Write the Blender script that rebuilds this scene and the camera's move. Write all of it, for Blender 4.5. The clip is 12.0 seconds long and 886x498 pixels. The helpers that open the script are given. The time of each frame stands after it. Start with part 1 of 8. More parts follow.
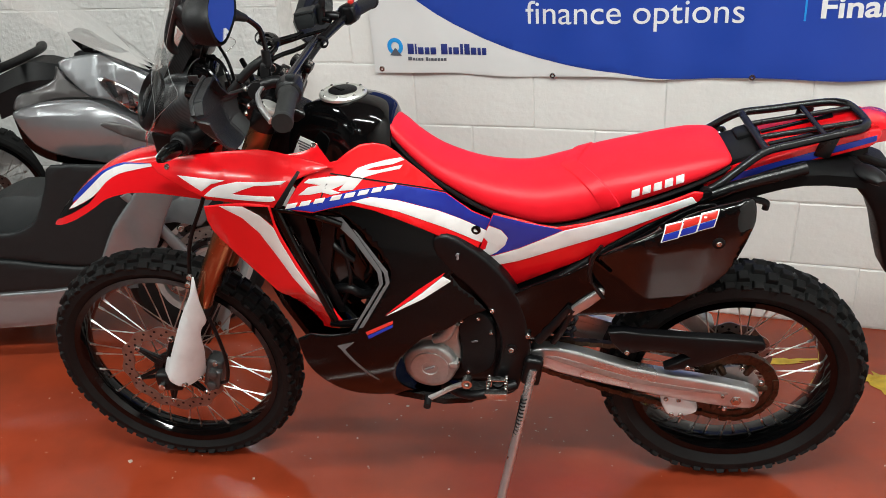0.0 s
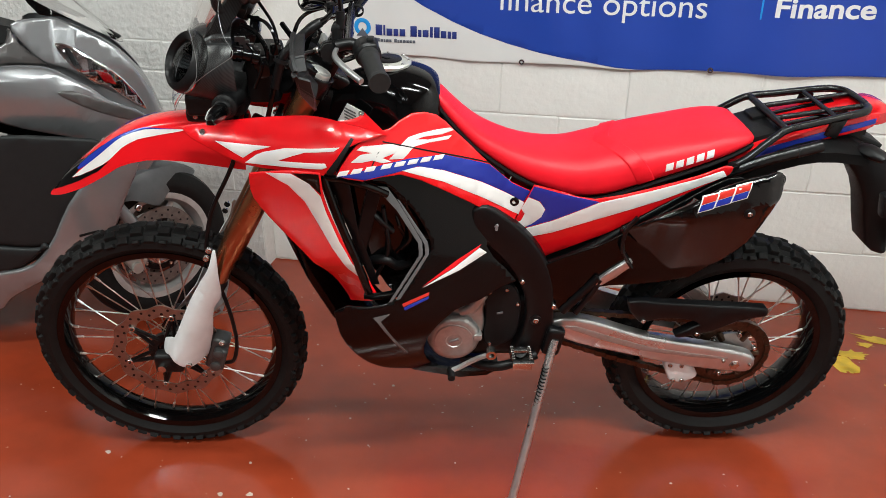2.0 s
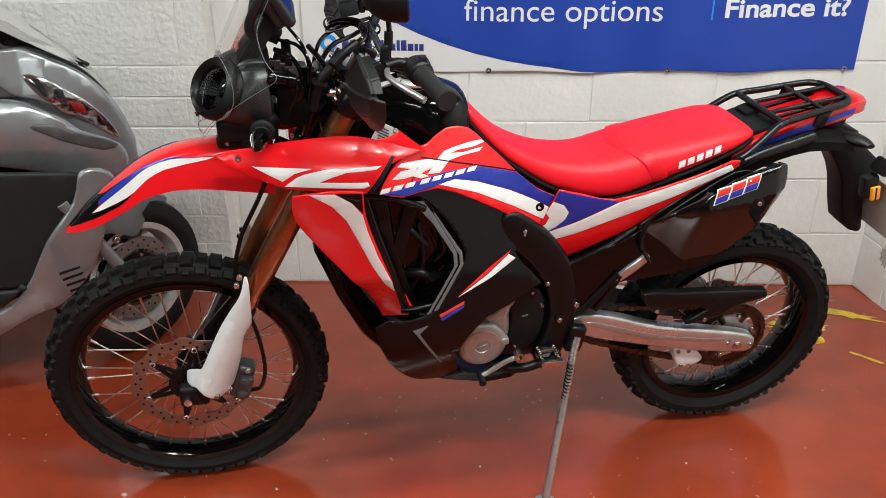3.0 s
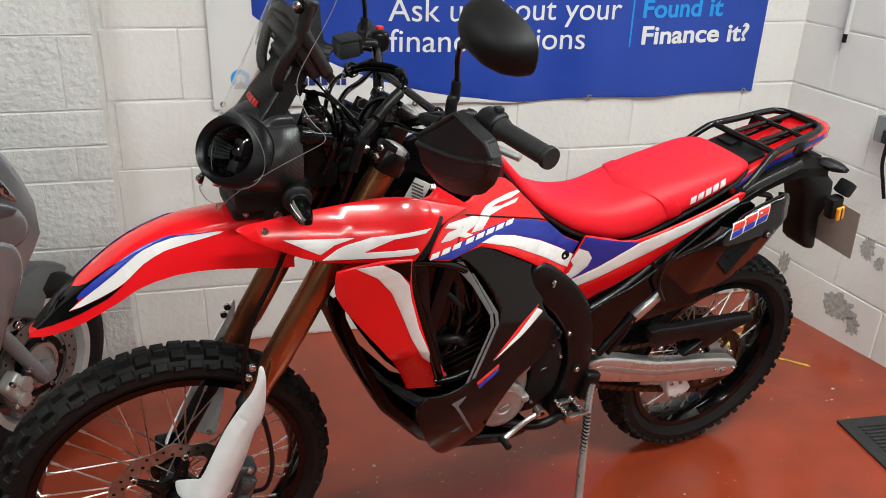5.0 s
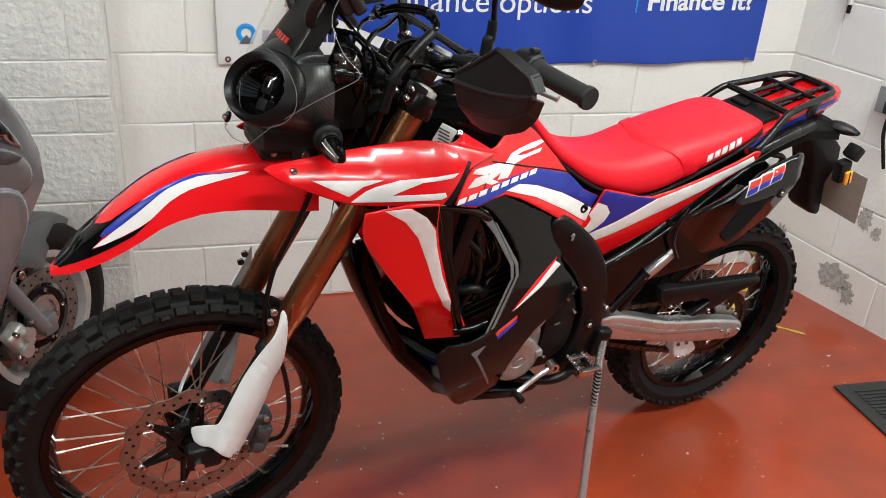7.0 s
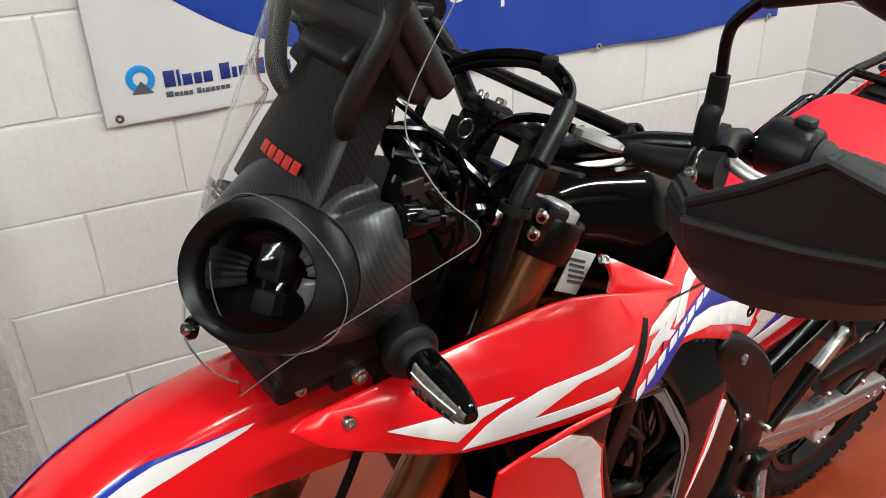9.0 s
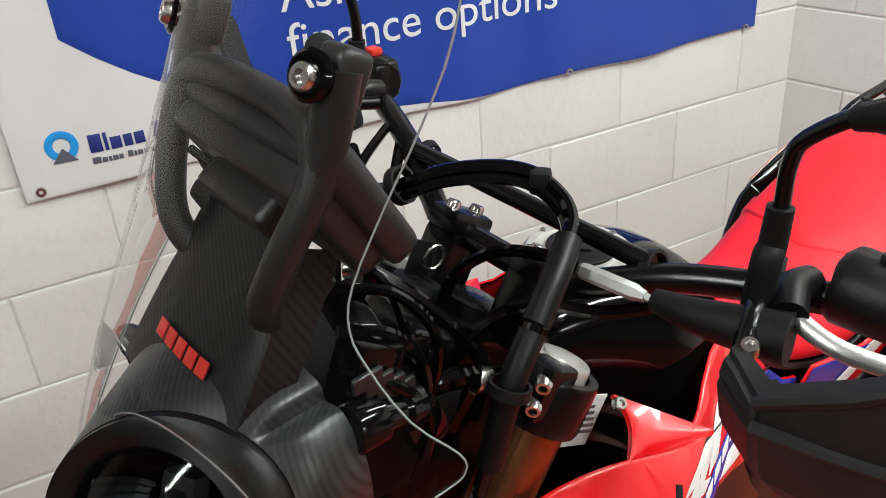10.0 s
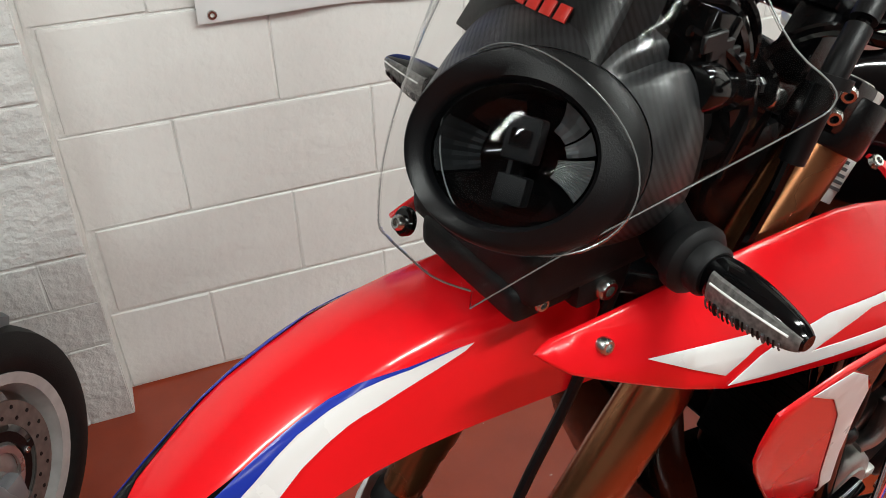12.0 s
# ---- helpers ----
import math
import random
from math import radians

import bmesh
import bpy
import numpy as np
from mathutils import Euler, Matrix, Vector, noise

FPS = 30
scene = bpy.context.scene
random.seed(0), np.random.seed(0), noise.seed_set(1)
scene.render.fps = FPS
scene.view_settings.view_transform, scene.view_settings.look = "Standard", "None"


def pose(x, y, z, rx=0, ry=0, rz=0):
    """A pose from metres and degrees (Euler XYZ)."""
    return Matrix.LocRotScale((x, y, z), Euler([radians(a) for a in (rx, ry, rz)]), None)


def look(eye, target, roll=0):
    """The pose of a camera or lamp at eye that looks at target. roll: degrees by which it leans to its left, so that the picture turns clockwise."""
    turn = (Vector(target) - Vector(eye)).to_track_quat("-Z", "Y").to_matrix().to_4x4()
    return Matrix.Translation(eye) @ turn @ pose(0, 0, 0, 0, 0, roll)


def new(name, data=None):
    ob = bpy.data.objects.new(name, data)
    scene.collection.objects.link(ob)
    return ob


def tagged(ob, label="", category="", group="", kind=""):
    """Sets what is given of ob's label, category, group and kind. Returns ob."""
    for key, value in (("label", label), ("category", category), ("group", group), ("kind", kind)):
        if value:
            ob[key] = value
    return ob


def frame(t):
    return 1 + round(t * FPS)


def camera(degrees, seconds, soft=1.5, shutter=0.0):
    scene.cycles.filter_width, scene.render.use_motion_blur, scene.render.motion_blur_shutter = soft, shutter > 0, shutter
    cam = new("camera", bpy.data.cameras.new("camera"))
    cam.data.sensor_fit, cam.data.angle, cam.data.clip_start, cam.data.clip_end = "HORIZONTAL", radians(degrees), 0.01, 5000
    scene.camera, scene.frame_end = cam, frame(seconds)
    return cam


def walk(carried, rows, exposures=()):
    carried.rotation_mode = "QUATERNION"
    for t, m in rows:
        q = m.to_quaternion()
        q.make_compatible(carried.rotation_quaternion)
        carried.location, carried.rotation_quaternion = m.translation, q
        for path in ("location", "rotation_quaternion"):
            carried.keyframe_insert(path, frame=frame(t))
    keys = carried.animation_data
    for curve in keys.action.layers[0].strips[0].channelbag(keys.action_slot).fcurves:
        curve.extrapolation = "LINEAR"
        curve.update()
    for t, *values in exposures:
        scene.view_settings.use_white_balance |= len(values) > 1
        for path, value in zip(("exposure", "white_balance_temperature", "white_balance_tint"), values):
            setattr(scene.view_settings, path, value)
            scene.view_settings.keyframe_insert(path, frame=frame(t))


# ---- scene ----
cam = camera(57.0, 12.0, soft=0.85)
PATH = [
    (0, (1.137, -2.752, 1.54), (0.491, -1.072, 0.667), -4.5),
    (0.5, (1.158, -2.78, 1.539), (0.483, -1.114, 0.662), -4.5),
    (1, (1.049, -2.887, 1.533), (0.472, -1.188, 0.65), -2.9),
    (1.5, (0.913, -2.976, 1.528), (0.538, -1.223, 0.641), -0.3),
    (2, (0.742, -2.899, 1.503), (0.448, -1.13, 0.619), 0.6),
    (2.5, (0.582, -2.937, 1.519), (0.434, -1.142, 0.65), 0.4),
    (2.7, (0.519, -2.977, 1.531), (0.418, -1.18, 0.659), 0.0),
    (4.3, (0.052, -2.752, 1.493), (0.39, -0.97, 0.65), 1.6),
    (4.5, (-0.017, -2.744, 1.513), (0.4, -0.98, 0.666), 1.7),
    (5, (-0.051, -2.708, 1.539), (0.41, -0.949, 0.706), 1.9),
    (5.5, (-0.032, -2.707, 1.535), (0.437, -0.939, 0.727), 1.9),
    (6, (-0.037, -2.724, 1.487), (0.426, -0.975, 0.636), 2.6),
    (6.5, (-0.102, -2.751, 1.477), (0.361, -1.009, 0.609), 3.0),
    (6.7, (-0.132, -2.752, 1.478), (0.354, -1.017, 0.609), 3.4),
    (8.3, (-0.156, -2.087, 1.414), (0.478, -0.409, 0.529), 1.1),
    (8.5, (-0.145, -2.028, 1.432), (0.495, -0.359, 0.536), -1.0),
    (9, (-0.168, -1.907, 1.426), (0.553, -0.301, 0.478), -2.1),
    (9.5, (-0.191, -1.811, 1.448), (0.634, -0.257, 0.497), -3.4),
    (10, (-0.065, -1.709, 1.449), (0.718, -0.131, 0.502), -4.6),
    (10.5, (0.015, -1.647, 1.427), (0.583, -0.009, 0.43), -6.5),
    (11, (-0.005, -1.632, 1.399), (0.484, 0.01, 0.366), -6.9),
    (11.5, (-0.134, -1.667, 1.362), (0.359, -0.045, 0.301), -5.4),
    (12, (-0.28, -1.735, 1.324), (0.333, -0.166, 0.246), -1.8),
]
walk(cam, [(t, look(eye, target, roll)) for t, eye, target, roll in PATH], [(0.0, 0.0), (4.5, 0.0), (5.0, -0.04), (5.5, -0.16), (6.0, -0.06), (6.5, 0.08), (8.5, 0.03), (11.0, 0.03), (11.5, 0.08), (12.0, 0.0)])

# ---- light ----
world = bpy.data.worlds.new("world")
scene.world = world
world.use_nodes = True
world.node_tree.nodes["Background"].inputs[0].default_value = (0.9, 0.95, 1.0, 1)
world.node_tree.nodes["Background"].inputs[1].default_value = 0.02
scene.view_settings.exposure = 0.0
CEIL = 2.75


# ---- materials ----
def material(name, color, rough=0.5, metal=0.0, vary=0.12, grain=40.0, bump=0.0, bump_scale=200.0, coat=0.0, spec=0.5, rand=0.0, rough_vary=0.0, dirt=None, dirt_scale=6.0, dirt_amount=0.0):
    """Procedural surface: colour with two scales of variation, optional stains, relief and clear coat."""
    m = bpy.data.materials.new(name)
    m.use_nodes = True
    nt = m.node_tree
    b = nt.nodes["Principled BSDF"]
    L = nt.links.new
    tc = nt.nodes.new("ShaderNodeTexCoord")
    n1 = nt.nodes.new("ShaderNodeTexNoise")
    n1.inputs["Scale"].default_value, n1.inputs["Detail"].default_value = grain, 6
    L(tc.outputs["Object"], n1.inputs["Vector"])
    n2 = nt.nodes.new("ShaderNodeTexNoise")
    n2.inputs["Scale"].default_value, n2.inputs["Detail"].default_value = dirt_scale, 8
    L(tc.outputs["Object"], n2.inputs["Vector"])
    ramp = nt.nodes.new("ShaderNodeMapRange")
    ramp.inputs[1].default_value, ramp.inputs[2].default_value = 0.3, 0.7
    ramp.inputs[3].default_value, ramp.inputs[4].default_value = 1 - vary, 1 + vary * 0.6
    L(n1.outputs["Fac"], ramp.inputs[0])
    hsv = nt.nodes.new("ShaderNodeHueSaturation")
    hsv.inputs["Color"].default_value = (*color, 1)
    value = ramp.outputs[0]
    if rand:
        oi = nt.nodes.new("ShaderNodeObjectInfo")
        rr = nt.nodes.new("ShaderNodeMapRange")
        rr.inputs[3].default_value, rr.inputs[4].default_value = 1 - rand, 1 + rand
        L(oi.outputs["Random"], rr.inputs[0])
        mul = nt.nodes.new("ShaderNodeMath")
        mul.operation = "MULTIPLY"
        L(value, mul.inputs[0]), L(rr.outputs[0], mul.inputs[1])
        value = mul.outputs[0]
    L(value, hsv.inputs["Value"])
    out = hsv.outputs[0]
    if dirt is not None:
        mr = nt.nodes.new("ShaderNodeMapRange")
        mr.inputs[1].default_value, mr.inputs[2].default_value = 0.48, 0.72
        mr.inputs[3].default_value, mr.inputs[4].default_value = 0.0, dirt_amount
        L(n2.outputs["Fac"], mr.inputs[0])
        mix = nt.nodes.new("ShaderNodeMix")
        mix.data_type = "RGBA"
        L(mr.outputs[0], mix.inputs["Factor"]), L(out, mix.inputs["A"])
        mix.inputs["B"].default_value = (*dirt, 1)
        out = mix.outputs["Result"]
    L(out, b.inputs["Base Color"])
    b.inputs["Metallic"].default_value = metal
    b.inputs["Specular IOR Level"].default_value = spec
    b.inputs["Coat Weight"].default_value = coat
    b.inputs["Coat Roughness"].default_value = 0.04
    if rough_vary:
        rv = nt.nodes.new("ShaderNodeMapRange")
        rv.inputs[1].default_value, rv.inputs[2].default_value = 0.3, 0.7
        rv.inputs[3].default_value, rv.inputs[4].default_value = max(0.02, rough - rough_vary), rough + rough_vary
        L(n2.outputs["Fac"], rv.inputs[0]), L(rv.outputs[0], b.inputs["Roughness"])
    else:
        b.inputs["Roughness"].default_value = rough
    if bump:
        n3 = nt.nodes.new("ShaderNodeTexNoise")
        n3.inputs["Scale"].default_value, n3.inputs["Detail"].default_value = bump_scale, 5
        L(tc.outputs["Object"], n3.inputs["Vector"])
        bp = nt.nodes.new("ShaderNodeBump")
        bp.inputs["Strength"].default_value, bp.inputs["Distance"].default_value = 1.0, bump
        L(n3.outputs["Fac"], bp.inputs["Height"]), L(bp.outputs[0], b.inputs["Normal"])
    return m


RED = material("red_plastic", (0.76, 0.007, 0.012), 0.22, vary=0.05, grain=8, coat=0.5, spec=0.4, rough_vary=0.06)
WHITE = material("white_plastic", (0.74, 0.74, 0.73), 0.3, vary=0.04, grain=20, rough_vary=0.06)
GUARDWHITE = material("scuffed_white_plastic", (0.70, 0.72, 0.73), 0.42, vary=0.05, grain=30, dirt=(0.45, 0.43, 0.40), dirt_scale=14, dirt_amount=0.25)
BLUE = material("blue_decal", (0.012, 0.030, 0.30), 0.25, vary=0.05, grain=15)
GLOSSBLACK = material("gloss_black_plastic", (0.0018, 0.0018, 0.002), 0.07, vary=0.2, grain=10, spec=0.30, rough_vary=0.04)
POLISHED = material("polished_black_plastic", (0.0018, 0.0018, 0.002), 0.05, vary=0.2, grain=10, spec=0.42, coat=0.15, rough_vary=0.03)
SATINBLACK = material("satin_black_plastic", (0.0035, 0.0035, 0.004), 0.36, spec=0.25, vary=0.2, grain=60, bump=0.0002, bump_scale=900, rough_vary=0.08)
MATTEBLACK = material("matte_black_plastic", (0.005, 0.005, 0.0055), 0.5, spec=0.22, vary=0.25, grain=50, bump=0.0003, bump_scale=1200)
BLACKMETAL = material("black_painted_steel", (0.003, 0.003, 0.0035), 0.24, spec=0.35, vary=0.25, grain=40, bump=0.0002, bump_scale=300, rough_vary=0.08)
GREYDECAL = material("grey_decal", (0.10, 0.10, 0.105), 0.25, vary=0.06)
RUBBER = material("tyre_rubber", (0.005, 0.005, 0.0052), 0.62, spec=0.25, vary=0.3, grain=70, bump=0.0006, bump_scale=350, dirt=(0.016, 0.015, 0.014), dirt_scale=18, dirt_amount=0.3)
MOULDED = material("moulded_black_plastic", (0.011, 0.011, 0.012), 0.34, spec=0.5, vary=0.2, grain=50, bump=0.0002, bump_scale=1200, rough_vary=0.10)
GRIPRUBBER = material("grip_rubber", (0.012, 0.012, 0.012), 0.6, spec=0.3, vary=0.2, grain=90, bump=0.0004, bump_scale=800)
ALU = material("brushed_aluminium", (0.60, 0.60, 0.60), 0.32, metal=0.9, vary=0.10, grain=30, bump=0.0002, bump_scale=500, rough_vary=0.10)
CASTALU = material("cast_aluminium", (0.42, 0.42, 0.41), 0.42, metal=0.8, vary=0.15, grain=60, bump=0.0004, bump_scale=700)
STEEL = material("steel_bolt", (0.55, 0.54, 0.52), 0.25, metal=1.0, vary=0.12, grain=60)
SPOKE = material("zinc_spoke", (0.70, 0.68, 0.64), 0.28, metal=1.0, vary=0.15, grain=50)
DISC = material("brake_disc_steel", (0.30, 0.26, 0.23), 0.34, metal=0.95, vary=0.18, grain=60, dirt=(0.20, 0.10, 0.05), dirt_scale=25, dirt_amount=0.35)
GOLD = material("gold_fork_tube", (0.36, 0.150, 0.068), 0.27, metal=0.92, vary=0.10, grain=12, rough_vary=0.06)
SEATRED = material("red_vinyl", (0.74, 0.008, 0.020), 0.44, spec=0.32, vary=0.05, grain=25, bump=0.00035, bump_scale=1100, rough_vary=0.05)
CHAINM = material("oily_chain", (0.09, 0.055, 0.035), 0.40, metal=0.9, vary=0.35, grain=120)
LENSRED = material("red_lens", (0.55, 0.008, 0.012), 0.08, vary=0.05, coat=0.6)
AMBER = material("amber_reflector", (0.85, 0.33, 0.015), 0.15, vary=0.08, coat=0.5)
MACHINED = material("machined_aluminium", (0.55, 0.54, 0.51), 0.34, metal=0.55, vary=0.08, grain=40, rough_vary=0.08)
DARKCAST = material("dark_grey_casting", (0.075, 0.075, 0.075), 0.38, metal=0.5, vary=0.2, grain=60, bump=0.0003, bump_scale=600)
CHROME = material("chrome", (0.75, 0.75, 0.76), 0.07, metal=1.0, vary=0.05)
LABELWHITE = material("paper_label", (0.72, 0.72, 0.70), 0.5, vary=0.05)
SILVER = material("silver_paint", (0.31, 0.32, 0.335), 0.24, metal=0.65, vary=0.05, grain=20, coat=0.5)
GREYPLASTIC = material("dark_grey_plastic", (0.012, 0.0135, 0.0145), 0.5, spec=0.32, vary=0.15, grain=40, bump=0.0004, bump_scale=600)
GREYPAINT = material("grey_satin_paint", (0.24, 0.245, 0.255), 0.35, metal=0.3, vary=0.06)
REDLETTER = material("red_decal", (0.60, 0.03, 0.02), 0.3, vary=0.05)


def glass(name, color, rough, gloss=1.0, lo=0.03):
    """Thin clear sheet: mostly see-through, with surface gloss."""
    m = bpy.data.materials.new(name)
    m.use_nodes = True
    nt = m.node_tree
    nt.nodes.remove(nt.nodes["Principled BSDF"])
    out = nt.nodes["Material Output"]
    tr, gl, mx = nt.nodes.new("ShaderNodeBsdfTransparent"), nt.nodes.new("ShaderNodeBsdfGlossy"), nt.nodes.new("ShaderNodeMixShader")
    tr.inputs[0].default_value = (*color, 1)
    gl.inputs[0].default_value, gl.inputs["Roughness"].default_value = (1, 1, 1, 1), rough
    fr = nt.nodes.new("ShaderNodeFresnel")
    fr.inputs[0].default_value = 1.45
    add = nt.nodes.new("ShaderNodeMath")
    add.operation = "MULTIPLY_ADD"
    add.inputs[1].default_value, add.inputs[2].default_value = gloss, lo
    nt.links.new(fr.outputs[0], add.inputs[0])
    nt.links.new(add.outputs[0], mx.inputs[0]), nt.links.new(tr.outputs[0], mx.inputs[1]), nt.links.new(gl.outputs[0], mx.inputs[2])
    nt.links.new(mx.outputs[0], out.inputs[0])
    return m


CLEAR = glass("clear_screen", (0.95, 0.955, 0.95), 0.04, 0.6, 0.0)
LENS = glass("lamp_lens", (0.80, 0.82, 0.84), 0.03, 1.0, 0.05)
REFLECT = material("bright_reflector", (0.80, 0.80, 0.80), 0.28, metal=0.9, vary=0.1, grain=90)
EDGE = material("edge_glint", (0.20, 0.21, 0.21), 0.12, vary=0.0)
SMOKE = glass("smoked_screen", (0.35, 0.36, 0.37), 0.05)


def carbon():
    m = material("carbon_look_plastic", (0.016, 0.016, 0.017), 0.33, vary=0.1, rough_vary=0.05)
    nt = m.node_tree
    b = nt.nodes["Principled BSDF"]
    tc = nt.nodes.new("ShaderNodeTexCoord")
    facs = []
    for turn in (0.0, 1.5708):
        mp = nt.nodes.new("ShaderNodeMapping")
        mp.inputs["Rotation"].default_value = (0.25, 0.35, 0.785 + turn)
        w = nt.nodes.new("ShaderNodeTexWave")
        w.inputs["Scale"].default_value, w.inputs["Distortion"].default_value = (26.0 if turn else 84.0), 0.1
        nt.links.new(tc.outputs["Object"], mp.inputs[0]), nt.links.new(mp.outputs[0], w.inputs["Vector"])
        facs.append(w.outputs["Fac"])
    diff = nt.nodes.new("ShaderNodeMath")
    diff.operation = "MULTIPLY_ADD"
    diff.inputs[1].default_value = 0.35
    nt.links.new(facs[1], diff.inputs[0]), nt.links.new(facs[0], diff.inputs[2])
    mr = nt.nodes.new("ShaderNodeMapRange")
    mr.inputs[3].default_value, mr.inputs[4].default_value = 0.46, 0.32
    nt.links.new(diff.outputs[0], mr.inputs[0]), nt.links.new(mr.outputs[0], b.inputs["Roughness"])
    c = nt.nodes.new("ShaderNodeMix")
    c.data_type = "RGBA"
    c.inputs["A"].default_value, c.inputs["B"].default_value = (0.005, 0.005, 0.0055, 1), (0.023, 0.0235, 0.025, 1)
    nt.links.new(diff.outputs[0], c.inputs["Factor"]), nt.links.new(c.outputs["Result"], b.inputs["Base Color"])
    b.inputs["Specular IOR Level"].default_value = 0.5
    return m


CARBON = carbon()


# ---- mesh helpers ----
def V(*a):
    return Vector(a)


FITTED = [Matrix()]     # shift of the group of parts that is being built


def finish(name, bm, mat, parent=None, label="", smooth=40):
    bm.transform(FITTED[0])
    me = bpy.data.meshes.new(name)
    bm.normal_update()
    if smooth:
        for f in bm.faces:
            f.smooth = True
        for e in bm.edges:
            if len(e.link_faces) != 2 or e.calc_face_angle(0) > radians(smooth):
                e.smooth = False
    bm.to_mesh(me)
    bm.free()
    me.materials.append(mat)
    ob = new(name, me)
    if parent is not None:
        ob.parent = parent
    if label:
        ob["label"] = label
    return ob


def part(name, bm, mat, parent, label="", smooth=40):
    return finish(name, bm, mat, parent, label, smooth)


def spline(pts, n=6, closed=False):
    """Points of a smooth curve through pts."""
    pts = [Vector(p) for p in pts]
    out = []
    m = len(pts)
    for i in range(m if closed else m - 1):
        if closed:
            a, b, c, d = pts[i - 1], pts[i], pts[(i + 1) % m], pts[(i + 2) % m]
        else:
            b, c = pts[i], pts[i + 1]
            a = pts[i - 1] if i else b * 2 - c
            d = pts[i + 2] if i + 2 < m else c * 2 - b
        for k in range(n):
            t = k / n
            out.append(0.5 * ((2 * b) + (c - a) * t + (2 * a - 5 * b + 4 * c - d) * t * t + (3 * b - a - 3 * c + d) * t ** 3))
    if not closed:
        out.append(pts[-1])
    return out


def tube(bm, pts, r, seg=10, caps=True, n=6, raw=False, flat=1.0):
    """A round bar of radius r (or radii list) along a smooth line through pts."""
    line = [Vector(p) for p in pts] if raw or len(pts) < 3 else spline(pts, n)
    cnt = len(line)
    prev = None
    rings = []
    for i, p in enumerate(line):
        d = (line[min(i + 1, cnt - 1)] - line[max(i - 1, 0)]).normalized()
        if prev is None:
            s = d.orthogonal().normalized()
            if abs(d.dot(V(0, 1, 0))) < 0.9:
                s = d.cross(V(0, 1, 0)).normalized()
        else:
            s = (prev - d * prev.dot(d)).normalized()
        prev = s
        q = d.cross(s)
        rad = r if not isinstance(r, (list, tuple)) else r[0] + (r[1] - r[0]) * i / max(1, cnt - 1)
        rings.append([bm.verts.new(p + (s * math.cos(a) + q * math.sin(a) * flat) * rad) for a in (2 * math.pi * k / seg for k in range(seg))])
    for a, b in zip(rings, rings[1:]):
        for k in range(seg):
            bm.faces.new((a[k], a[(k + 1) % seg], b[(k + 1) % seg], b[k]))
    if caps:
        bm.faces.new(rings[0][::-1]), bm.faces.new(rings[-1])
    return bm


def bar(pts, r, seg=10, **k):
    return tube(bmesh.new(), pts, r, seg, **k)


def lathe(bm, prof, m=Matrix(), seg=32, closed=False):
    """Turns the profile of (radius, height) pairs round the local z axis of m."""
    rings = []
    for r, h in prof:
        if r < 1e-6:
            rings.append([bm.verts.new(m @ V(0, 0, h))])
        else:
            rings.append([bm.verts.new(m @ V(r * math.cos(2 * math.pi * k / seg), r * math.sin(2 * math.pi * k / seg), h)) for k in range(seg)])
    pairs = list(zip(rings, rings[1:]))
    if closed:
        pairs.append((rings[-1], rings[0]))
    for a, b in pairs:
        for k in range(seg):
            j = (k + 1) % seg
            if len(a) == 1 and len(b) == 1:
                continue
            if len(a) == 1:
                bm.faces.new((a[0], b[j], b[k]))
            elif len(b) == 1:
                bm.faces.new((a[k], a[j], b[0]))
            else:
                bm.faces.new((a[k], a[j], b[j], b[k]))
    bmesh.ops.recalc_face_normals(bm, faces=bm.faces)
    return bm


def axis_to(p, d):
    """A frame at p whose z axis points along d."""
    return Matrix.Translation(p) @ Vector(d).to_track_quat("Z", "Y").to_matrix().to_4x4()


def box(bm, size, m=Matrix(), bevel=0.003, seg=2):
    t = bmesh.new()
    bmesh.ops.create_cube(t, size=1)
    for v in t.verts:
        v.co = Vector(v.co[i] * size[i] for i in range(3))
    if bevel:
        bmesh.ops.bevel(t, geom=t.edges[:], offset=min(bevel, min(size) * 0.45), segments=seg, affect="EDGES", profile=0.6)
    merge(bm, t, m)
    return bm


def merge(bm, t, m=Matrix()):
    mp = {}
    for v in t.verts:
        mp[v] = bm.verts.new(m @ v.co)
    for f in t.faces:
        try:
            bm.faces.new([mp[v] for v in f.verts])
        except ValueError:
            pass
    t.free()


def offset_ring(pts, d):
    """Moves a closed 2D outline inwards by d."""
    area = sum(a[0] * b[1] - b[0] * a[1] for a, b in zip(pts, pts[1:] + pts[:1]))
    sg = 1 if area > 0 else -1
    out = []
    n = len(pts)
    for i in range(n):
        p, q, r = Vector(pts[i - 1]), Vector(pts[i]), Vector(pts[(i + 1) % n])
        e1, e2 = (q - p), (r - q)
        if e1.length < 1e-9 or e2.length < 1e-9:
            out.append(tuple(q))
            continue
        e1.normalize(), e2.normalize()
        n1, n2 = Vector((-e1.y, e1.x)) * sg, Vector((-e2.y, e2.x)) * sg
        b = n1 + n2
        if b.length < 1e-6:
            b = n1.copy()
        b.normalize()
        k = d / max(0.5, b.dot(n1))
        out.append(tuple(q + b * k))
    return out


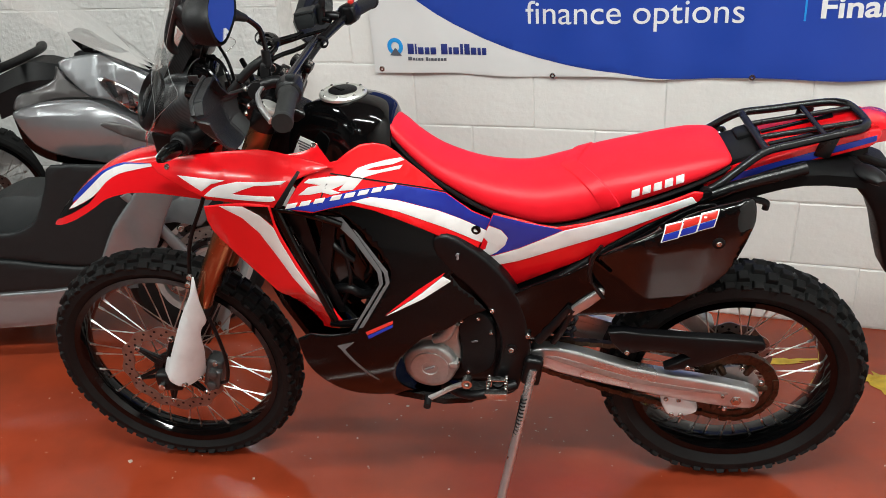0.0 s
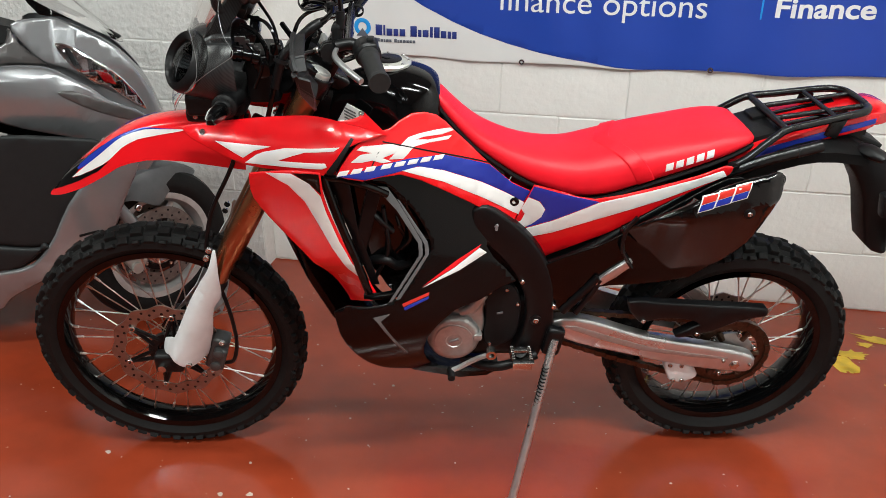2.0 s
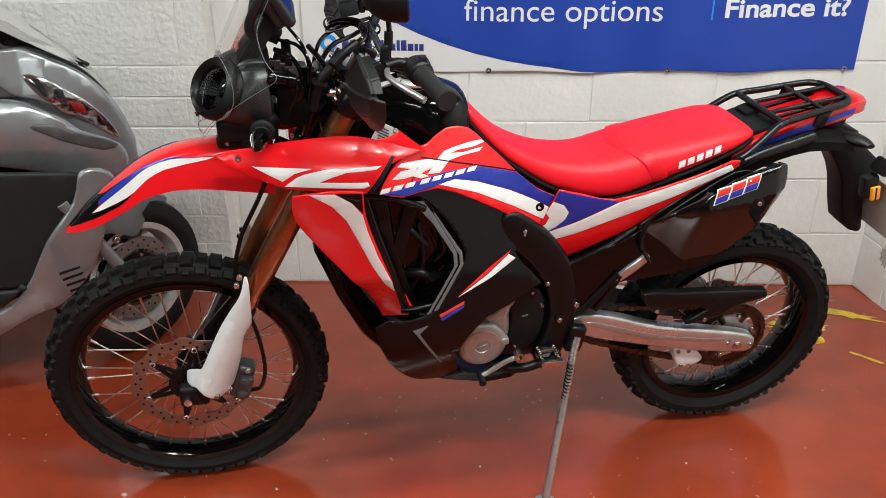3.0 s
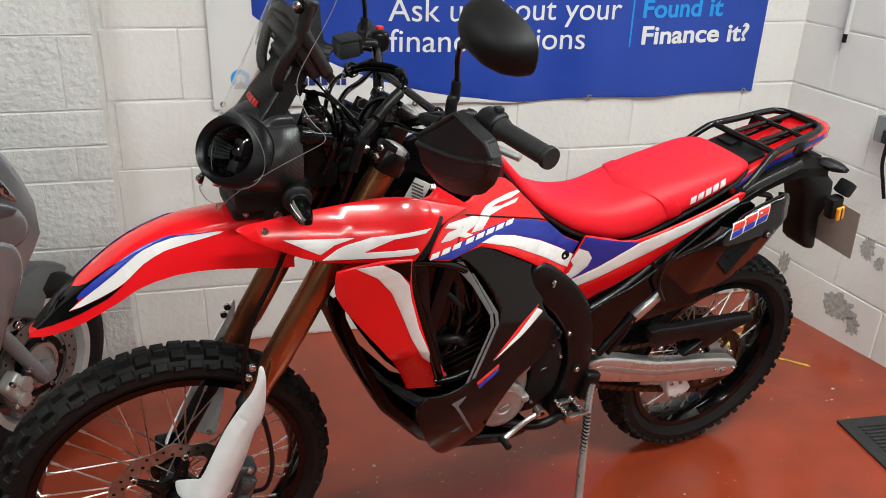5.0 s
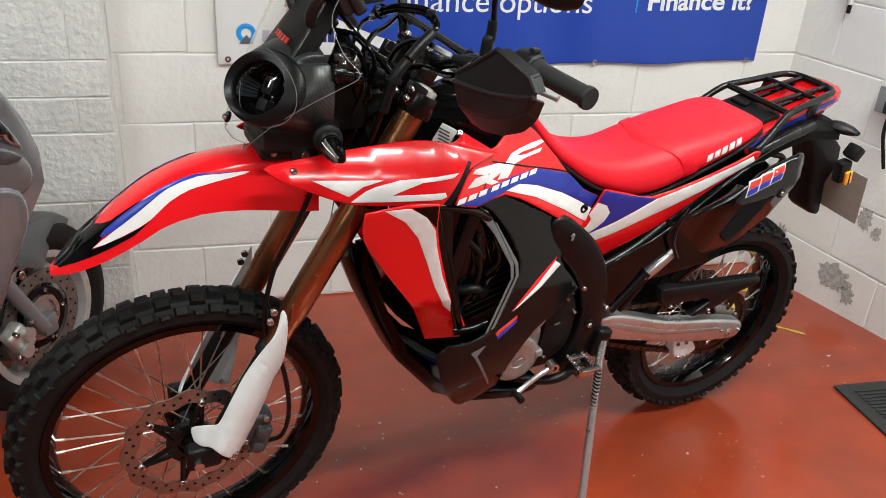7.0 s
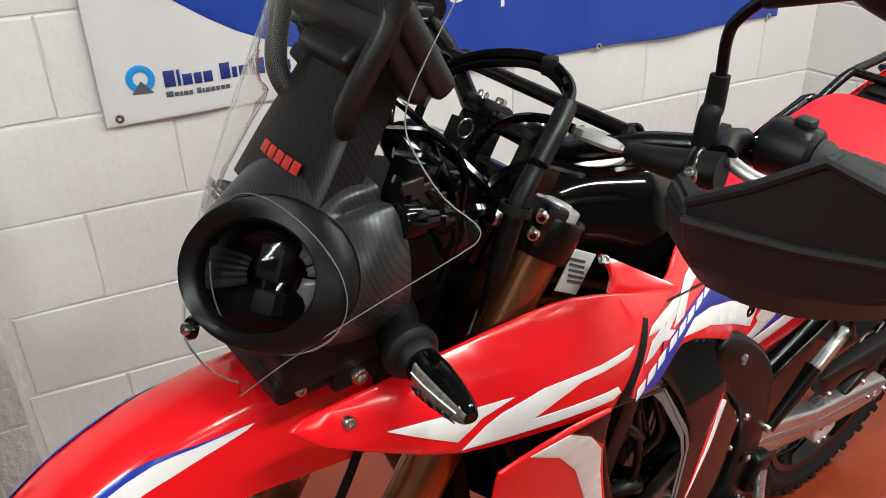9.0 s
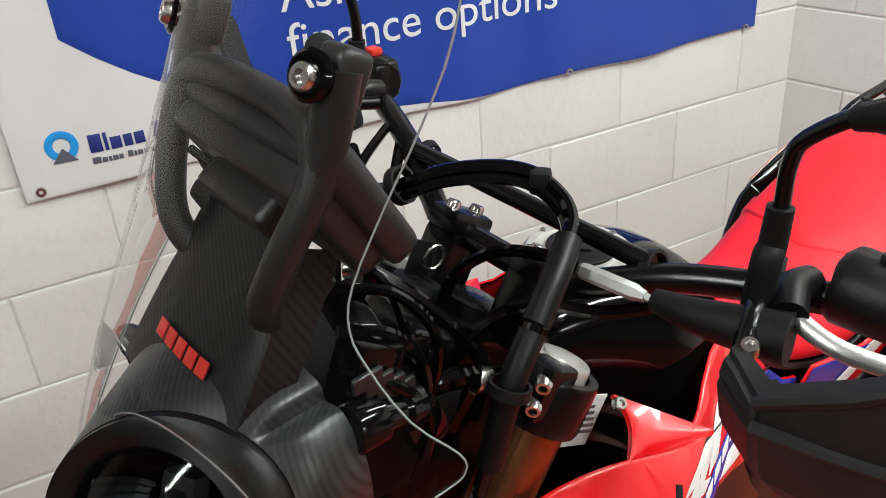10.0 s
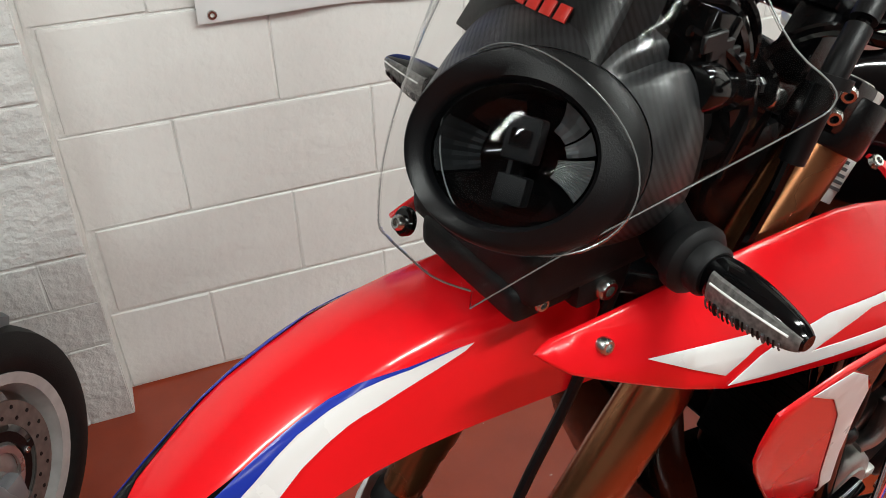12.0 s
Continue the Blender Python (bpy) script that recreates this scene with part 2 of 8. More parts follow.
def smooth_outline(pts, n=4, hard=()):
    """Rounds an outline; corners whose index is in hard stay sharp."""
    if n <= 1:
        return [tuple(p) for p in pts]
    m = len(pts)
    out = []
    for i in range(m):
        a, b, c, d = (Vector(pts[j % m]) for j in (i - 1, i, i + 1, i + 2))
        ta = (c - a) * 0.5 if i not in hard else (c - b) * 0.6
        tb = (d - b) * 0.5 if (i + 1) % m not in hard else (c - b) * 0.6
        L = (c - b).length
        for tv in (ta, tb):
            if tv.length > L * 1.2:
                tv *= L * 1.2 / tv.length
        for k in range(n):
            t = k / n
            h = (2 * t ** 3 - 3 * t * t + 1, t ** 3 - 2 * t * t + t, -2 * t ** 3 + 3 * t * t, t ** 3 - t * t)
            out.append(tuple(b * h[0] + ta * h[1] + c * h[2] + tb * h[3]))
    return out


def skin(outline, F, thick=0.004, lift=0.0, step=0.025, round_edge=0.0025, n=3, hard=(), out=-1):
    """A shell: the 2D outline laid on the surface F(a, b), with rounded rim and thickness inwards.
    F gives a point; out: the sign that makes the surface normal point outwards."""
    pts = smooth_outline(outline, n, hard)
    area = sum(a[0] * b[1] - b[0] * a[1] for a, b in zip(pts, pts[1:] + pts[:1]))
    if area < 0:
        pts = pts[::-1]
    bm = bmesh.new()
    inner = offset_ring(pts, round_edge)
    vs = [bm.verts.new((p[0], p[1], 0)) for p in inner]
    face = bm.faces.new(vs)
    face.normal_update()
    bmesh.ops.triangulate(bm, faces=[face])
    if step:
        for ax in (0, 1):
            lo, hi = min(p[ax] for p in pts), max(p[ax] for p in pts)
            k = int(lo / step) + 1
            while k * step < hi:
                co, no = [0, 0, 0], [0, 0, 0]
                co[ax], no[ax] = k * step, 1
                bmesh.ops.bisect_plane(bm, geom=bm.verts[:] + bm.edges[:] + bm.faces[:], dist=1e-5, plane_co=co, plane_no=no)
                k += 1
    rim = []
    loops = [e for e in bm.edges if len(e.link_faces) == 1]
    base = {v: (v.co.x, v.co.y) for v in bm.verts}
    # outward direction of every rim vertex
    grow = {}
    for e in loops:
        f = e.link_faces[0]
        c = f.calc_center_median()
        d = (e.verts[1].co - e.verts[0].co)
        nrm = Vector((d.y, -d.x))
        if nrm.length < 1e-9:
            continue
        nrm.normalize()
        mid = (e.verts[0].co + e.verts[1].co) / 2
        if (mid.xy - c.xy).dot(nrm) < 0:
            nrm = -nrm
        for v in e.verts:
            grow.setdefault(v, Vector((0, 0)))
            grow[v] += nrm

    def lay(a, b, depth):
        h = 1e-3
        p = F(a, b)
        nn = (F(a + h, b) - p).cross(F(a, b + h) - p)
        nn = nn.normalized() * out if nn.length > 1e-12 else V(0, 0, 1)
        return p + nn * depth
    rings = [{}, {}, {}]
    for v, g in grow.items():
        g = g.normalized() if g.length > 1e-9 else g
        a, b = base[v]
        r = round_edge
        rings[0][v] = bm.verts.new(lay(a + g.x * r * 0.7, b + g.y * r * 0.7, lift - r * 0.35))
        rings[1][v] = bm.verts.new(lay(a + g.x * r, b + g.y * r, lift - r))
        rings[2][v] = bm.verts.new(lay(a + g.x * r, b + g.y * r, lift - max(thick, r * 1.2)))
    for v, (a, b) in base.items():
        v.co = lay(a, b, lift)
    for e in loops:
        x, y = e.verts
        if x not in grow or y not in grow:
            continue
        chain = [(x, y)] + [(rg[x], rg[y]) for rg in rings]
        for (p, q), (s, t) in zip(chain, chain[1:]):
            bm.faces.new((p, q, t, s))
    bmesh.ops.recalc_face_normals(bm, faces=bm.faces)
    return bm


def mirrored(F):
    return lambda a, b: (lambda p: V(p.x, -p.y, p.z))(F(a, b))


def flat(c0, cu=0.0, cw=0.0, bulge=0.0, uc=0.0, wc=0.0, hu=1.0, hw=1.0):
    """A nearly plane side surface: v as a function of u and w, bulging outwards (to -v)."""
    def F(u, w):
        q = max(0.0, 1 - ((u - uc) / hu) ** 2) * max(0.0, 1 - ((w - wc) / hw) ** 2)
        return V(u, c0 + cu * u + cw * w - bulge * q, w)
    return F


def bolt(parent, p, d, r=0.006, h=0.004, mat=None, name="bolt"):
    bm = bmesh.new()
    lathe(bm, [(0, -h), (r, -h), (r, h * 0.6), (r * 0.8, h), (r * 0.5, h), (r * 0.45, h * 0.3), (0, h * 0.3)], axis_to(p, d), 12)
    return part(name, bm, mat or STEEL, parent)


def empty(name, m=Matrix()):
    ob = new(name)
    ob.matrix_world = m
    ob.empty_display_size = 0.05
    return ob

# ---- the room ----
WALLPAINT = material("white_block_paint", (0.75, 0.742, 0.72), 0.46, vary=0.035, grain=10, bump=0.0034, bump_scale=34, rand=0.025, dirt=(0.55, 0.54, 0.52), dirt_scale=5, dirt_amount=0.16, spec=0.4)
PIERPAINT = material("pitted_white_block_paint", (0.68, 0.675, 0.66), 0.5, vary=0.06, grain=16, bump=0.0075, bump_scale=52, rand=0.03, dirt=(0.46, 0.455, 0.44), dirt_scale=9, dirt_amount=0.22, spec=0.35)
MORTAR = material("painted_mortar", (0.74, 0.732, 0.71), 0.6, vary=0.10, grain=30, bump=0.003, bump_scale=90)


def floor_material():
    m = material("red_floor_paint", (0.30, 0.043, 0.016), 0.17, vary=0.16, grain=5, bump=0.0012, bump_scale=14, rough_vary=0.09, dirt=(0.15, 0.035, 0.018), dirt_scale=2.2, dirt_amount=0.55, spec=0.5)
    nt = m.node_tree
    b = nt.nodes["Principled BSDF"]
    L = nt.links.new
    tc = nt.nodes.new("ShaderNodeTexCoord")
    src = b.inputs["Base Color"].links[0].from_socket
    # small chips where the pale concrete shows
    n = nt.nodes.new("ShaderNodeTexNoise")
    n.inputs["Scale"].default_value, n.inputs["Detail"].default_value = 55, 3
    L(tc.outputs["Object"], n.inputs["Vector"])
    n2 = nt.nodes.new("ShaderNodeTexNoise")
    n2.inputs["Scale"].default_value = 3.0
    L(tc.outputs["Object"], n2.inputs["Vector"])
    ad = nt.nodes.new("ShaderNodeMath")
    ad.operation = "MULTIPLY_ADD"
    ad.inputs[1].default_value = 0.30
    L(n2.outputs["Fac"], ad.inputs[0]), L(n.outputs["Fac"], ad.inputs[2])
    mr = nt.nodes.new("ShaderNodeMapRange")
    mr.inputs[1].default_value, mr.inputs[2].default_value = 0.905, 0.915
    L(ad.outputs[0], mr.inputs[0])
    mix = nt.nodes.new("ShaderNodeMix")
    mix.data_type = "RGBA"
    L(mr.outputs[0], mix.inputs["Factor"]), L(src, mix.inputs["A"])
    mix.inputs["B"].default_value = (0.50, 0.33, 0.24, 1)
    L(mix.outputs["Result"], b.inputs["Base Color"])
    return m


def fall(y):
    """Height of the floor: it falls gently towards the north wall."""
    return -0.058 * min(1.0, max(0.0, (y + 0.95) / 0.95))


FLOORPAINT = floor_material()
# grey chosen for the unseen walls so that black parts reflect less
GREYWALL = material("unseen_wall_grey", (0.22, 0.22, 0.22), 0.6, vary=0.1, grain=3)
bm = bmesh.new()
bmesh.ops.create_grid(bm, x_segments=60, y_segments=60, size=5.0, matrix=Matrix.Translation((-0.5, -3.6, 0)))
for v in bm.verts:
    v.co.z = fall(v.co.y)
floor = tagged(finish("floor", bm, FLOORPAINT), "glossy red painted concrete floor with chips and scuffs", "floor", kind="structure")
# ceiling is out of view; its grey is set to dim reflections in black parts
bm = bmesh.new()
box(bm, (10, 10, 0.2), Matrix.Translation((-0.5, -3.6, CEIL + 0.1)), 0)
tagged(finish("ceiling", bm, material("ceiling_paint", (0.28, 0.28, 0.27), 0.7, vary=0.08, grain=4), smooth=0), "unseen plain ceiling, grey to keep reflections dark", "ceiling", kind="structure")

CX = 2.03
RSLOPE = 0.14
WTH = 0.2
COURSE, BED0, LEN = 0.227, 0.174, 0.45


def wall_core(name, corners, label, paint=None):
    """A wall body between two ground points, set back so that the blocks stand proud of it."""
    (x0, y0), (x1, y1) = corners
    d = V(x1 - x0, y1 - y0, 0)
    n = V(-d.y, d.x, 0).normalized()
    bm = bmesh.new()
    q = [V(x0, y0, -0.1), V(x1, y1, -0.1), V(x1, y1, -0.1) + n * WTH, V(x0, y0, -0.1) + n * WTH]
    lo = [bm.verts.new(p) for p in q]
    hi = [bm.verts.new(p + V(0, 0, CEIL + 0.1)) for p in q]
    bm.faces.new(lo[::-1]), bm.faces.new(hi)
    for i in range(4):
        j = (i + 1) % 4
        bm.faces.new((lo[i], lo[j], hi[j], hi[i]))
    return tagged(finish(name, bm, paint or MORTAR, smooth=0), label, "wall", kind="structure")


wall_north = wall_core("wall_north", ((-4.0, 0.004), (CX + 0.3, 0.004)), "white painted concrete block wall")
wall_east = wall_core("wall_east", ((CX + 0.004, 0.02), (CX + 0.004 + RSLOPE * 8.7, -8.7)), "white painted concrete block wall with patchy repairs")
pier = wall_core("wall_pier", ((-4.0, -0.096), (-0.452, -0.096)), "white painted block pier standing proud of the wall")
# south and west walls are out of view, added to close the room
wall_south = wall_core("wall_south", ((4.5, -8.55), (-4.2, -8.55)), "unseen plain wall, grey to keep reflections dark", GREYWALL)
wall_west = wall_core("wall_west", ((-4.2, -8.5), (-4.2, 0.0)), "unseen plain wall, grey to keep reflections dark", GREYWALL)

BLOCKS = {}


def block_mesh(length, height, mat, depth=0.03, seed=0):
    key = (round(length, 3), round(height, 3), mat.name, seed)
    if key not in BLOCKS:
        rnd = random.Random(seed * 7919 + int(length * 1000) + int(height * 77))
        t = bmesh.new()
        box(t, (length, depth, height), Matrix(), 0.0040, 2)
        for v in t.verts:
            v.co.x += rnd.uniform(-0.0015, 0.0015)
            v.co.z += rnd.uniform(-0.0015, 0.0015)
            if v.co.y < 0:
                v.co.y += rnd.uniform(-0.0012, 0.0012)
        me = bpy.data.meshes.new("block")
        for f in t.faces:
            f.smooth = False
        t.to_mesh(me)
        t.free()
        me.materials.append(mat)
        BLOCKS[key] = me
    return BLOCKS[key]


def lay_blocks(parent, origin, along, x0, x1, beds, phase, joint=0.006, mat=None):
    """Courses of blocks on a wall face that runs from origin along a unit direction; the face looks to its right-hand side."""
    ang = math.atan2(along[1], along[0])
    k = 0
    for row, (za, zb) in enumerate(beds):
        ph = phase[row % len(phase)]
        s = math.floor((x0 - ph) / LEN) * LEN + ph
        while s < x1:
            a, b = max(s, x0), min(s + LEN, x1)
            if b - a > 0.03:
                k += 1
                me = block_mesh(b - a - joint * 0.5, zb - za - joint, mat or WALLPAINT, seed=k % 5)
                ob = new("block", me)
                c = (a + b) / 2
                ob.parent = parent
                ob.matrix_world = Matrix.Translation((origin[0] + along[0] * c, origin[1] + along[1] * c, (za + zb) / 2)) @ Matrix.Rotation(ang, 4, "Z") @ Matrix.Translation((0, 0.015, 0))
            s += LEN

# ---- ceiling lights: fluorescent battens ----
TUBE = bpy.data.materials.new("fluorescent_tube")
TUBE.use_nodes = True
TUBE.node_tree.nodes["Principled BSDF"].inputs["Emission Color"].default_value = (0.94, 0.98, 0.95, 1)
TUBE.node_tree.nodes["Principled BSDF"].inputs["Emission Strength"].default_value = 6.0
FITTING = material("white_enamel", (0.75, 0.75, 0.74), 0.35, vary=0.03)


def batten(x, y, ang, power):
    m = Matrix.Translation((x, y, CEIL)) @ Matrix.Rotation(radians(ang), 4, "Z")
    ob = empty("ceiling_light", m)
    tagged(ob, "white fluorescent batten light placed on the unseen ceiling", "ceiling light", group="ceiling lights")
    bm = bmesh.new()
    box(bm, (1.55, 0.10, 0.05), Matrix.Translation((0, 0, -0.027)), 0.006)
    part("housing", bm, FITTING, ob)
    for s in (-1, 1):
        part("fluorescent_tube", bar([(-0.74, s * 0.03, -0.068), (0.74, s * 0.03, -0.068)], 0.013, 12), TUBE, ob)
    d = bpy.data.lights.new("batten_light", "AREA")
    d.shape, d.size, d.size_y, d.energy, d.color = "RECTANGLE", 1.5, 0.12, power, (0.925, 0.985, 0.945)
    lamp = new("batten_light", d)
    lamp.matrix_world = m @ Matrix.Translation((0, 0, -0.09))


batten(0.9, -2.3, 12, 66)
# extra batten, added only to brighten the right end of the wall
batten(1.7, -1.3, 12, 30)
batten(-1.7, -1.7, 12, 40)
batten(0.2, -4.9, 12, 50)
batten(-2.4, -4.4, 12, 36)

# ---- the motorcycle: u runs to the rear, v to the far side, w up ----
bike = empty("motorcycle", Matrix.Translation((0.4624, -1.0586, 0.0132)) @ Matrix.Rotation(radians(11.51), 4, "Z") @ Matrix.Rotation(radians(0.33), 4, "Y") @ Matrix.Rotation(radians(5.91), 4, "X"))
tagged(bike, "red, white, blue and black adventure motorcycle leaning on its side stand", "motorcycle")
FAX, RAX = V(-0.725, 0, 0.345), V(0.722, 0.012, 0.3145)
FRONT_END = Matrix.Translation((-0.005, 0.010, -0.0185))
ACROSS = Matrix.Rotation(radians(90), 4, "X")      # z axis of a lathe to -v


def wheel(name, c, R, tw, rim_r, rows, nspoke, bike=bike):
    """Spoked wheel with a knobbly tyre."""
    m = Matrix.Translation(c) @ ACROSS
    bm = bmesh.new()
    w = tw * 0.36
    prof = [(rim_r - 0.012, -w * 0.6), (rim_r - 0.004, -w), (rim_r + 0.012, -w * 1.05), (rim_r + 0.012, -w * 0.93), (rim_r - 0.001, -w * 0.85), (rim_r - 0.004, -w * 0.5),
            (rim_r - 0.004, w * 0.5), (rim_r - 0.001, w * 0.85), (rim_r + 0.012, w * 0.93), (rim_r + 0.012, w * 1.05), (rim_r - 0.004, w), (rim_r - 0.012, w * 0.6), (rim_r - 0.018, w * 0.25), (rim_r - 0.018, -w * 0.25)]
    lathe(bm, prof, m, 72, closed=True)
    rim = part(name, bm, GLOSSBLACK, bike, "gloss black spoked wheel rim")
    bm = bmesh.new()
    h = tw / 2
    body = R - 0.013
    side = [(rim_r + 0.008, 0.62), (rim_r + 0.02, 0.80), (rim_r + (body - rim_r) * 0.45, 0.98), (rim_r + (body - rim_r) * 0.72, 0.93), (body - 0.016, 0.72), (body - 0.004, 0.42), (body, 0.0)]
    prof = [(r, -k * h) for r, k in side] + [(r, k * h) for r, k in side[-2::-1]]
    lathe(bm, prof, m, 84, closed=True)
    part("tyre", bm, RUBBER, rim, "black knobbly off-road tyre", smooth=30)
    # tread blocks, row by row
    for (lat, bw, bl, count, ph, hgt) in rows:
        t = bmesh.new()
        bmesh.ops.create_cube(t, size=1)
        for v in t.verts:
            s = 0.86 if v.co.x > 0 else 1.08
            v.co = V((v.co.x + 0.25) * hgt, v.co.y * bl * s, v.co.z * bw * s)
        bmesh.ops.bevel(t, geom=[e for e in t.edges if all(v.co.x > 0 for v in e.verts)], offset=0.0014, segments=1, affect="EDGES")
        me = bpy.data.meshes.new("tread_block")
        t.to_mesh(me)
        t.free()
        me.materials.append(RUBBER)
        for i in range(count):
            a = 2 * math.pi * (i + ph) / count
            k = abs(lat)
            rr = body - (0.001 if k < 0.25 else 0.006 if k < 0.6 else 0.019)
            ob = new("tread_block", me)
            ob.parent = rim
            ob.matrix_basis = FITTED[0] @ m @ Matrix.Rotation(a, 4, "Z") @ Matrix.Translation((rr, 0, lat * h)) @ Matrix.Rotation(-lat * radians(52), 4, "Y")
    # hub
    bm = bmesh.new()
    lathe(bm, [(0, -0.062), (0.020, -0.062), (0.022, -0.05), (0.040, -0.046), (0.042, -0.034), (0.026, -0.026), (0.024, 0.026), (0.042, 0.034), (0.040, 0.046), (0.022, 0.05), (0.020, 0.062), (0, 0.062)], m, 28)
    part("hub", bm, BLACKMETAL, rim)
    # spokes: alternate sides and leading or trailing
    for i in range(nspoke):
        sgn = 1 if i % 2 else -1
        lead = 1 if (i // 2) % 2 else -1
        a = 2 * math.pi * i / nspoke
        a0 = a + lead * radians(52)
        p = V(0.039 * math.cos(a0), 0.039 * math.sin(a0), sgn * 0.037)
        q = V((rim_r - 0.012) * math.cos(a), (rim_r - 0.012) * math.sin(a), sgn * 0.006)
        bm = bmesh.new()
        tube(bm, [m @ p, m @ q], 0.00185, 6)
        d = (q - p).normalized()
        tube(bm, [m @ (q - d * 0.022), m @ (q + d * 0.004)], 0.0034, 6)
        part("spoke", bm, SPOKE, rim)
    return rim


def disc(parent, c, r_out, r_in, v, holes=24, wave=0.004, mat=None):
    """Wavy drilled brake disc with a black spider."""
    bm = bmesh.new()
    n = 144
    th = 0.002
    rings = []
    for z in (v - th, v + th):
        rings.append([bm.verts.new((c.x + (r_out + wave * math.cos(12 * 2 * math.pi * k / n)) * math.cos(2 * math.pi * k / n), z, c.z + (r_out + wave * math.cos(12 * 2 * math.pi * k / n)) * math.sin(2 * math.pi * k / n))) for k in range(n)])
        rings.append([bm.verts.new((c.x + (r_in + wave * 0.8 * math.cos(12 * 2 * math.pi * k / n)) * math.cos(2 * math.pi * k / n), z, c.z + (r_in + wave * 0.8 * math.cos(12 * 2 * math.pi * k / n)) * math.sin(2 * math.pi * k / n))) for k in range(n)])
    a, b, e, f = rings
    for k in range(n):
        j = (k + 1) % n
        bm.faces.new((a[k], a[j], b[j], b[k])), bm.faces.new((e[k], f[k], f[j], e[j]))
        bm.faces.new((a[k], e[k], e[j], a[j])), bm.faces.new((b[k], b[j], f[j], f[k]))
    bmesh.ops.recalc_face_normals(bm, faces=bm.faces)
    ob = part("brake_disc", bm, mat or DISC, parent, "wavy drilled steel brake disc", smooth=30)
    bm = bmesh.new()
    for i in range(holes * 2):
        t = 2 * math.pi * i / (holes * 2)
        r = r_in + (r_out - r_in) * (0.32 + 0.36 * (i % 2))
        lathe(bm, [(0, -0.0025), (0.0036, -0.0025), (0.0036, 0.0025), (0, 0.0025)], Matrix.Translation((c.x + r * math.cos(t), v, c.z + r * math.sin(t))) @ ACROSS, 8)
    part("disc_hole", bm, MATTEBLACK, ob)
    return ob


rows_f = [(0.0, 0.022, 0.024, 32, 0.0, 0.014), (0.36, 0.021, 0.030, 32, 0.5, 0.014), (-0.36, 0.021, 0.030, 32, 0.5, 0.014), (0.72, 0.020, 0.027, 32, 0.0, 0.016), (-0.72, 0.020, 0.027, 32, 0.0, 0.016), (0.92, 0.011, 0.020, 32, 0.5, 0.011), (-0.92, 0.011, 0.020, 32, 0.5, 0.011)]
FITTED[0] = FRONT_END
front_wheel = wheel("front_wheel", FAX, 0.351, 0.088, 0.272, rows_f, 36)
rows_r = [(0.14, 0.024, 0.028, 30, 0.0, 0.014), (-0.14, 0.024, 0.028, 30, 0.25, 0.014), (0.48, 0.024, 0.026, 30, 0.55, 0.014), (-0.48, 0.024, 0.026, 30, 0.8, 0.014), (0.76, 0.020, 0.026, 30, 0.05, 0.015), (-0.76, 0.020, 0.026, 30, 0.3, 0.015), (0.93, 0.011, 0.018, 30, 0.5, 0.010), (-0.93, 0.011, 0.018, 30, 0.8, 0.010)]
FITTED[0] = Matrix()
rear_wheel = wheel("rear_wheel", RAX, 0.324, 0.122, 0.232, rows_r, 36)

# front brake: disc, spider, caliper, hose on the near side
FITTED[0] = FRONT_END
fd = disc(front_wheel, FAX, 0.140, 0.108, -0.054)
bm = bmesh.new()
lathe(bm, [(0.030, -0.010), (0.050, -0.010), (0.052, 0.006), (0.030, 0.006)], Matrix.Translation(FAX + V(0, -0.048, 0)) @ ACROSS, 32, closed=True)
spider = part("disc_spider", bm, SATINBLACK, fd)
for i in range(6):
    a = 2 * math.pi * i / 6 + 0.3
    for s in (-1, 1):
        b = a + s * 0.30
        part("spider_arm", bar([FAX + V(0.040 * math.cos(b), -0.052, 0.040 * math.sin(b)), FAX + V(0.110 * math.cos(a), -0.055, 0.110 * math.sin(a))], 0.0055, 8), SATINBLACK, fd)
for i in range(6):
    a = 2 * math.pi * i / 6 + 0.3
    bolt(fd, FAX + V(0.109 * math.cos(a), -0.058, 0.109 * math.sin(a)), (0, -1, 0), 0.0085, 0.004)
bm = bmesh.new()
box(bm, (0.046, 0.050, 0.098), Matrix.Translation((-0.596, -0.062, 0.356)) @ Matrix.Rotation(radians(18), 4, "Y"), 0.012, 3)
box(bm, (0.034, 0.022, 0.064), Matrix.Translation((-0.590, -0.090, 0.350)) @ Matrix.Rotation(radians(18), 4, "Y"), 0.008, 3)
for z in (0.334, 0.372):
    lathe(bm, [(0, 0), (0.013, 0), (0.013, 0.008), (0.009, 0.011), (0, 0.011)], Matrix.Translation((-0.594 + (z - 0.35) * 0.3, -0.098, z)) @ ACROSS, 16)
cal = part("front_caliper", bm, DARKCAST, bike, "dark grey cast brake caliper")
bolt(cal, V(-0.612, -0.090, 0.310), (0, -1, 0), 0.007), bolt(cal, V(-0.578, -0.090, 0.398), (0, -1, 0), 0.007)
bm = bmesh.new()
tube(bm, [(-0.575, -0.090, 0.335), (-0.548, -0.106, 0.360), (-0.535, -0.108, 0.430), (-0.548, -0.104, 0.540), (-0.580, -0.090, 0.640), (-0.560, -0.080, 0.760), (-0.500, -0.070, 0.880), (-0.455, -0.06, 1.0)], 0.005, 8)
part("brake_hose", bm, SATINBLACK, bike)

# fork
RAKE = radians(28.3)
FD = V(math.sin(RAKE), -0.006, math.cos(RAKE)).normalized()
FTOP = V(-0.291, -0.0020, 1.1033)


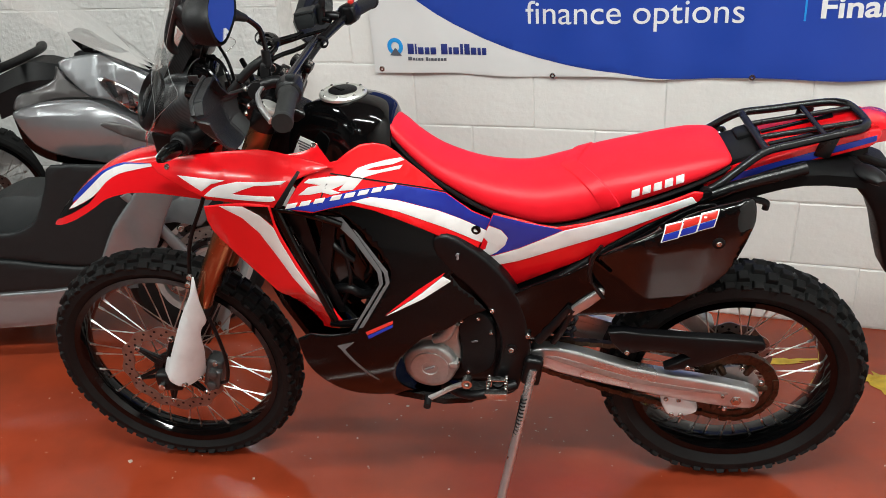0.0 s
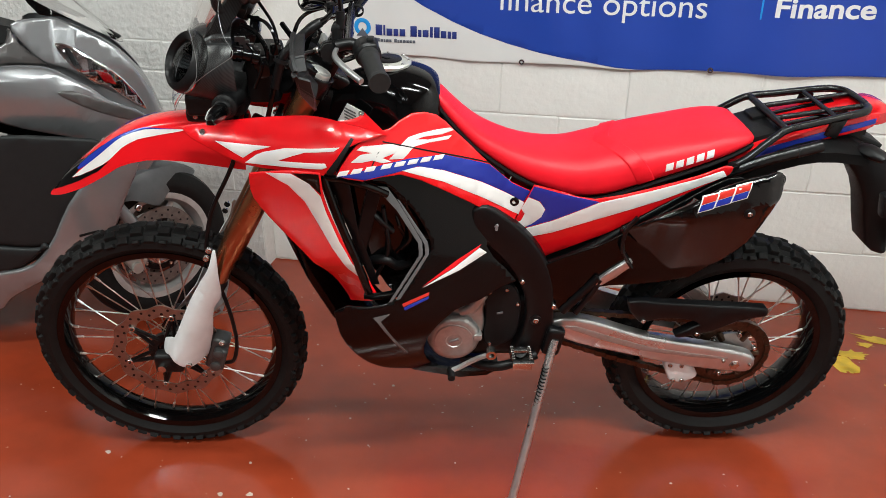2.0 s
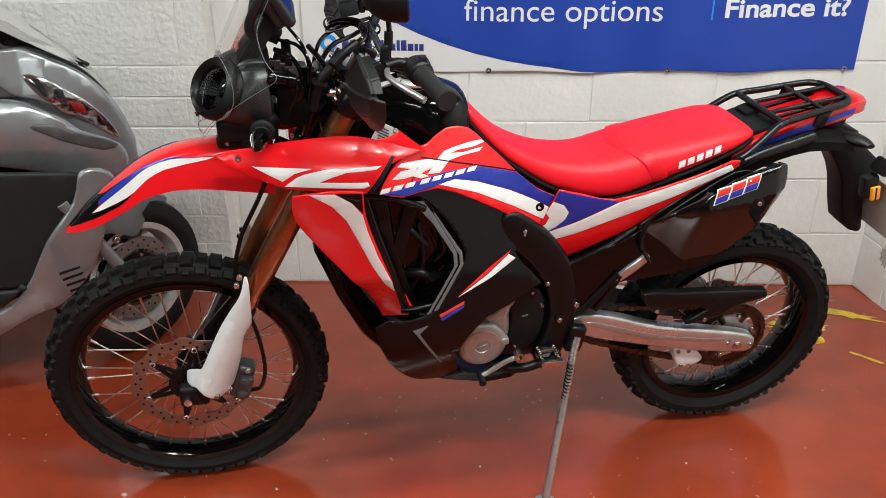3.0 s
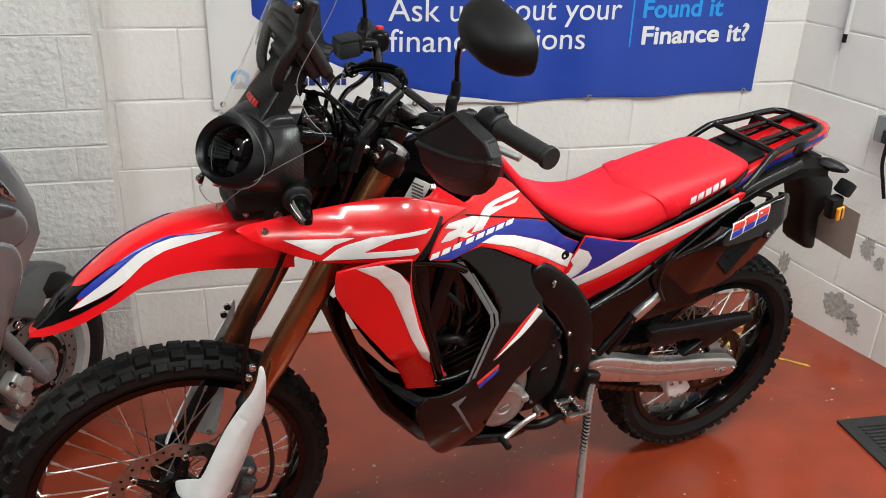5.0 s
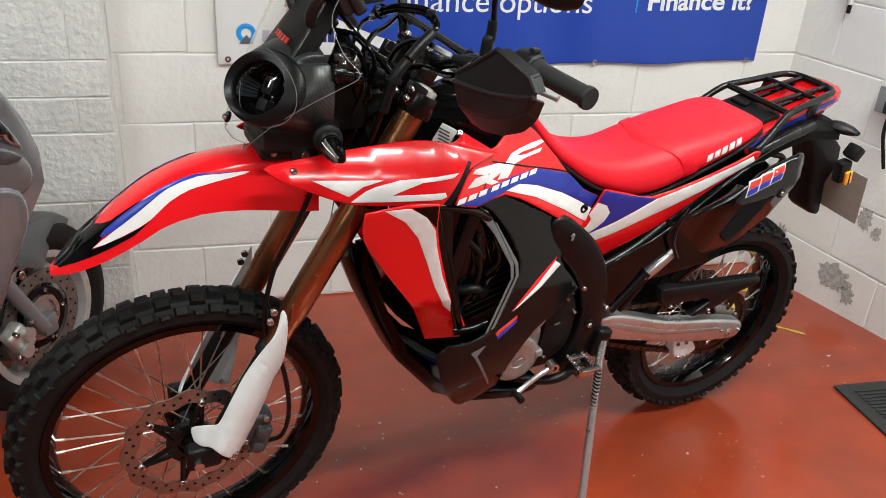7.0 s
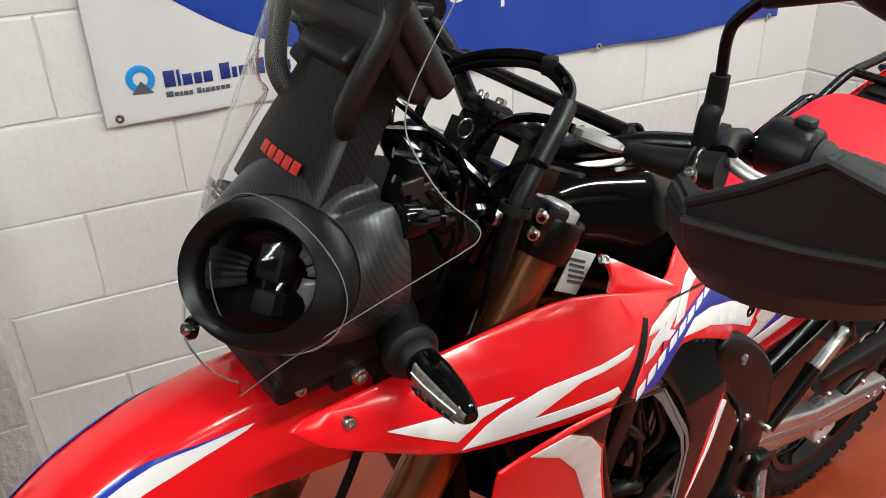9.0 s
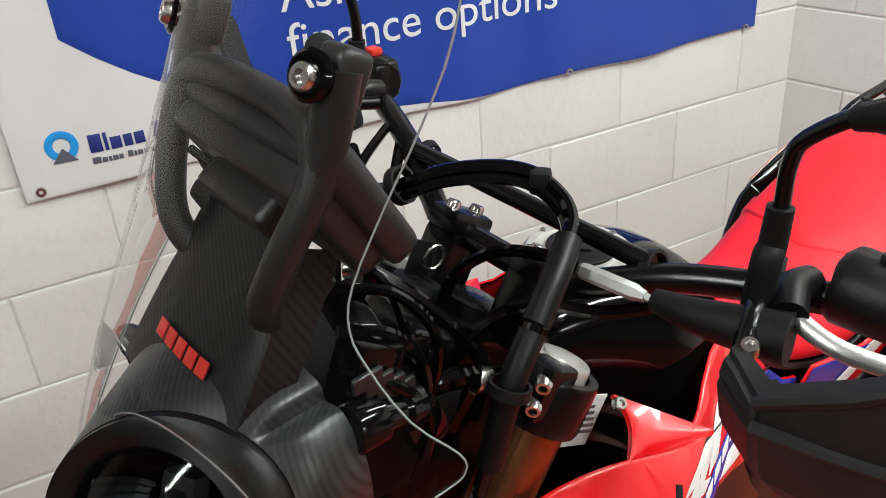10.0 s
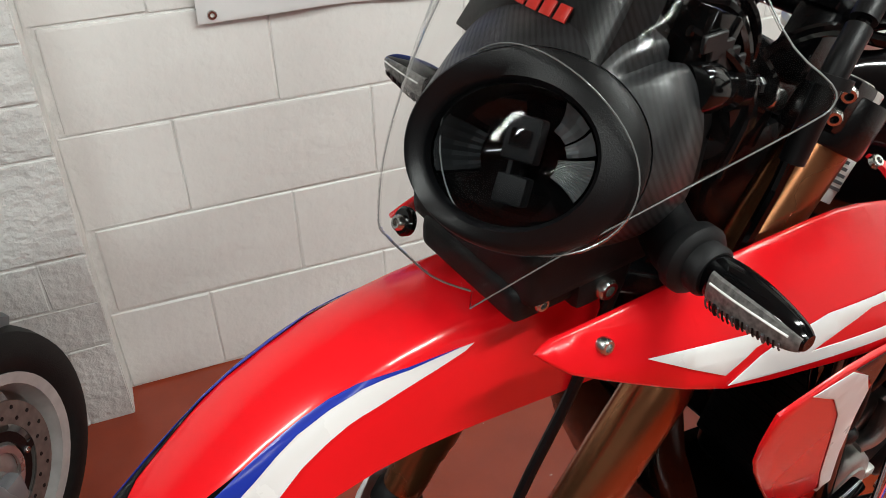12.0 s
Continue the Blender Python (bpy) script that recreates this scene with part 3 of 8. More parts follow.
def fork(s):
    """One leg: s is -1 on the near side."""
    o = V(0, s * 0.095, 0)
    up = FTOP + o
    bm = bmesh.new()
    lathe(bm, [(0, 0), (0.0235, 0), (0.0245, 0.02), (0.0245, 0.055), (0.0265, 0.060), (0.0265, 0.075), (0.0285, 0.08), (0.0285, 0.30), (0.0262, 0.31), (0.0262, 0.568), (0, 0.568)], axis_to(up - FD * 0.575, FD), 28)
    tb = part("fork_tube", bm, GOLD, bike, "gold anodised fork tube")
    bm = bmesh.new()
    lathe(bm, [(0, 0), (0.0235, 0), (0.0235, 0.014), (0.0225, 0.0155), (0.015, 0.016), (0.014, 0.018), (0.0125, 0.0185), (0, 0.0185)], axis_to(up - FD * 0.008, FD), 28)
    part("fork_cap", bm, MACHINED, tb, "machined aluminium fork cap")
    bm = bmesh.new()
    lathe(bm, [(0, 0), (0.0285, 0), (0.0285, 0.02), (0.024, 0.026), (0, 0.026)], axis_to(up - FD * 0.60, FD), 24)
    part("dust_seal", bm, MATTEBLACK, tb)
    low = up - FD * 0.86
    bm = bmesh.new()
    lathe(bm, [(0, -0.02), (0.020, -0.02), (0.021, 0.26), (0, 0.26)], axis_to(low, FD), 20)
    tube(bm, [low, FAX + V(0.015, s * 0.1, -0.004)], [0.021, 0.024], 14)
    box(bm, (0.070, 0.036, 0.056), Matrix.Translation(FAX + V(0.014, s * 0.098, 0.004)), 0.012, 3)
    part("fork_bottom", bm, SATINBLACK, bike, "black cast fork foot")
    return tb


fork(-1), fork(1)
bm = bmesh.new()
lathe(bm, [(0, -0.128), (0.010, -0.128), (0.010, 0.128), (0, 0.128)], Matrix.Translation(FAX) @ ACROSS, 16)
part("front_axle", bm, STEEL, bike)
for zz, hh in ((0.022, 0.042), (0.215, 0.036)):
    bm = bmesh.new()
    c = FTOP - FD * zz
    fr = axis_to(c, FD)
    for s in (-1, 1):
        lathe(bm, [(0.0265, -hh / 2), (0.033, -hh / 2), (0.034, -hh / 2 + 0.003), (0.034, hh / 2 - 0.003), (0.033, hh / 2), (0.0265, hh / 2)], axis_to(c + V(0, s * 0.095, 0), FD), 28, closed=True)
        box(bm, (0.030, 0.034, hh), axis_to(c + V(-0.013, s * 0.103, 0.018), FD) @ Matrix.Rotation(0.0, 4, "Z"), 0.005)
    box(bm, (0.165, 0.075, hh * 0.8), fr @ Matrix.Rotation(radians(90), 4, "Z"), 0.010, 3)
    lathe(bm, [(0, -hh), (0.024, -hh), (0.026, hh * 0.7), (0.018, hh * 0.8), (0, hh * 0.8)], fr, 24)
    tc_ = part("triple_clamp", bm, BLACKMETAL, bike, "black cast fork clamp")
    for s in (-1, 1):
        for dz in (-0.008, 0.010):
            bolt(tc_, c + V(-0.027, s * 0.112, 0.024) + FD * dz, (-0.8, s * 0.6, 0), 0.0065, 0.006)

# white fork guards
def fork_guard(s):
    o = [(-0.556, 0.695), (-0.548, 0.672), (-0.548, 0.624), (-0.552, 0.559), (-0.572, 0.530), (-0.590, 0.443), (-0.616, 0.362), (-0.640, 0.350), (-0.658, 0.353), (-0.684, 0.378), (-0.700, 0.387), (-0.716, 0.378), (-0.727, 0.376), (-0.727, 0.392), (-0.700, 0.422), (-0.683, 0.438), (-0.656, 0.494), (-0.628, 0.552), (-0.597, 0.606), (-0.577, 0.637), (-0.566, 0.662)]

    def F(u, w):
        rise = (w - 0.33) / 0.35
        cu = -0.708 + (w - 0.33) * 0.46
        d = (u - cu - 0.006) / 0.064
        return V(u, s * (0.144 - (0.045 if d > 0 else 0.12) * min(1.2, d * d) - 0.010 * rise), w)
    ob = part("fork_guard", skin(o, F, 0.004, out=1 if s < 0 else -1, step=0.014, round_edge=0.0022), GUARDWHITE, bike, "scuffed white plastic fork guard")
    for p in ((-0.576, 0.664), (-0.568, 0.684), (-0.655, 0.362), (-0.626, 0.357)):
        q = F(*p)
        bolt(ob, V(q.x, q.y + s * 0.001, q.z), (0, s, 0), 0.0075, 0.004)


fork_guard(-1), fork_guard(1)


FITTED[0] = Matrix()


# front fender: lofted from a centre line and a lower side edge
FEND = [(-0.942, 0.765, 0.014, 0.760), (-0.918, 0.789, 0.032, 0.768), (-0.890, 0.820, 0.044, 0.779), (-0.850, 0.853, 0.053, 0.797), (-0.800, 0.893, 0.059, 0.825), (-0.750, 0.924, 0.063, 0.856), (-0.690, 0.947, 0.065, 0.872), (-0.630, 0.958, 0.066, 0.872), (-0.570, 0.962, 0.066, 0.864), (-0.520, 0.962, 0.066, 0.856), (-0.475, 0.960, 0.066, 0.850)]


def fender_at(s):
    s = min(max(s, 0.0), 0.9999) * (len(FEND) - 1)
    i = int(s)
    t = s - i
    p = FEND[max(i - 1, 0)], FEND[i], FEND[i + 1], FEND[min(i + 2, len(FEND) - 1)]
    return [0.5 * (2 * b + (c - a) * t + (2 * a - 5 * b + 4 * c - d) * t * t + (3 * b - a - 3 * c + d) * t ** 3) for a, b, c, d in zip(*p)]


def fender(s, q):
    """s along, q from -1 (near edge) to 1 (far edge)."""
    u, top, hw, low = fender_at(s)
    k = abs(q)
    if k < 0.5:
        drop, lat = 0.10 * (k / 0.5) ** 2, 0.62 * k / 0.5
    else:
        t = (k - 0.5) / 0.5
        drop, lat = 0.10 + 0.90 * t ** 1.15, 0.62 + 0.38 * t ** 0.8
    return V(u, math.copysign(lat * hw, q) + 0.008, top + (low - top) * drop)


fo = [(0.0, -1), (0.25, -1), (0.5, -1), (0.75, -1), (1.0, -1), (1.0, 0), (1.0, 1), (0.75, 1), (0.5, 1), (0.25, 1), (0.0, 1), (0.0, 0)]
fender_ob = part("front_fender", skin(fo, fender, 0.004, step=0.06, n=1, out=1, round_edge=0.002), RED, bike, "glossy red beak-like front fender with white and blue stripes")
for s in (-1, 1):
    stripe_w = [(0.250, s * 0.68), (0.36, s * 0.63), (0.455, s * 0.59), (0.519, s * 0.53), (0.60, s * 0.53), (0.66, s * 0.57), (0.75, s * 0.60), (0.70, s * 0.64), (0.61, s * 0.67), (0.575, s * 0.67), (0.515, s * 0.72), (0.455, s * 0.81), (0.363, s * 0.79)]
    part("decal", skin(stripe_w, fender, 0.0006, 0.0010, step=0.05, n=2, out=1, round_edge=0.0003), WHITE, fender_ob, "white stripe")
    stripe_b = [(0.29, s * 0.60), (0.306, s * 0.51), (0.41, s * 0.50), (0.49, s * 0.475), (0.565, s * 0.47), (0.66, s * 0.56), (0.73, s * 0.59), (0.66, s * 0.575), (0.60, s * 0.535), (0.519, s * 0.535), (0.455, s * 0.595), (0.36, s * 0.635)]
    part("decal", skin(stripe_b, fender, 0.0006, 0.0014, step=0.05, n=2, out=1, round_edge=0.0003), BLUE, fender_ob, "blue stripe")
    nose = [(0.035, s * 0.0), (0.10, s * 0.0), (0.21, s * 0.0), (0.275, s * 0.02), (0.30, s * 0.26), (0.33, s * 0.40), (0.45, s * 0.485), (0.40, s * 0.52), (0.30, s * 0.60), (0.25, s * 0.70), (0.363, s * 0.80), (0.45, s * 0.83), (0.39, s * 0.87), (0.25, s * 0.82), (0.163, s * 0.76), (0.07, s * 0.60)]
    part("decal", skin(nose, fender, 0.0006, 0.0008, step=0.05, n=1, out=1, round_edge=0.0003), GLOSSBLACK, fender_ob, "black tip")

# ---- bodywork panels, near side and far side ----
def shroud_surf(u, w):
    base = 0.192 - 0.060 * max(0.0, (-0.29 - u) / 0.25) ** 1.3 - 0.02 * max(0.0, (u + 0.24) / 0.08) ** 2
    return V(u, -(base - 11.4 * max(0.0, w - 0.9) ** 2.36), w)


def wing_surf(u, w):
    """Nearly plane, folded inwards at its lower front."""
    t = min(1.0, max(0.0, (0.68 - w) / 0.13))
    return V(u, -(0.176 + 0.07 * (w - 0.62)) + t * max(0.0, -0.20 - u) * 0.9, w)


tank_plane = flat(-0.3418, 0.3851, 0.2748, 0.006, -0.05, 0.87, 0.25, 0.12)


def tank_surf(u, w):
    """The plane of the tank panel, eased out to meet the rear panel."""
    p = tank_plane(u, w)
    a = -p.y
    return V(u, -0.5 * (a + 0.084 + math.sqrt((a - 0.084) ** 2 + 0.0002)), w)


rear_surf = flat(-0.0008, -0.0291, -0.1080, 0.010, 0.36, 0.76, 0.30, 0.12)
cowl_surf = flat(-0.2804, 0.2655, 0.2152, 0.012, -0.08, 0.60, 0.22, 0.28)


def cowl_side(u, w):
    p = cowl_surf(u, w)
    lo = max(0.0, 0.54 - w)
    return V(u, p.y + 0.9 * lo * lo * 2.2 + 0.14 * lo, w)


def both(name, outline, F, mat, label="", decals=(), **k):
    """A panel and its decals on both sides; gives the two panels."""
    res = []
    for s in (-1, 1):
        G = F if s < 0 else mirrored(F)
        ob = part(name, skin(outline, G, out=-1 if s > 0 else 1, **k), mat, bike, label)
        for dn, do, dm, dl in decals:
            part(dn, skin(do, G, 0.0006, 0.0012, out=-1 if s > 0 else 1, step=0.02, n=1, round_edge=0.0003), dm, ob, dl)
        res.append(ob)
    return res


SHROUD = [(-0.594, 0.968), (-0.570, 0.951), (-0.518, 0.932), (-0.451, 0.911), (-0.372, 0.908), (-0.288, 0.904), (-0.262, 0.935), (-0.234, 0.962), (-0.198, 0.972), (-0.160, 0.976), (-0.200, 0.989), (-0.250, 1.002), (-0.300, 1.010), (-0.351, 1.009), (-0.442, 0.999), (-0.520, 0.986), (-0.578, 0.975)]
sh = both("side_shroud", SHROUD, shroud_surf, RED, "glossy red side shroud with white lettering shapes", thick=0.004, n=2, hard=(0, 1, 5, 9, 16), decals=[
    ("decal", [(-0.516, 0.953), (-0.395, 0.955), (-0.431, 0.944), (-0.456, 0.927)], WHITE, "white wedge"),
    ("decal", [(-0.453, 0.917), (-0.427, 0.937), (-0.411, 0.944), (-0.366, 0.955), (-0.253, 0.961), (-0.266, 0.954), (-0.325, 0.950), (-0.355, 0.940), (-0.382, 0.929), (-0.284, 0.931), (-0.280, 0.923), (-0.291, 0.919)], WHITE, "white slanted shape")])
for ob, s in zip(sh, (-1, 1)):
    bolt(ob, shroud_surf(-0.543, 0.966) if s < 0 else mirrored(shroud_surf)(-0.543, 0.966), (0, s, 0.2), 0.0065, 0.004)
    bolt(ob, V(-0.213, s * 0.090, 0.999), (0, s * 0.6, 0.8), 0.0065, 0.003)
    F = shroud_surf if s < 0 else mirrored(shroud_surf)
    # inner flange that reaches up and in to a bolted point
    tipf, front, back = V(-0.210, s * 0.080, 1.001), V(-0.262, s * 0.139, 1.003), V(-0.157, s * 0.149, 0.977)
    low = [tipf.lerp(front, k / 5) + V(0.014 * math.sin(math.pi * k / 5), 0, -0.004 * math.sin(math.pi * k / 5)) for k in range(6)] + [front.lerp(back, k / 6) for k in range(1, 7)]
    bm = bmesh.new()
    rows_ = []
    for k, q in enumerate(low):
        p = tipf.lerp(back, k / 11)
        rows_.append([bm.verts.new(p.lerp(q, j / 4) + V(0, 0, -0.006 * math.sin(math.pi * j / 4) * math.sin(math.pi * k / 11))) for j in range(5)])
    for p, q in zip(rows_, rows_[1:]):
        for j in range(4):
            bm.faces.new((p[j], q[j], q[j + 1], p[j + 1]))
    bmesh.ops.remove_doubles(bm, verts=bm.verts[:], dist=0.0003)
    bmesh.ops.recalc_face_normals(bm, faces=bm.faces)
    bmesh.ops.solidify(bm, geom=bm.faces[:], thickness=0.004)
    bmesh.ops.recalc_face_normals(bm, faces=bm.faces)
    part("inner_flange", bm, RED, ob)
    sl = [(-0.231, 0.978), (-0.225, 0.975), (-0.270, 0.906), (-0.282, 0.906), (-0.281, 0.914)]
    part("slot", skin(sl, F, 0.002, 0.0008, n=1, out=1 if s < 0 else -1, round_edge=0.0003, step=0.02), MATTEBLACK, ob, "black slot")

WING = [(-0.440, 0.912), (-0.437, 0.853), (-0.386, 0.771), (-0.325, 0.684), (-0.284, 0.610), (-0.262, 0.562), (-0.254, 0.540), (-0.182, 0.584), (-0.204, 0.629), (-0.238, 0.688), (-0.262, 0.755), (-0.284, 0.826), (-0.292, 0.868), (-0.294, 0.912), (-0.359, 0.918)]
both("side_wing", WING, wing_surf, RED, "glossy red lower wing panel with white band", thick=0.004, n=3, hard=(0, 6, 7, 13), decals=[
    ("decal", [(-0.352, 0.913), (-0.298, 0.910), (-0.296, 0.862), (-0.319, 0.888)], GLOSSBLACK, "black corner"),
    ("decal", [(-0.405, 0.914), (-0.354, 0.912), (-0.319, 0.888), (-0.297, 0.857), (-0.288, 0.817), (-0.266, 0.746), (-0.240, 0.684), (-0.209, 0.622), (-0.249, 0.664), (-0.280, 0.723), (-0.308, 0.792), (-0.331, 0.845), (-0.361, 0.884)], WHITE, "white band")])

TANKP = [(-0.262, 0.906), (-0.235, 0.945), (-0.198, 0.975), (-0.152, 0.984), (-0.106, 1.008), (-0.055, 0.999), (-0.016, 0.963), (0.023, 0.925), (0.064, 0.882), (0.116, 0.836), (0.160, 0.814), (0.126, 0.742), (0.113, 0.733), (0.053, 0.780), (-0.040, 0.841), (-0.130, 0.888), (-0.209, 0.886)]
tp = both("tank_side_panel", TANKP, tank_surf, RED, "red, white and blue glossy side panel below the tank", thick=0.004, n=2, hard=(0, 3, 10, 11, 12), decals=[
    ("decal", [(-0.258, 0.904), (-0.213, 0.908), (-0.172, 0.914), (-0.115, 0.919), (-0.040, 0.916), (0.063, 0.882), (0.116, 0.835), (0.157, 0.814), (0.144, 0.788), (0.103, 0.813), (0.044, 0.846), (-0.037, 0.883), (-0.095, 0.900), (-0.150, 0.893), (-0.206, 0.889)], BLUE, "blue field"),
    ("decal", [(-0.130, 0.897), (-0.089, 0.899), (-0.037, 0.882), (0.044, 0.845), (0.103, 0.812), (0.146, 0.786), (0.134, 0.757), (0.116, 0.767), (0.054, 0.806), (-0.039, 0.859)], WHITE, "white stripe"),
    ("seam", [(-0.168, 0.962), (-0.059, 0.926), (0.064, 0.887), (0.064, 0.884), (-0.059, 0.923), (-0.168, 0.959)], MATTEBLACK, "thin dark seam"),
    ("decal", [(-0.234, 0.928), (-0.213, 0.941), (-0.189, 0.941), (-0.221, 0.951), (-0.211, 0.957), (-0.171, 0.955), (-0.148, 0.953), (-0.128, 0.945), (-0.143, 0.934), (-0.168, 0.928), (-0.150, 0.918), (-0.170, 0.918), (-0.188, 0.926), (-0.210, 0.925)], WHITE, "white slanted shape"),
    ("decal", [(-0.155, 0.923), (-0.141, 0.936), (-0.127, 0.952), (-0.114, 0.962), (-0.092, 0.966), (-0.056, 0.969), (-0.026, 0.970), (-0.018, 0.964), (-0.043, 0.958), (-0.082, 0.958), (-0.099, 0.955), (-0.072, 0.951), (-0.022, 0.954), (-0.030, 0.946), (-0.070, 0.945), (-0.103, 0.941), (-0.116, 0.928), (-0.126, 0.920)], WHITE, "white slanted shape"),
    ("seam", [(-0.170, 0.956), (-0.167, 0.956), (-0.203, 0.888), (-0.206, 0.888)], MATTEBLACK, "thin dark seam")])
# model plate: a row of small slanted white shapes
for ob, s in zip(tp, (-1, 1)):
    F = tank_surf if s < 0 else mirrored(tank_surf)
    for i in range(8):
        a, b = -0.262 + i * 0.0275 + (0.006 if i > 2 else 0), 0.9045 + i * 0.0004
        sl = [(a, b), (a + 0.0205, b), (a + 0.0265, b + 0.0095), (a + 0.006, b + 0.0095)]
        part("letter_shape", skin(sl, F, 0.0006, 0.0020, n=1, out=1 if s < 0 else -1, round_edge=0.0003, step=0.02), WHITE, ob)
    bolt(ob, F(0.123, 0.789), (0, s, 0), 0.011, 0.004, GLOSSBLACK)

REARP = [(0.163, 0.836), (0.230, 0.818), (0.303, 0.802), (0.423, 0.832), (0.520, 0.864), (0.577, 0.890), (0.596, 0.888), (0.590, 0.868), (0.482, 0.808), (0.407, 0.756), (0.353, 0.715), (0.303, 0.686), (0.192, 0.624), (0.149, 0.698), (0.117, 0.728), (0.130, 0.744)]
rp = both("rear_side_panel", REARP, rear_surf, RED, "red, white and blue glossy rear side panel", thick=0.004, n=2, hard=(0, 5, 6, 12, 14, 15), decals=[
    ("decal", [(0.164, 0.833), (0.230, 0.815), (0.313, 0.797), (0.215, 0.745), (0.153, 0.721), (0.184, 0.749), (0.194, 0.773), (0.180, 0.794), (0.153, 0.806)], BLUE, "blue field"),
    ("decal", [(0.153, 0.804), (0.179, 0.793), (0.193, 0.773), (0.187, 0.753), (0.166, 0.731), (0.137, 0.713), (0.121, 0.725), (0.142, 0.741), (0.148, 0.760), (0.139, 0.773)], WHITE, "white stripe end"),
    ("decal", [(0.137, 0.712), (0.153, 0.718), (0.215, 0.743), (0.313, 0.795), (0.423, 0.827), (0.526, 0.860), (0.574, 0.880), (0.584, 0.866), (0.447, 0.803), (0.303, 0.746), (0.214, 0.708), (0.162, 0.693)], WHITE, "white stripe")])

COWL = [(-0.214, 0.872), (-0.175, 0.862), (-0.145, 0.846), (-0.100, 0.790), (-0.071, 0.738), (-0.067, 0.700), (-0.100, 0.650), (-0.142, 0.598), (-0.200, 0.588), (-0.250, 0.598), (-0.280, 0.588), (-0.268, 0.528), (-0.236, 0.460), (-0.178, 0.380), (-0.100, 0.326), (-0.040, 0.305), (-0.072, 0.390), (-0.078, 0.450), (-0.060, 0.500), (-0.010, 0.548), (0.050, 0.562), (0.100, 0.584), (0.140, 0.590), (0.110, 0.630), (0.064, 0.690), (0.119, 0.732), (0.064, 0.776), (-0.015, 0.825), (-0.119, 0.880)]
cw = both("side_cowl", COWL, cowl_side, GLOSSBLACK, "gloss black lower side cowl with grey lines", thick=0.004, n=2, step=0.011, round_edge=0.0015, hard=(0, 9, 10, 15, 22, 25), decals=[
    ("decal", [(-0.202, 0.861), (-0.160, 0.853), (-0.135, 0.815), (-0.085, 0.725), (-0.083, 0.694), (-0.152, 0.594), (-0.160, 0.594), (-0.092, 0.694), (-0.094, 0.722), (-0.140, 0.800), (-0.165, 0.830)], GREYDECAL, "grey chevron line"),
    ("decal", [(-0.140, 0.826), (-0.133, 0.820), (-0.072, 0.722), (-0.069, 0.694), (-0.134, 0.598), (-0.144, 0.598), (-0.078, 0.694), (-0.080, 0.718)], GREYDECAL, "grey chevron line"),
    ("decal", [(-0.085, 0.620), (-0.010, 0.668), (0.050, 0.698), (0.044, 0.690), (-0.010, 0.655)], RED, "red sliver"),
    ("decal", [(-0.083, 0.618), (-0.010, 0.654), (0.046, 0.690), (0.064, 0.676), (0.0, 0.645)], WHITE, "white sliver"),
    ("decal", [(-0.196, 0.562), (-0.156, 0.566), (-0.178, 0.550), (-0.117, 0.438), (-0.122, 0.438), (-0.186, 0.550)], GREYDECAL, "faint grey line"),
    ("badge_shape", [(-0.127, 0.578), (-0.069, 0.597), (-0.068, 0.605), (-0.130, 0.586)], REDLETTER, "red badge upper half")])
for ob, s in zip(cw, (-1, 1)):
    F = cowl_side if s < 0 else mirrored(cowl_side)
    part("badge_shape", skin([(-0.124, 0.569), (-0.070, 0.589), (-0.069, 0.596), (-0.127, 0.577)], F, 0.0006, 0.0018, n=1, out=1 if s < 0 else -1, round_edge=0.0003), BLUE, ob, "blue badge lower half")

# duct frame between wing and cowl, with radiator and fan behind
for s in (-1, 1):
    bm = bmesh.new()
    y = s * 0.172
    tube(bm, [(-0.292, y, 0.892), (-0.268, y, 0.80), (-0.236, y, 0.70), (-0.205, y, 0.60)], 0.010, 10)
    tube(bm, [(-0.292, y, 0.892), (-0.25, y, 0.885), (-0.20, y * 0.98, 0.868), (-0.16, s * 0.155, 0.842)], 0.008, 10)
    tube(bm, [(-0.215, y, 0.590), (-0.180, s * 0.178, 0.592), (-0.14, s * 0.178, 0.60)], 0.009, 10)
    fr_ = part("duct_frame", bm, GLOSSBLACK, bike, "gloss black air duct frame")
    F = (lambda u, w: V(u, -0.152 + 0.10 * (u + 0.25), w)) if s < 0 else (lambda u, w: V(u, 0.152 - 0.10 * (u + 0.25), w))
    part("duct_wall", skin([(-0.292, 0.89), (-0.262, 0.80), (-0.200, 0.60), (-0.180, 0.60), (-0.225, 0.75), (-0.240, 0.872)], F, 0.003, n=1, out=1 if s < 0 else -1, step=0.05), SATINBLACK, fr_)
    for k in range(5):
        w0 = 0.635 + k * 0.05
        u0 = -0.218 - (w0 - 0.6) * 0.27
        bm = bmesh.new()
        box(bm, (0.004, 0.010, 0.020), Matrix.Translation((u0 + 0.012, s * 0.163, w0)) @ Matrix.Rotation(radians(-15), 4, "Y"), 0.001, 1)
        part("duct_slot", bm, MATTEBLACK, fr_)
for s in (-1, 1):
    bm = bmesh.new()
    box(bm, (0.030, 0.115, 0.230), Matrix.Translation((-0.215, s * 0.090, 0.735)) @ Matrix.Rotation(radians(14), 4, "Y"), 0.004)
    rad = part("radiator", bm, SATINBLACK, bike, "black radiator core")
    for k in range(20):
        bm = bmesh.new()
        box(bm, (0.034, 0.105, 0.0022), Matrix.Translation((-0.215 + (-0.1 + k * 0.0105) * math.sin(radians(14)), s * 0.090, 0.635 + k * 0.0105)), 0, 1)
        part("fin", bm, SATINBLACK, rad)
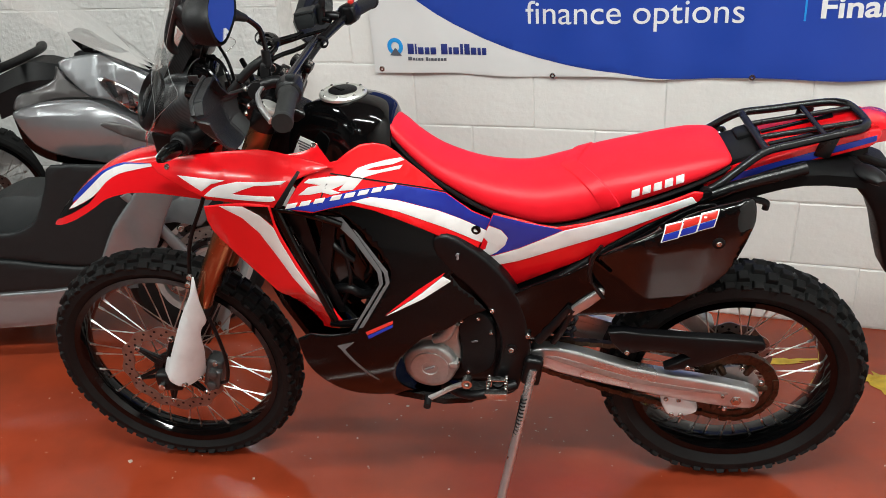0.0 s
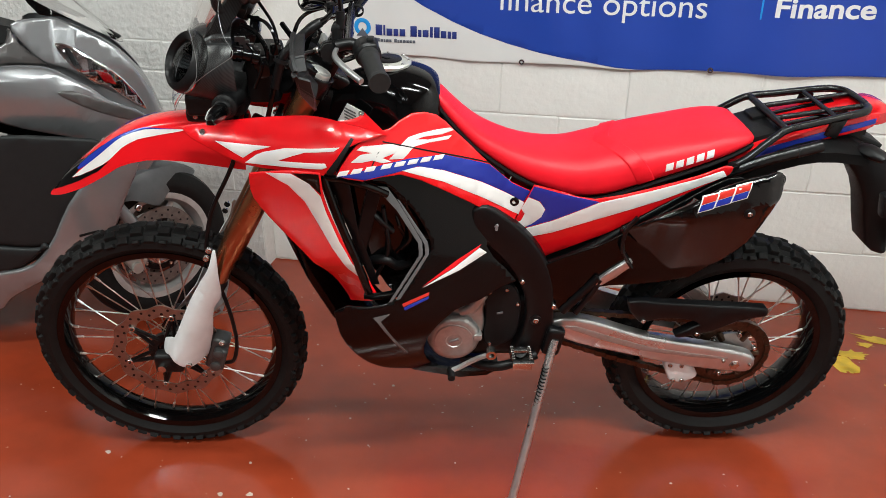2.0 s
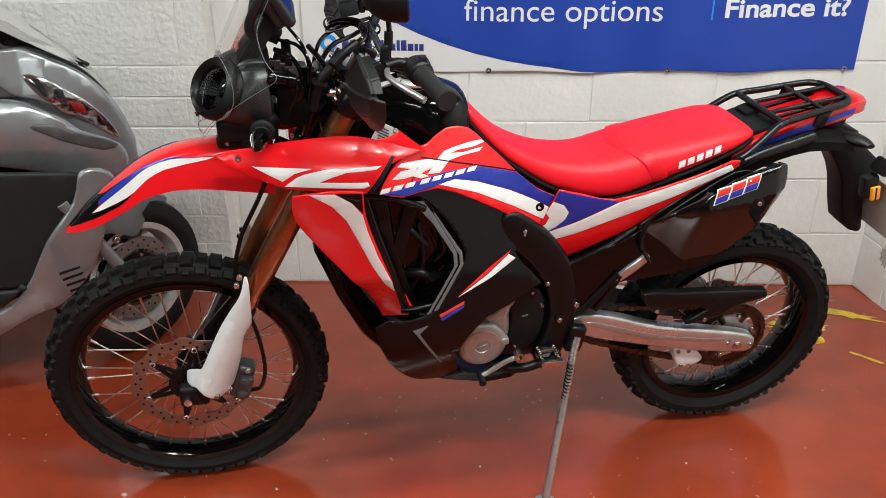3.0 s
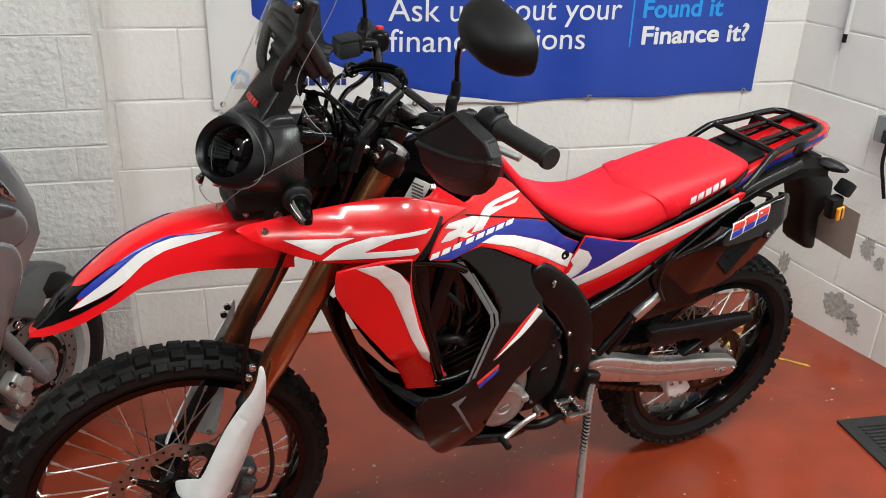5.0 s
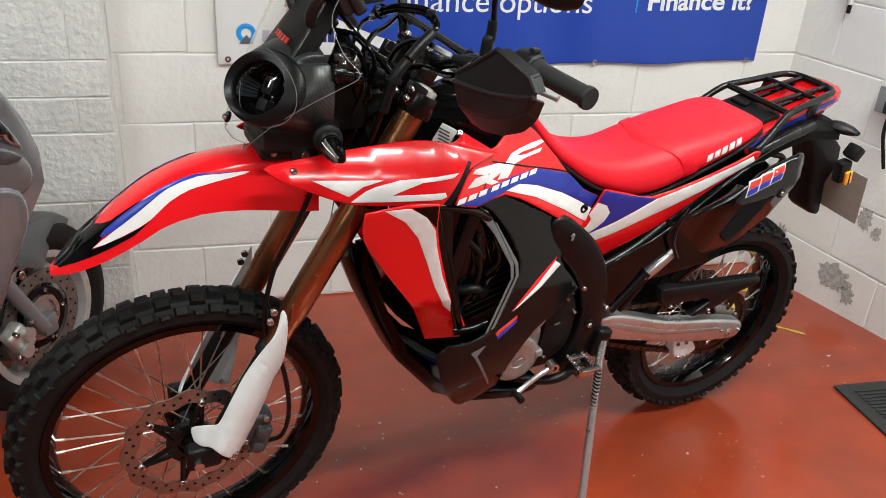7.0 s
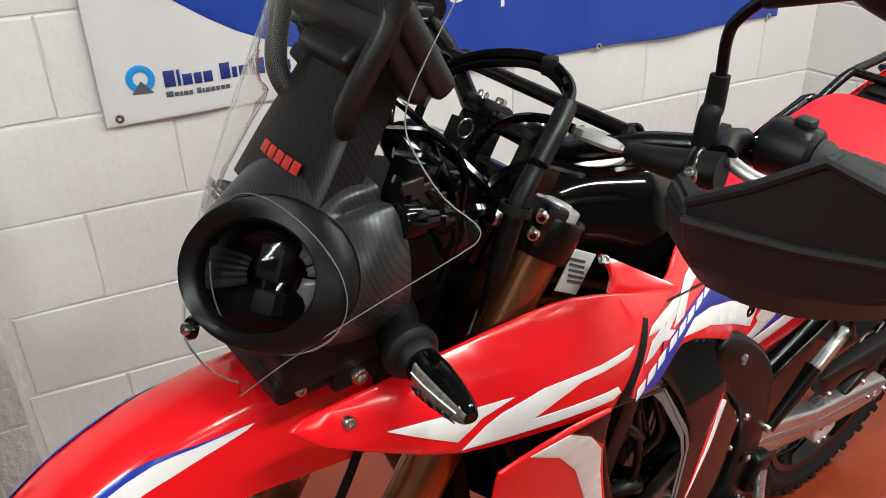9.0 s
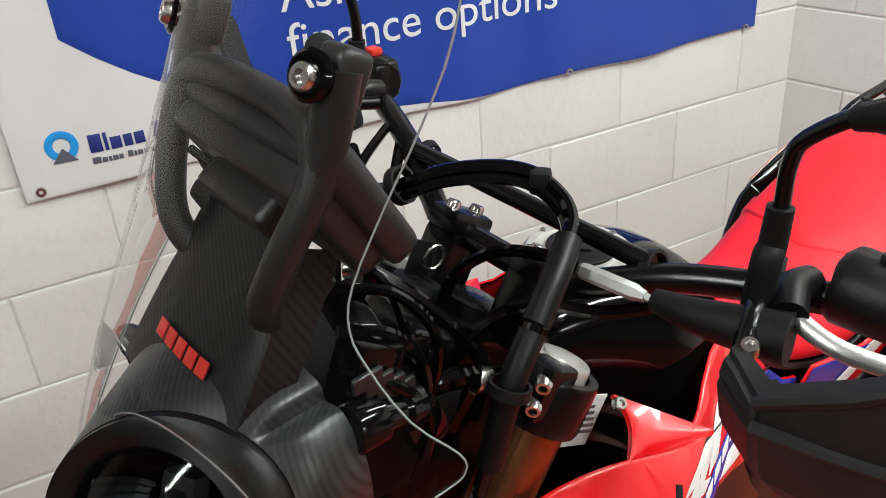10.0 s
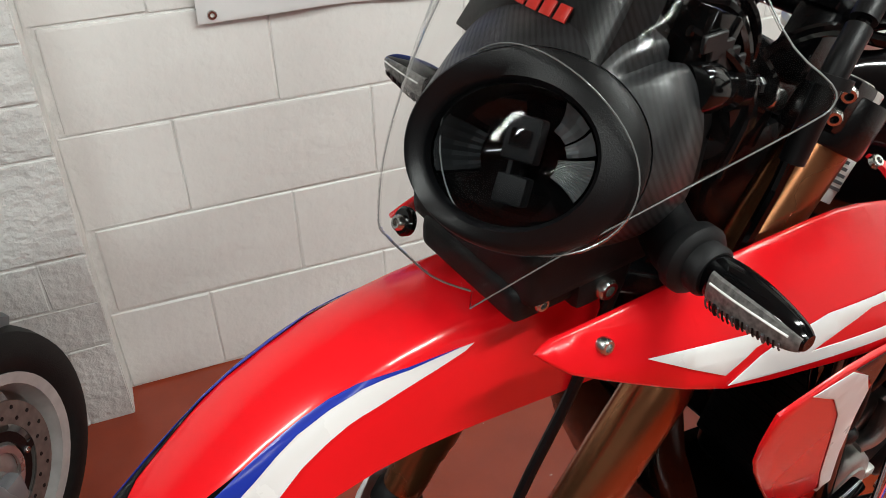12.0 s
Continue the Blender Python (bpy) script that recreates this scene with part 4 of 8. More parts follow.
part("main_frame", skin([(-0.310, 0.900), (-0.262, 0.770), (-0.215, 0.600), (-0.060, 0.580), (-0.040, 0.900)], lambda u, w: V(u, -0.022, w), 0.044, n=1, round_edge=0.006, step=0, out=1), SATINBLACK, bike, "black frame backbone behind the radiators")
DUCT = [(-0.262, 0.858), (-0.222, 0.700), (-0.180, 0.610), (-0.130, 0.640), (-0.082, 0.700), (-0.090, 0.760), (-0.140, 0.842), (-0.200, 0.868)]
dc = both("duct_cover", DUCT, flat(-0.112, 0.06, 0.0, 0.012, -0.17, 0.74, 0.08, 0.16), GLOSSBLACK, "gloss black inner cover in the air duct", thick=0.004, n=2)
for ob, s in zip(dc, (-1, 1)):
    for k in range(3):
        u0 = -0.205 + k * 0.036
        part("rib", bar([(u0 - 0.014, s * 0.124, 0.815 - k * 0.012), (u0, s * 0.131, 0.745), (u0 + 0.022, s * 0.126, 0.672 + k * 0.008)], 0.0045, 8), GLOSSBLACK, ob)
for pts, r, mt in (([(-0.200, -0.13, 0.660), (-0.165, -0.15, 0.672), (-0.140, -0.14, 0.650), (-0.115, -0.11, 0.640)], 0.011, SATINBLACK), ([(-0.210, -0.12, 0.80), (-0.180, -0.145, 0.775), (-0.150, -0.14, 0.740)], 0.007, SATINBLACK), ([(-0.19, -0.14, 0.62), (-0.16, -0.15, 0.70), (-0.17, -0.14, 0.80)], 0.005, SATINBLACK), ([(-0.13, -0.13, 0.69), (-0.11, -0.14, 0.73), (-0.13, -0.13, 0.80)], 0.006, BLACKMETAL)):
    part("coolant_hose", bar(pts, r, 10), mt, bike)

# belly pan and skid plate
bm = bmesh.new()
prof = [(-0.400, 0.775, 0.085), (-0.400, 0.715, 0.105), (-0.352, 0.592, 0.122), (-0.298, 0.480, 0.124), (-0.200, 0.362, 0.120), (-0.105, 0.308, 0.116), (0.010, 0.280, 0.112), (0.080, 0.278, 0.102), (0.120, 0.296, 0.090)]
rings = []
for u, w, hw in prof:
    rings.append([bm.verts.new((u + dx, hw * k, w + dz)) for k, dx, dz in ((-1, 0.012, 0.030), (-0.96, 0.004, 0.008), (-0.8, -0.002, -0.004), (-0.4, -0.004, -0.010), (0, -0.005, -0.012), (0.4, -0.004, -0.010), (0.8, -0.002, -0.004), (0.96, 0.004, 0.008), (1, 0.012, 0.030))])
for a, b in zip(rings, rings[1:]):
    for k in range(8):
        bm.faces.new((a[k], a[k + 1], b[k + 1], b[k]))
bmesh.ops.solidify(bm, geom=bm.faces[:], thickness=0.004)
bmesh.ops.recalc_face_normals(bm, faces=bm.faces)
part("belly_pan", bm, GLOSSBLACK, bike, "gloss black belly pan")

# ---- seat, tank, engine, frame, swingarm, tail ----
def loft(stations, section, closed=False):
    """Skins rings of points: section(station) gives a ring (open or closed)."""
    bm = bmesh.new()
    rings = [[bm.verts.new(p) for p in section(st)] for st in stations]
    n = len(rings[0])
    for a, b in zip(rings, rings[1:]):
        for k in range(n if closed else n - 1):
            j = (k + 1) % n
            bm.faces.new((a[k], a[j], b[j], b[k]))
    bm.faces.new(rings[0][::-1]), bm.faces.new(rings[-1])
    bmesh.ops.recalc_face_normals(bm, faces=bm.faces)
    return bm


def dense(rows, n=4):
    """Smooth table: Catmull-Rom between rows of numbers."""
    out = []
    m = len(rows)
    for i in range(m - 1):
        a, b, c, d = rows[max(i - 1, 0)], rows[i], rows[i + 1], rows[min(i + 2, m - 1)]
        for k in range(n):
            t = k / n
            out.append(tuple(0.5 * (2 * q + (r - p) * t + (2 * p - 5 * q + 4 * r - s) * t * t + (3 * q - p - 3 * r + s) * t ** 3) for p, q, r, s in zip(a, b, c, d)))
    out.append(rows[-1])
    return out


# u, top, half width, lower edge
SADDLE = Matrix.Translation((0.1, 0.002, 0)) @ Matrix.Rotation(radians(4.2), 4, "Z") @ Matrix.Translation((-0.1, 0, 0)) @ Matrix.Diagonal((1, 1.06, 1, 1))     # the tail stands a little askew of the side panels
FITTED[0] = SADDLE
SEAT = dense([(-0.064, 1.030, 0.030, 1.022), (-0.058, 1.035, 0.044, 1.014), (-0.040, 1.022, 0.056, 0.988), (0.012, 0.970, 0.066, 0.930), (0.064, 0.931, 0.074, 0.888), (0.146, 0.897, 0.084, 0.836), (0.242, 0.883, 0.096, 0.802), (0.321, 0.895, 0.104, 0.804), (0.400, 0.911, 0.108, 0.830), (0.500, 0.926, 0.108, 0.862), (0.580, 0.937, 0.104, 0.890), (0.622, 0.938, 0.096, 0.906), (0.646, 0.935, 0.086, 0.914), (0.656, 0.930, 0.074, 0.918)], 4)


def seat_ring(st, grow=0.0):
    u, top, hw, low = st
    hw, top = hw + grow, top + grow
    shape = [(-0.90, 0.0), (-0.985, 0.10), (-1.0, 0.30), (-0.985, 0.52), (-0.93, 0.72), (-0.82, 0.86), (-0.60, 0.945), (-0.32, 0.985), (0, 1.0)]
    shape = shape + [(-a, b) for a, b in shape[-2::-1]]
    return [V(u, hw * a, low + (top - low) * b) for a, b in shape]


seat = part("seat", loft(SEAT, seat_ring, closed=True), SEATRED, bike, "red vinyl two-level seat with a strap", smooth=60)
bm = bmesh.new()
strap = []
for k in range(17):
    f = k / 16
    pa = []
    for du in (-0.019, -0.016, 0.016, 0.019):
        lean_ = 0.085 * (1 - abs(2 * f - 1)) ** 1.4
        uu = 0.412 + du - lean_
        st = min(SEAT, key=lambda q: abs(q[0] - uu))
        i = SEAT.index(st)
        a, b = SEAT[max(i - 1, 0)], SEAT[min(i + 1, len(SEAT) - 1)]
        t = (uu - a[0]) / (b[0] - a[0])
        stx = tuple(x + (y - x) * t for x, y in zip(a, b))
        ring = seat_ring(stx, 0.0005 if abs(du) > 0.017 else 0.0032)
        pa.append(bm.verts.new(ring[k]))
    strap.append(pa)
for a, b in zip(strap, strap[1:]):
    for k in range(3):
        bm.faces.new((a[k], a[k + 1], b[k + 1], b[k]))
bmesh.ops.recalc_face_normals(bm, faces=bm.faces)
part("strap", bm, SEATRED, seat, "red seat strap")


def seat_side(u, w):
    st = min(SEAT, key=lambda q: abs(q[0] - u))
    i = SEAT.index(st)
    a, b = SEAT[max(i - 1, 0)], SEAT[min(i + 1, len(SEAT) - 1)]
    t = (u - a[0]) / (b[0] - a[0])
    _, top, hw, low = (x + (y - x) * t for x, y in zip(a, b))
    f = min(max((w - low) / (top - low), 0), 1)
    prof = [(0.0, 0.90), (0.10, 0.985), (0.30, 1.0), (0.52, 0.985), (0.72, 0.93), (0.86, 0.82)]
    for (f0, v0), (f1, v1) in zip(prof, prof[1:]):
        if f <= f1:
            return V(u, -hw * (v0 + (v1 - v0) * (f - f0) / (f1 - f0)), w)
    return V(u, -hw * 0.82, w)


for i in range(5):
    a, b = 0.447 + i * 0.0225, 0.864 + i * 0.0066
    o = [(a, b), (a + 0.0165, b + 0.005), (a + 0.017, b + 0.022), (a + 0.0005, b + 0.017)]
    part("letter_shape", skin(o, seat_side, 0.0008, 0.0016, n=1, out=1, round_edge=0.0004, step=0.01), WHITE, seat, "white letter-sized shape")

# black piping strip under the seat
for s in (-1, 1):
    pts = [(st[0], s * (st[2] * 0.95 + 0.003), st[3] - 0.004) for st in SEAT[1:-2:3]]
    part("seat_trim", bar(pts, 0.005, 8), SATINBLACK, bike, "black trim strip below the seat")
FITTED[0] = Matrix()

# tank
TANK = dense([(-0.300, 1.000, 0.028, 0.90), (-0.285, 1.030, 0.034, 0.90), (-0.240, 1.058, 0.040, 0.90), (-0.190, 1.072, 0.058, 0.90), (-0.130, 1.076, 0.090, 0.90), (-0.080, 1.066, 0.088, 0.90), (-0.050, 1.046, 0.074, 0.90), (-0.030, 1.000, 0.062, 0.90), (0.10, 0.880, 0.060, 0.80)], 4)


def tank_ring(st):
    u, top, hw, low = st
    shape = [(-1.15, 0.0), (-1.12, 0.35), (-1.04, 0.62), (-0.90, 0.82), (-0.66, 0.94), (-0.35, 0.985), (0, 1.0)]
    shape = shape + [(-a, b) for a, b in shape[-2::-1]]
    return [V(u, hw * a, low + (top - low) * b) for a, b in shape]


tank = part("fuel_tank", loft(TANK, tank_ring, closed=True), GLOSSBLACK, bike, "gloss black fuel tank", smooth=60)
capm = axis_to(V(-0.160, 0.012, 1.0755), (0.02, 0.02, 1)) @ Matrix.Diagonal((0.9, 0.9, 1, 1))
bm = bmesh.new()
lathe(bm, [(0, -0.004), (0.057, -0.004), (0.058, 0.002), (0.054, 0.006), (0.048, 0.0065), (0.0475, 0.004), (0.036, 0.004), (0.035, 0.0075), (0, 0.0075)], capm, 48)
cap = part("fuel_cap", bm, MACHINED, tank, "brushed aluminium fuel cap ring")
bm = bmesh.new()
lathe(bm, [(0, 0.0075), (0.0350, 0.0075), (0.0345, 0.0095), (0.031, 0.0105), (0, 0.0105)], capm, 40)
part("cap_lid", bm, SATINBLACK, cap, "satin black cap lid")
bm = bmesh.new()
box(bm, (0.030, 0.012, 0.004), capm @ Matrix.Translation((0.004, 0.006, 0.011)), 0.002)
part("lock_cover", bm, SATINBLACK, cap)
for k in range(8):
    a = 2 * math.pi * k / 8
    bolt(cap, capm @ V(0.051 * math.cos(a), 0.051 * math.sin(a), 0.006), (0, 0, 1), 0.0032, 0.002)

# engine
bm = bmesh.new()
box(bm, (0.250, 0.170, 0.190), Matrix.Translation((0.075, 0, 0.430)), 0.030, 4)
box(bm, (0.150, 0.130, 0.220), Matrix.Translation((-0.075, 0, 0.600)) @ Matrix.Rotation(radians(-18), 4, "Y"), 0.020, 3)
box(bm, (0.200, 0.150, 0.120), Matrix.Translation((-0.085, 0, 0.730)) @ Matrix.Rotation(radians(-18), 4, "Y"), 0.025, 3)
box(bm, (0.200, 0.120, 0.200), Matrix.Translation((0.10, 0, 0.640)), 0.02, 2)
engine = part("engine", bm, SATINBLACK, bike, "black single-cylinder engine")
for k in range(7):
    bm = bmesh.new()
    box(bm, (0.165, 0.150, 0.004), Matrix.Translation((-0.070 - k * 0.004, 0, 0.545 + k * 0.017)) @ Matrix.Rotation(radians(-18), 4, "Y"), 0.001, 1)
    part("cooling_fin", bm, SATINBLACK, engine)
cov = axis_to(V(-0.006, -0.100, 0.425), (0, -1, 0))
bm = bmesh.new()
lathe(bm, [(0, 0), (0.064, 0), (0.066, 0.012), (0.062, 0.024), (0.056, 0.028), (0.047, 0.029), (0.046, 0.032), (0.020, 0.0325), (0.018, 0.0305), (0, 0.0305)], cov, 48)
ec = part("engine_cover", bm, CASTALU, engine, "round cast aluminium engine cover")
bm = bmesh.new()
box(bm, (0.026, 0.007, 0.003), cov @ Matrix.Translation((0, 0, 0.0325)) @ Matrix.Rotation(0.4, 4, "Z"), 0.001, 1)
part("cover_slot", bm, GREYPAINT, ec)
bm = bmesh.new()
top = [(-0.062, 0.440), (-0.045, 0.490), (0.000, 0.522), (0.040, 0.548), (0.072, 0.560), (0.080, 0.540), (0.066, 0.500), (0.070, 0.455), (0.060, 0.400), (0.030, 0.372), (-0.006, 0.362), (-0.045, 0.380)]
part("cover_flange", skin(top, lambda u, w: V(u, -0.104, w), 0.02, n=3, round_edge=0.006, step=0, out=1), CASTALU, engine, "cast aluminium cover flange")
for q in ((0.066, 0.545), (0.060, 0.43), (-0.052, 0.40), (0.02, 0.37), (-0.04, 0.49)):
    bolt(engine, V(q[0], -0.106, q[1]), (0, -1, 0), 0.0065, 0.007)
bm = bmesh.new()
tube(bm, [(0.010, -0.112, 0.500), (0.035, -0.118, 0.515), (0.060, -0.112, 0.552)], [0.012, 0.016], 12)
part("cover_boss", bm, CASTALU, engine)
bm = bmesh.new()
box(bm, (0.022, 0.03, 0.018), Matrix.Translation((0.052, -0.118, 0.432)), 0.006)
part("cover_lug", bm, CASTALU, engine)
# sprocket cover with ribs
spc = [(0.070, 0.560), (0.120, 0.575), (0.150, 0.540), (0.155, 0.470), (0.140, 0.410), (0.090, 0.385), (0.068, 0.410), (0.072, 0.480)]
sc = part("sprocket_cover", skin(spc, lambda u, w: V(u, -0.108, w), 0.02, n=3, round_edge=0.004, step=0, out=1), MATTEBLACK, engine, "matte black sprocket cover")
for q in ((0.078, 0.555), (0.118, 0.562), (0.146, 0.52), (0.084, 0.400)):
    bolt(sc, V(q[0], -0.110, q[1]), (0, -1, 0), 0.005, 0.005)
bm = bmesh.new()
box(bm, (0.016, 0.002, 0.006), Matrix.Translation((0.105, -0.1095, 0.492)) @ Matrix.Rotation(radians(-12), 4, "Y"), 0.0008, 1)
part("cover_mark", bm, GREYDECAL, sc)
# gear lever
bm = bmesh.new()
tube(bm, [(0.085, -0.150, 0.398), (0.050, -0.152, 0.385), (0.010, -0.155, 0.362), (-0.010, -0.160, 0.355)], 0.0065, 8)
gl = part("gear_lever", bm, ALU, bike, "bare metal gear lever")
part("lever_peg", bar([(-0.012, -0.150, 0.352), (-0.012, -0.185, 0.350)], 0.009, 10), MATTEBLACK, gl, "black rubber lever tip")
bm = bmesh.new()
lathe(bm, [(0.007, -0.01), (0.013, -0.01), (0.013, 0.012), (0.007, 0.012)], axis_to(V(0.085, -0.148, 0.400), (0, -1, 0)), 14, closed=True)
part("lever_joint", bm, STEEL, gl)
part("exhaust_link", bar([(0.02, -0.10, 0.345), (0.07, -0.135, 0.350), (0.12, -0.15, 0.362), (0.20, -0.12, 0.37)], 0.012, 12), SATINBLACK, bike, "black frame cross tube")

# frame spars and heel guards, both sides
SPAR = [(0.028, 0.780), (0.062, 0.790), (0.120, 0.750), (0.165, 0.706), (0.205, 0.645), (0.230, 0.560), (0.236, 0.450), (0.215, 0.385), (0.200, 0.345), (0.170, 0.330), (0.138, 0.352), (0.160, 0.430), (0.168, 0.500), (0.152, 0.570), (0.110, 0.640), (0.062, 0.690), (0.032, 0.730)]
for s in (-1, 1):
    F = (lambda u, w: V(u, -0.118, w)) if s < 0 else (lambda u, w: V(u, 0.118, w))
    sp = part("frame_spar", skin(SPAR, F, 0.035, n=3, round_edge=0.008, step=0, out=1 if s < 0 else -1), SATINBLACK, bike, "satin black frame spar")
    bolt(sp, V(0.192, s * 0.119, 0.478), (0, s, 0), 0.014, 0.004, SATINBLACK), bolt(sp, V(0.192, s * 0.122, 0.478), (0, s, 0), 0.007, 0.004)
    bolt(sp, V(0.152, s * 0.119, 0.590), (0, s, 0), 0.006, 0.004), bolt(sp, V(0.232, s * 0.121, 0.520), (0, s, 0), 0.007, 0.005)
    bm = bmesh.new()
    tube(bm, [(0.080, s * 0.122, 0.742), (0.084, s * 0.124, 0.748), (0.082, s * 0.124, 0.734)], 0.003, 6)
    part("guard_clip", bm, GREYPAINT, sp)
    part("frame_tube", bar([(0.18, s * 0.085, 0.60), (0.30, s * 0.09, 0.66), (0.45, s * 0.09, 0.77), (0.62, s * 0.085, 0.87), (0.80, s * 0.07, 0.92)], 0.013, 12), BLACKMETAL, bike)
    part("frame_tube", bar([(0.20, s * 0.09, 0.50), (0.30, s * 0.10, 0.58), (0.42, s * 0.10, 0.70), (0.55, s * 0.095, 0.82)], 0.012, 12), BLACKMETAL, bike)
# dark middle: air box, battery case, inner mudguard, shock
bm = bmesh.new()
box(bm, (0.30, 0.135, 0.20), Matrix.Translation((0.31, 0, 0.700)) @ Matrix.Rotation(radians(-22), 4, "Y"), 0.02, 2)
part("air_box", bm, MATTEBLACK, bike)
bm = bmesh.new()
tube(bm, [(0.33, 0, 0.62), (0.30, 0, 0.42)], 0.012, 12)
spring = [(0.33 - 0.03 * k / 60 + 0.0 + 0.036 * math.cos(k * 0.75), 0.036 * math.sin(k * 0.75), 0.62 - 0.2 * k / 60) for k in range(61)]
tube(bm, spring, 0.006, 8, raw=True)
part("rear_shock", bm, BLACKMETAL, bike)
mud = dense([(0.36, 0.66, 0.060), (0.45, 0.72, 0.066), (0.56, 0.80, 0.070), (0.68, 0.875, 0.072), (0.80, 0.910, 0.072), (0.92, 0.900, 0.070)], 3)
bm = bmesh.new()
rings = [[bm.verts.new((u, hw * k, w + dz)) for k, dz in ((-1, -0.03), (-0.95, -0.008), (-0.6, 0.004), (0, 0.006), (0.6, 0.004), (0.95, -0.008), (1, -0.03))] for u, w, hw in mud]
for a, b in zip(rings, rings[1:]):
    for k in range(6):
        bm.faces.new((a[k], a[k + 1], b[k + 1], b[k]))
bmesh.ops.solidify(bm, geom=bm.faces[:], thickness=0.004)
part("rear_mudguard", bm, MATTEBLACK, bike, "matte black inner rear mudguard")

# swingarm
ARM = [(0.225, 0.425), (0.240, 0.458), (0.300, 0.462), (0.380, 0.440), (0.480, 0.405), (0.634, 0.375), (0.745, 0.350), (0.775, 0.330), (0.770, 0.296), (0.740, 0.288), (0.600, 0.308), (0.442, 0.346), (0.300, 0.386)]
for s in (-1, 1):
    F = (lambda u, w: V(u, -0.098 + 0.02 * (0.7 - u) * 0.3, w)) if s < 0 else (lambda u, w: V(u, 0.098 - 0.02 * (0.7 - u) * 0.3, w))
    arm = part("swingarm", skin(ARM, F, 0.030, n=2, round_edge=0.008, step=0, out=1 if s < 0 else -1), ALU, bike, "brushed aluminium swingarm")
    groove = [(0.270, 0.436), (0.300, 0.440), (0.500, 0.372), (0.700, 0.340), (0.700, 0.332), (0.480, 0.362)]
    part("arm_recess", skin(groove, F, 0.002, 0.0008, n=2, round_edge=0.0005, step=0, out=1 if s < 0 else -1), CASTALU, arm)
    bm = bmesh.new()
    lathe(bm, [(0, 0), (0.017, 0), (0.017, 0.008), (0.013, 0.012), (0.008, 0.012), (0.008, 0.016), (0, 0.016)], axis_to(RAX + V(0, s * 0.100, 0), (0, s, 0)), 6)
    part("axle_nut", bm, STEEL, arm)
    bm = bmesh.new()
    box(bm, (0.060, 0.006, 0.030), Matrix.Translation(RAX + V(-0.008, s * 0.099, 0)) @ Matrix.Rotation(radians(12), 4, "Y"), 0.003)
    part("chain_adjuster", bm, CASTALU, arm)
    for q in ((0.69, 0.330), (0.76, 0.318)):
        bolt(arm, V(q[0], s * 0.100, q[1]), (0, s, 0), 0.005, 0.004)
# sprocket, chain, disc
bm = bmesh.new()
nt_ = 41
prof = []
for k in range(nt_ * 4):
    a = 2 * math.pi * k / (nt_ * 4)
    prof.append((0.1035 if k % 4 in (1, 2) else 0.0965, a))
for z0, z1 in ((-0.062, -0.056),):
    outer = [[bm.verts.new(RAX + V(r * math.cos(a), z, r * math.sin(a))) for r, a in prof] for z in (z0, z1)]
    inner = [[bm.verts.new(RAX + V(0.076 * math.cos(a), z, 0.076 * math.sin(a))) for r, a in prof] for z in (z0, z1)]
    n = len(prof)
    for k in range(n):
        j = (k + 1) % n
        bm.faces.new((outer[0][k], outer[0][j], inner[0][j], inner[0][k])), bm.faces.new((outer[1][k], inner[1][k], inner[1][j], outer[1][j]))
        bm.faces.new((outer[0][k], outer[1][k], outer[1][j], outer[0][j])), bm.faces.new((inner[0][k], inner[0][j], inner[1][j], inner[1][k]))
for k in range(6):
    a = 2 * math.pi * k / 6
    tube(bm, [RAX + V(0.05 * math.cos(a), -0.059, 0.05 * math.sin(a)), RAX + V(0.080 * math.cos(a), -0.059, 0.080 * math.sin(a))], 0.010, 8)
bmesh.ops.recalc_face_normals(bm, faces=bm.faces)
spr = part("rear_sprocket", bm, CHAINM, rear_wheel, "rusty brown steel rear sprocket", smooth=30)
bm = bmesh.new()
lathe(bm, [(0, 0), (0.030, 0), (0.034, 0.01), (0.062, 0.014), (0.064, 0.024), (0.05, 0.03), (0, 0.03)], axis_to(RAX + V(0, -0.035, 0), (0, -1, 0)), 32)
part("sprocket_carrier", bm, CASTALU, rear_wheel)
for k in range(6):
    a = 2 * math.pi * k / 6 + 0.3
    bolt(spr, RAX + V(0.066 * math.cos(a), -0.066, 0.066 * math.sin(a)), (0, -1, 0), 0.007, 0.005)
disc(rear_wheel, RAX, 0.112, 0.085, 0.062, 20, 0.003)
bm = bmesh.new()
lathe(bm, [(0.03, -0.002), (0.086, -0.002), (0.086, 0.002), (0.03, 0.002)], Matrix.Translation(RAX + V(0, 0.062, 0)) @ ACROSS, 32, closed=True)
part("disc_carrier", bm, SATINBLACK, rear_wheel)
bm = bmesh.new()
box(bm, (0.085, 0.050, 0.050), Matrix.Translation((0.640, 0.075, 0.430)) @ Matrix.Rotation(radians(35), 4, "Y"), 0.012, 3)
box(bm, (0.030, 0.060, 0.030), Matrix.Translation((0.600, 0.080, 0.455)), 0.008, 2)
part("rear_caliper", bm, CASTALU, bike, "grey cast rear brake caliper")

bm = bmesh.new()
FS, FR, RR = V(0.175, -0.059, 0.440), 0.030, 0.100
path = []
dv = RAX + V(0, -0.059, 0) - FS
base = math.atan2(dv.z, dv.x)
off = math.asin((RR - FR) / dv.length)
for sgn in (1, -1):
    n1 = base + sgn * (math.pi / 2 + off)
    a, b = FS + V(math.cos(n1), 0, math.sin(n1)) * FR, RAX + V(0, -0.059, 0) + V(math.cos(n1), 0, math.sin(n1)) * RR
    path.append((a, b, n1))
pts = []
(a, b, n1), (c, d, n2) = path
L = (b - a).length
for k in range(int(L / 0.0159)):
    t = k * 0.0159 / L
    pts.append((a.lerp(b, t), math.atan2((b - a).z, (b - a).x)))
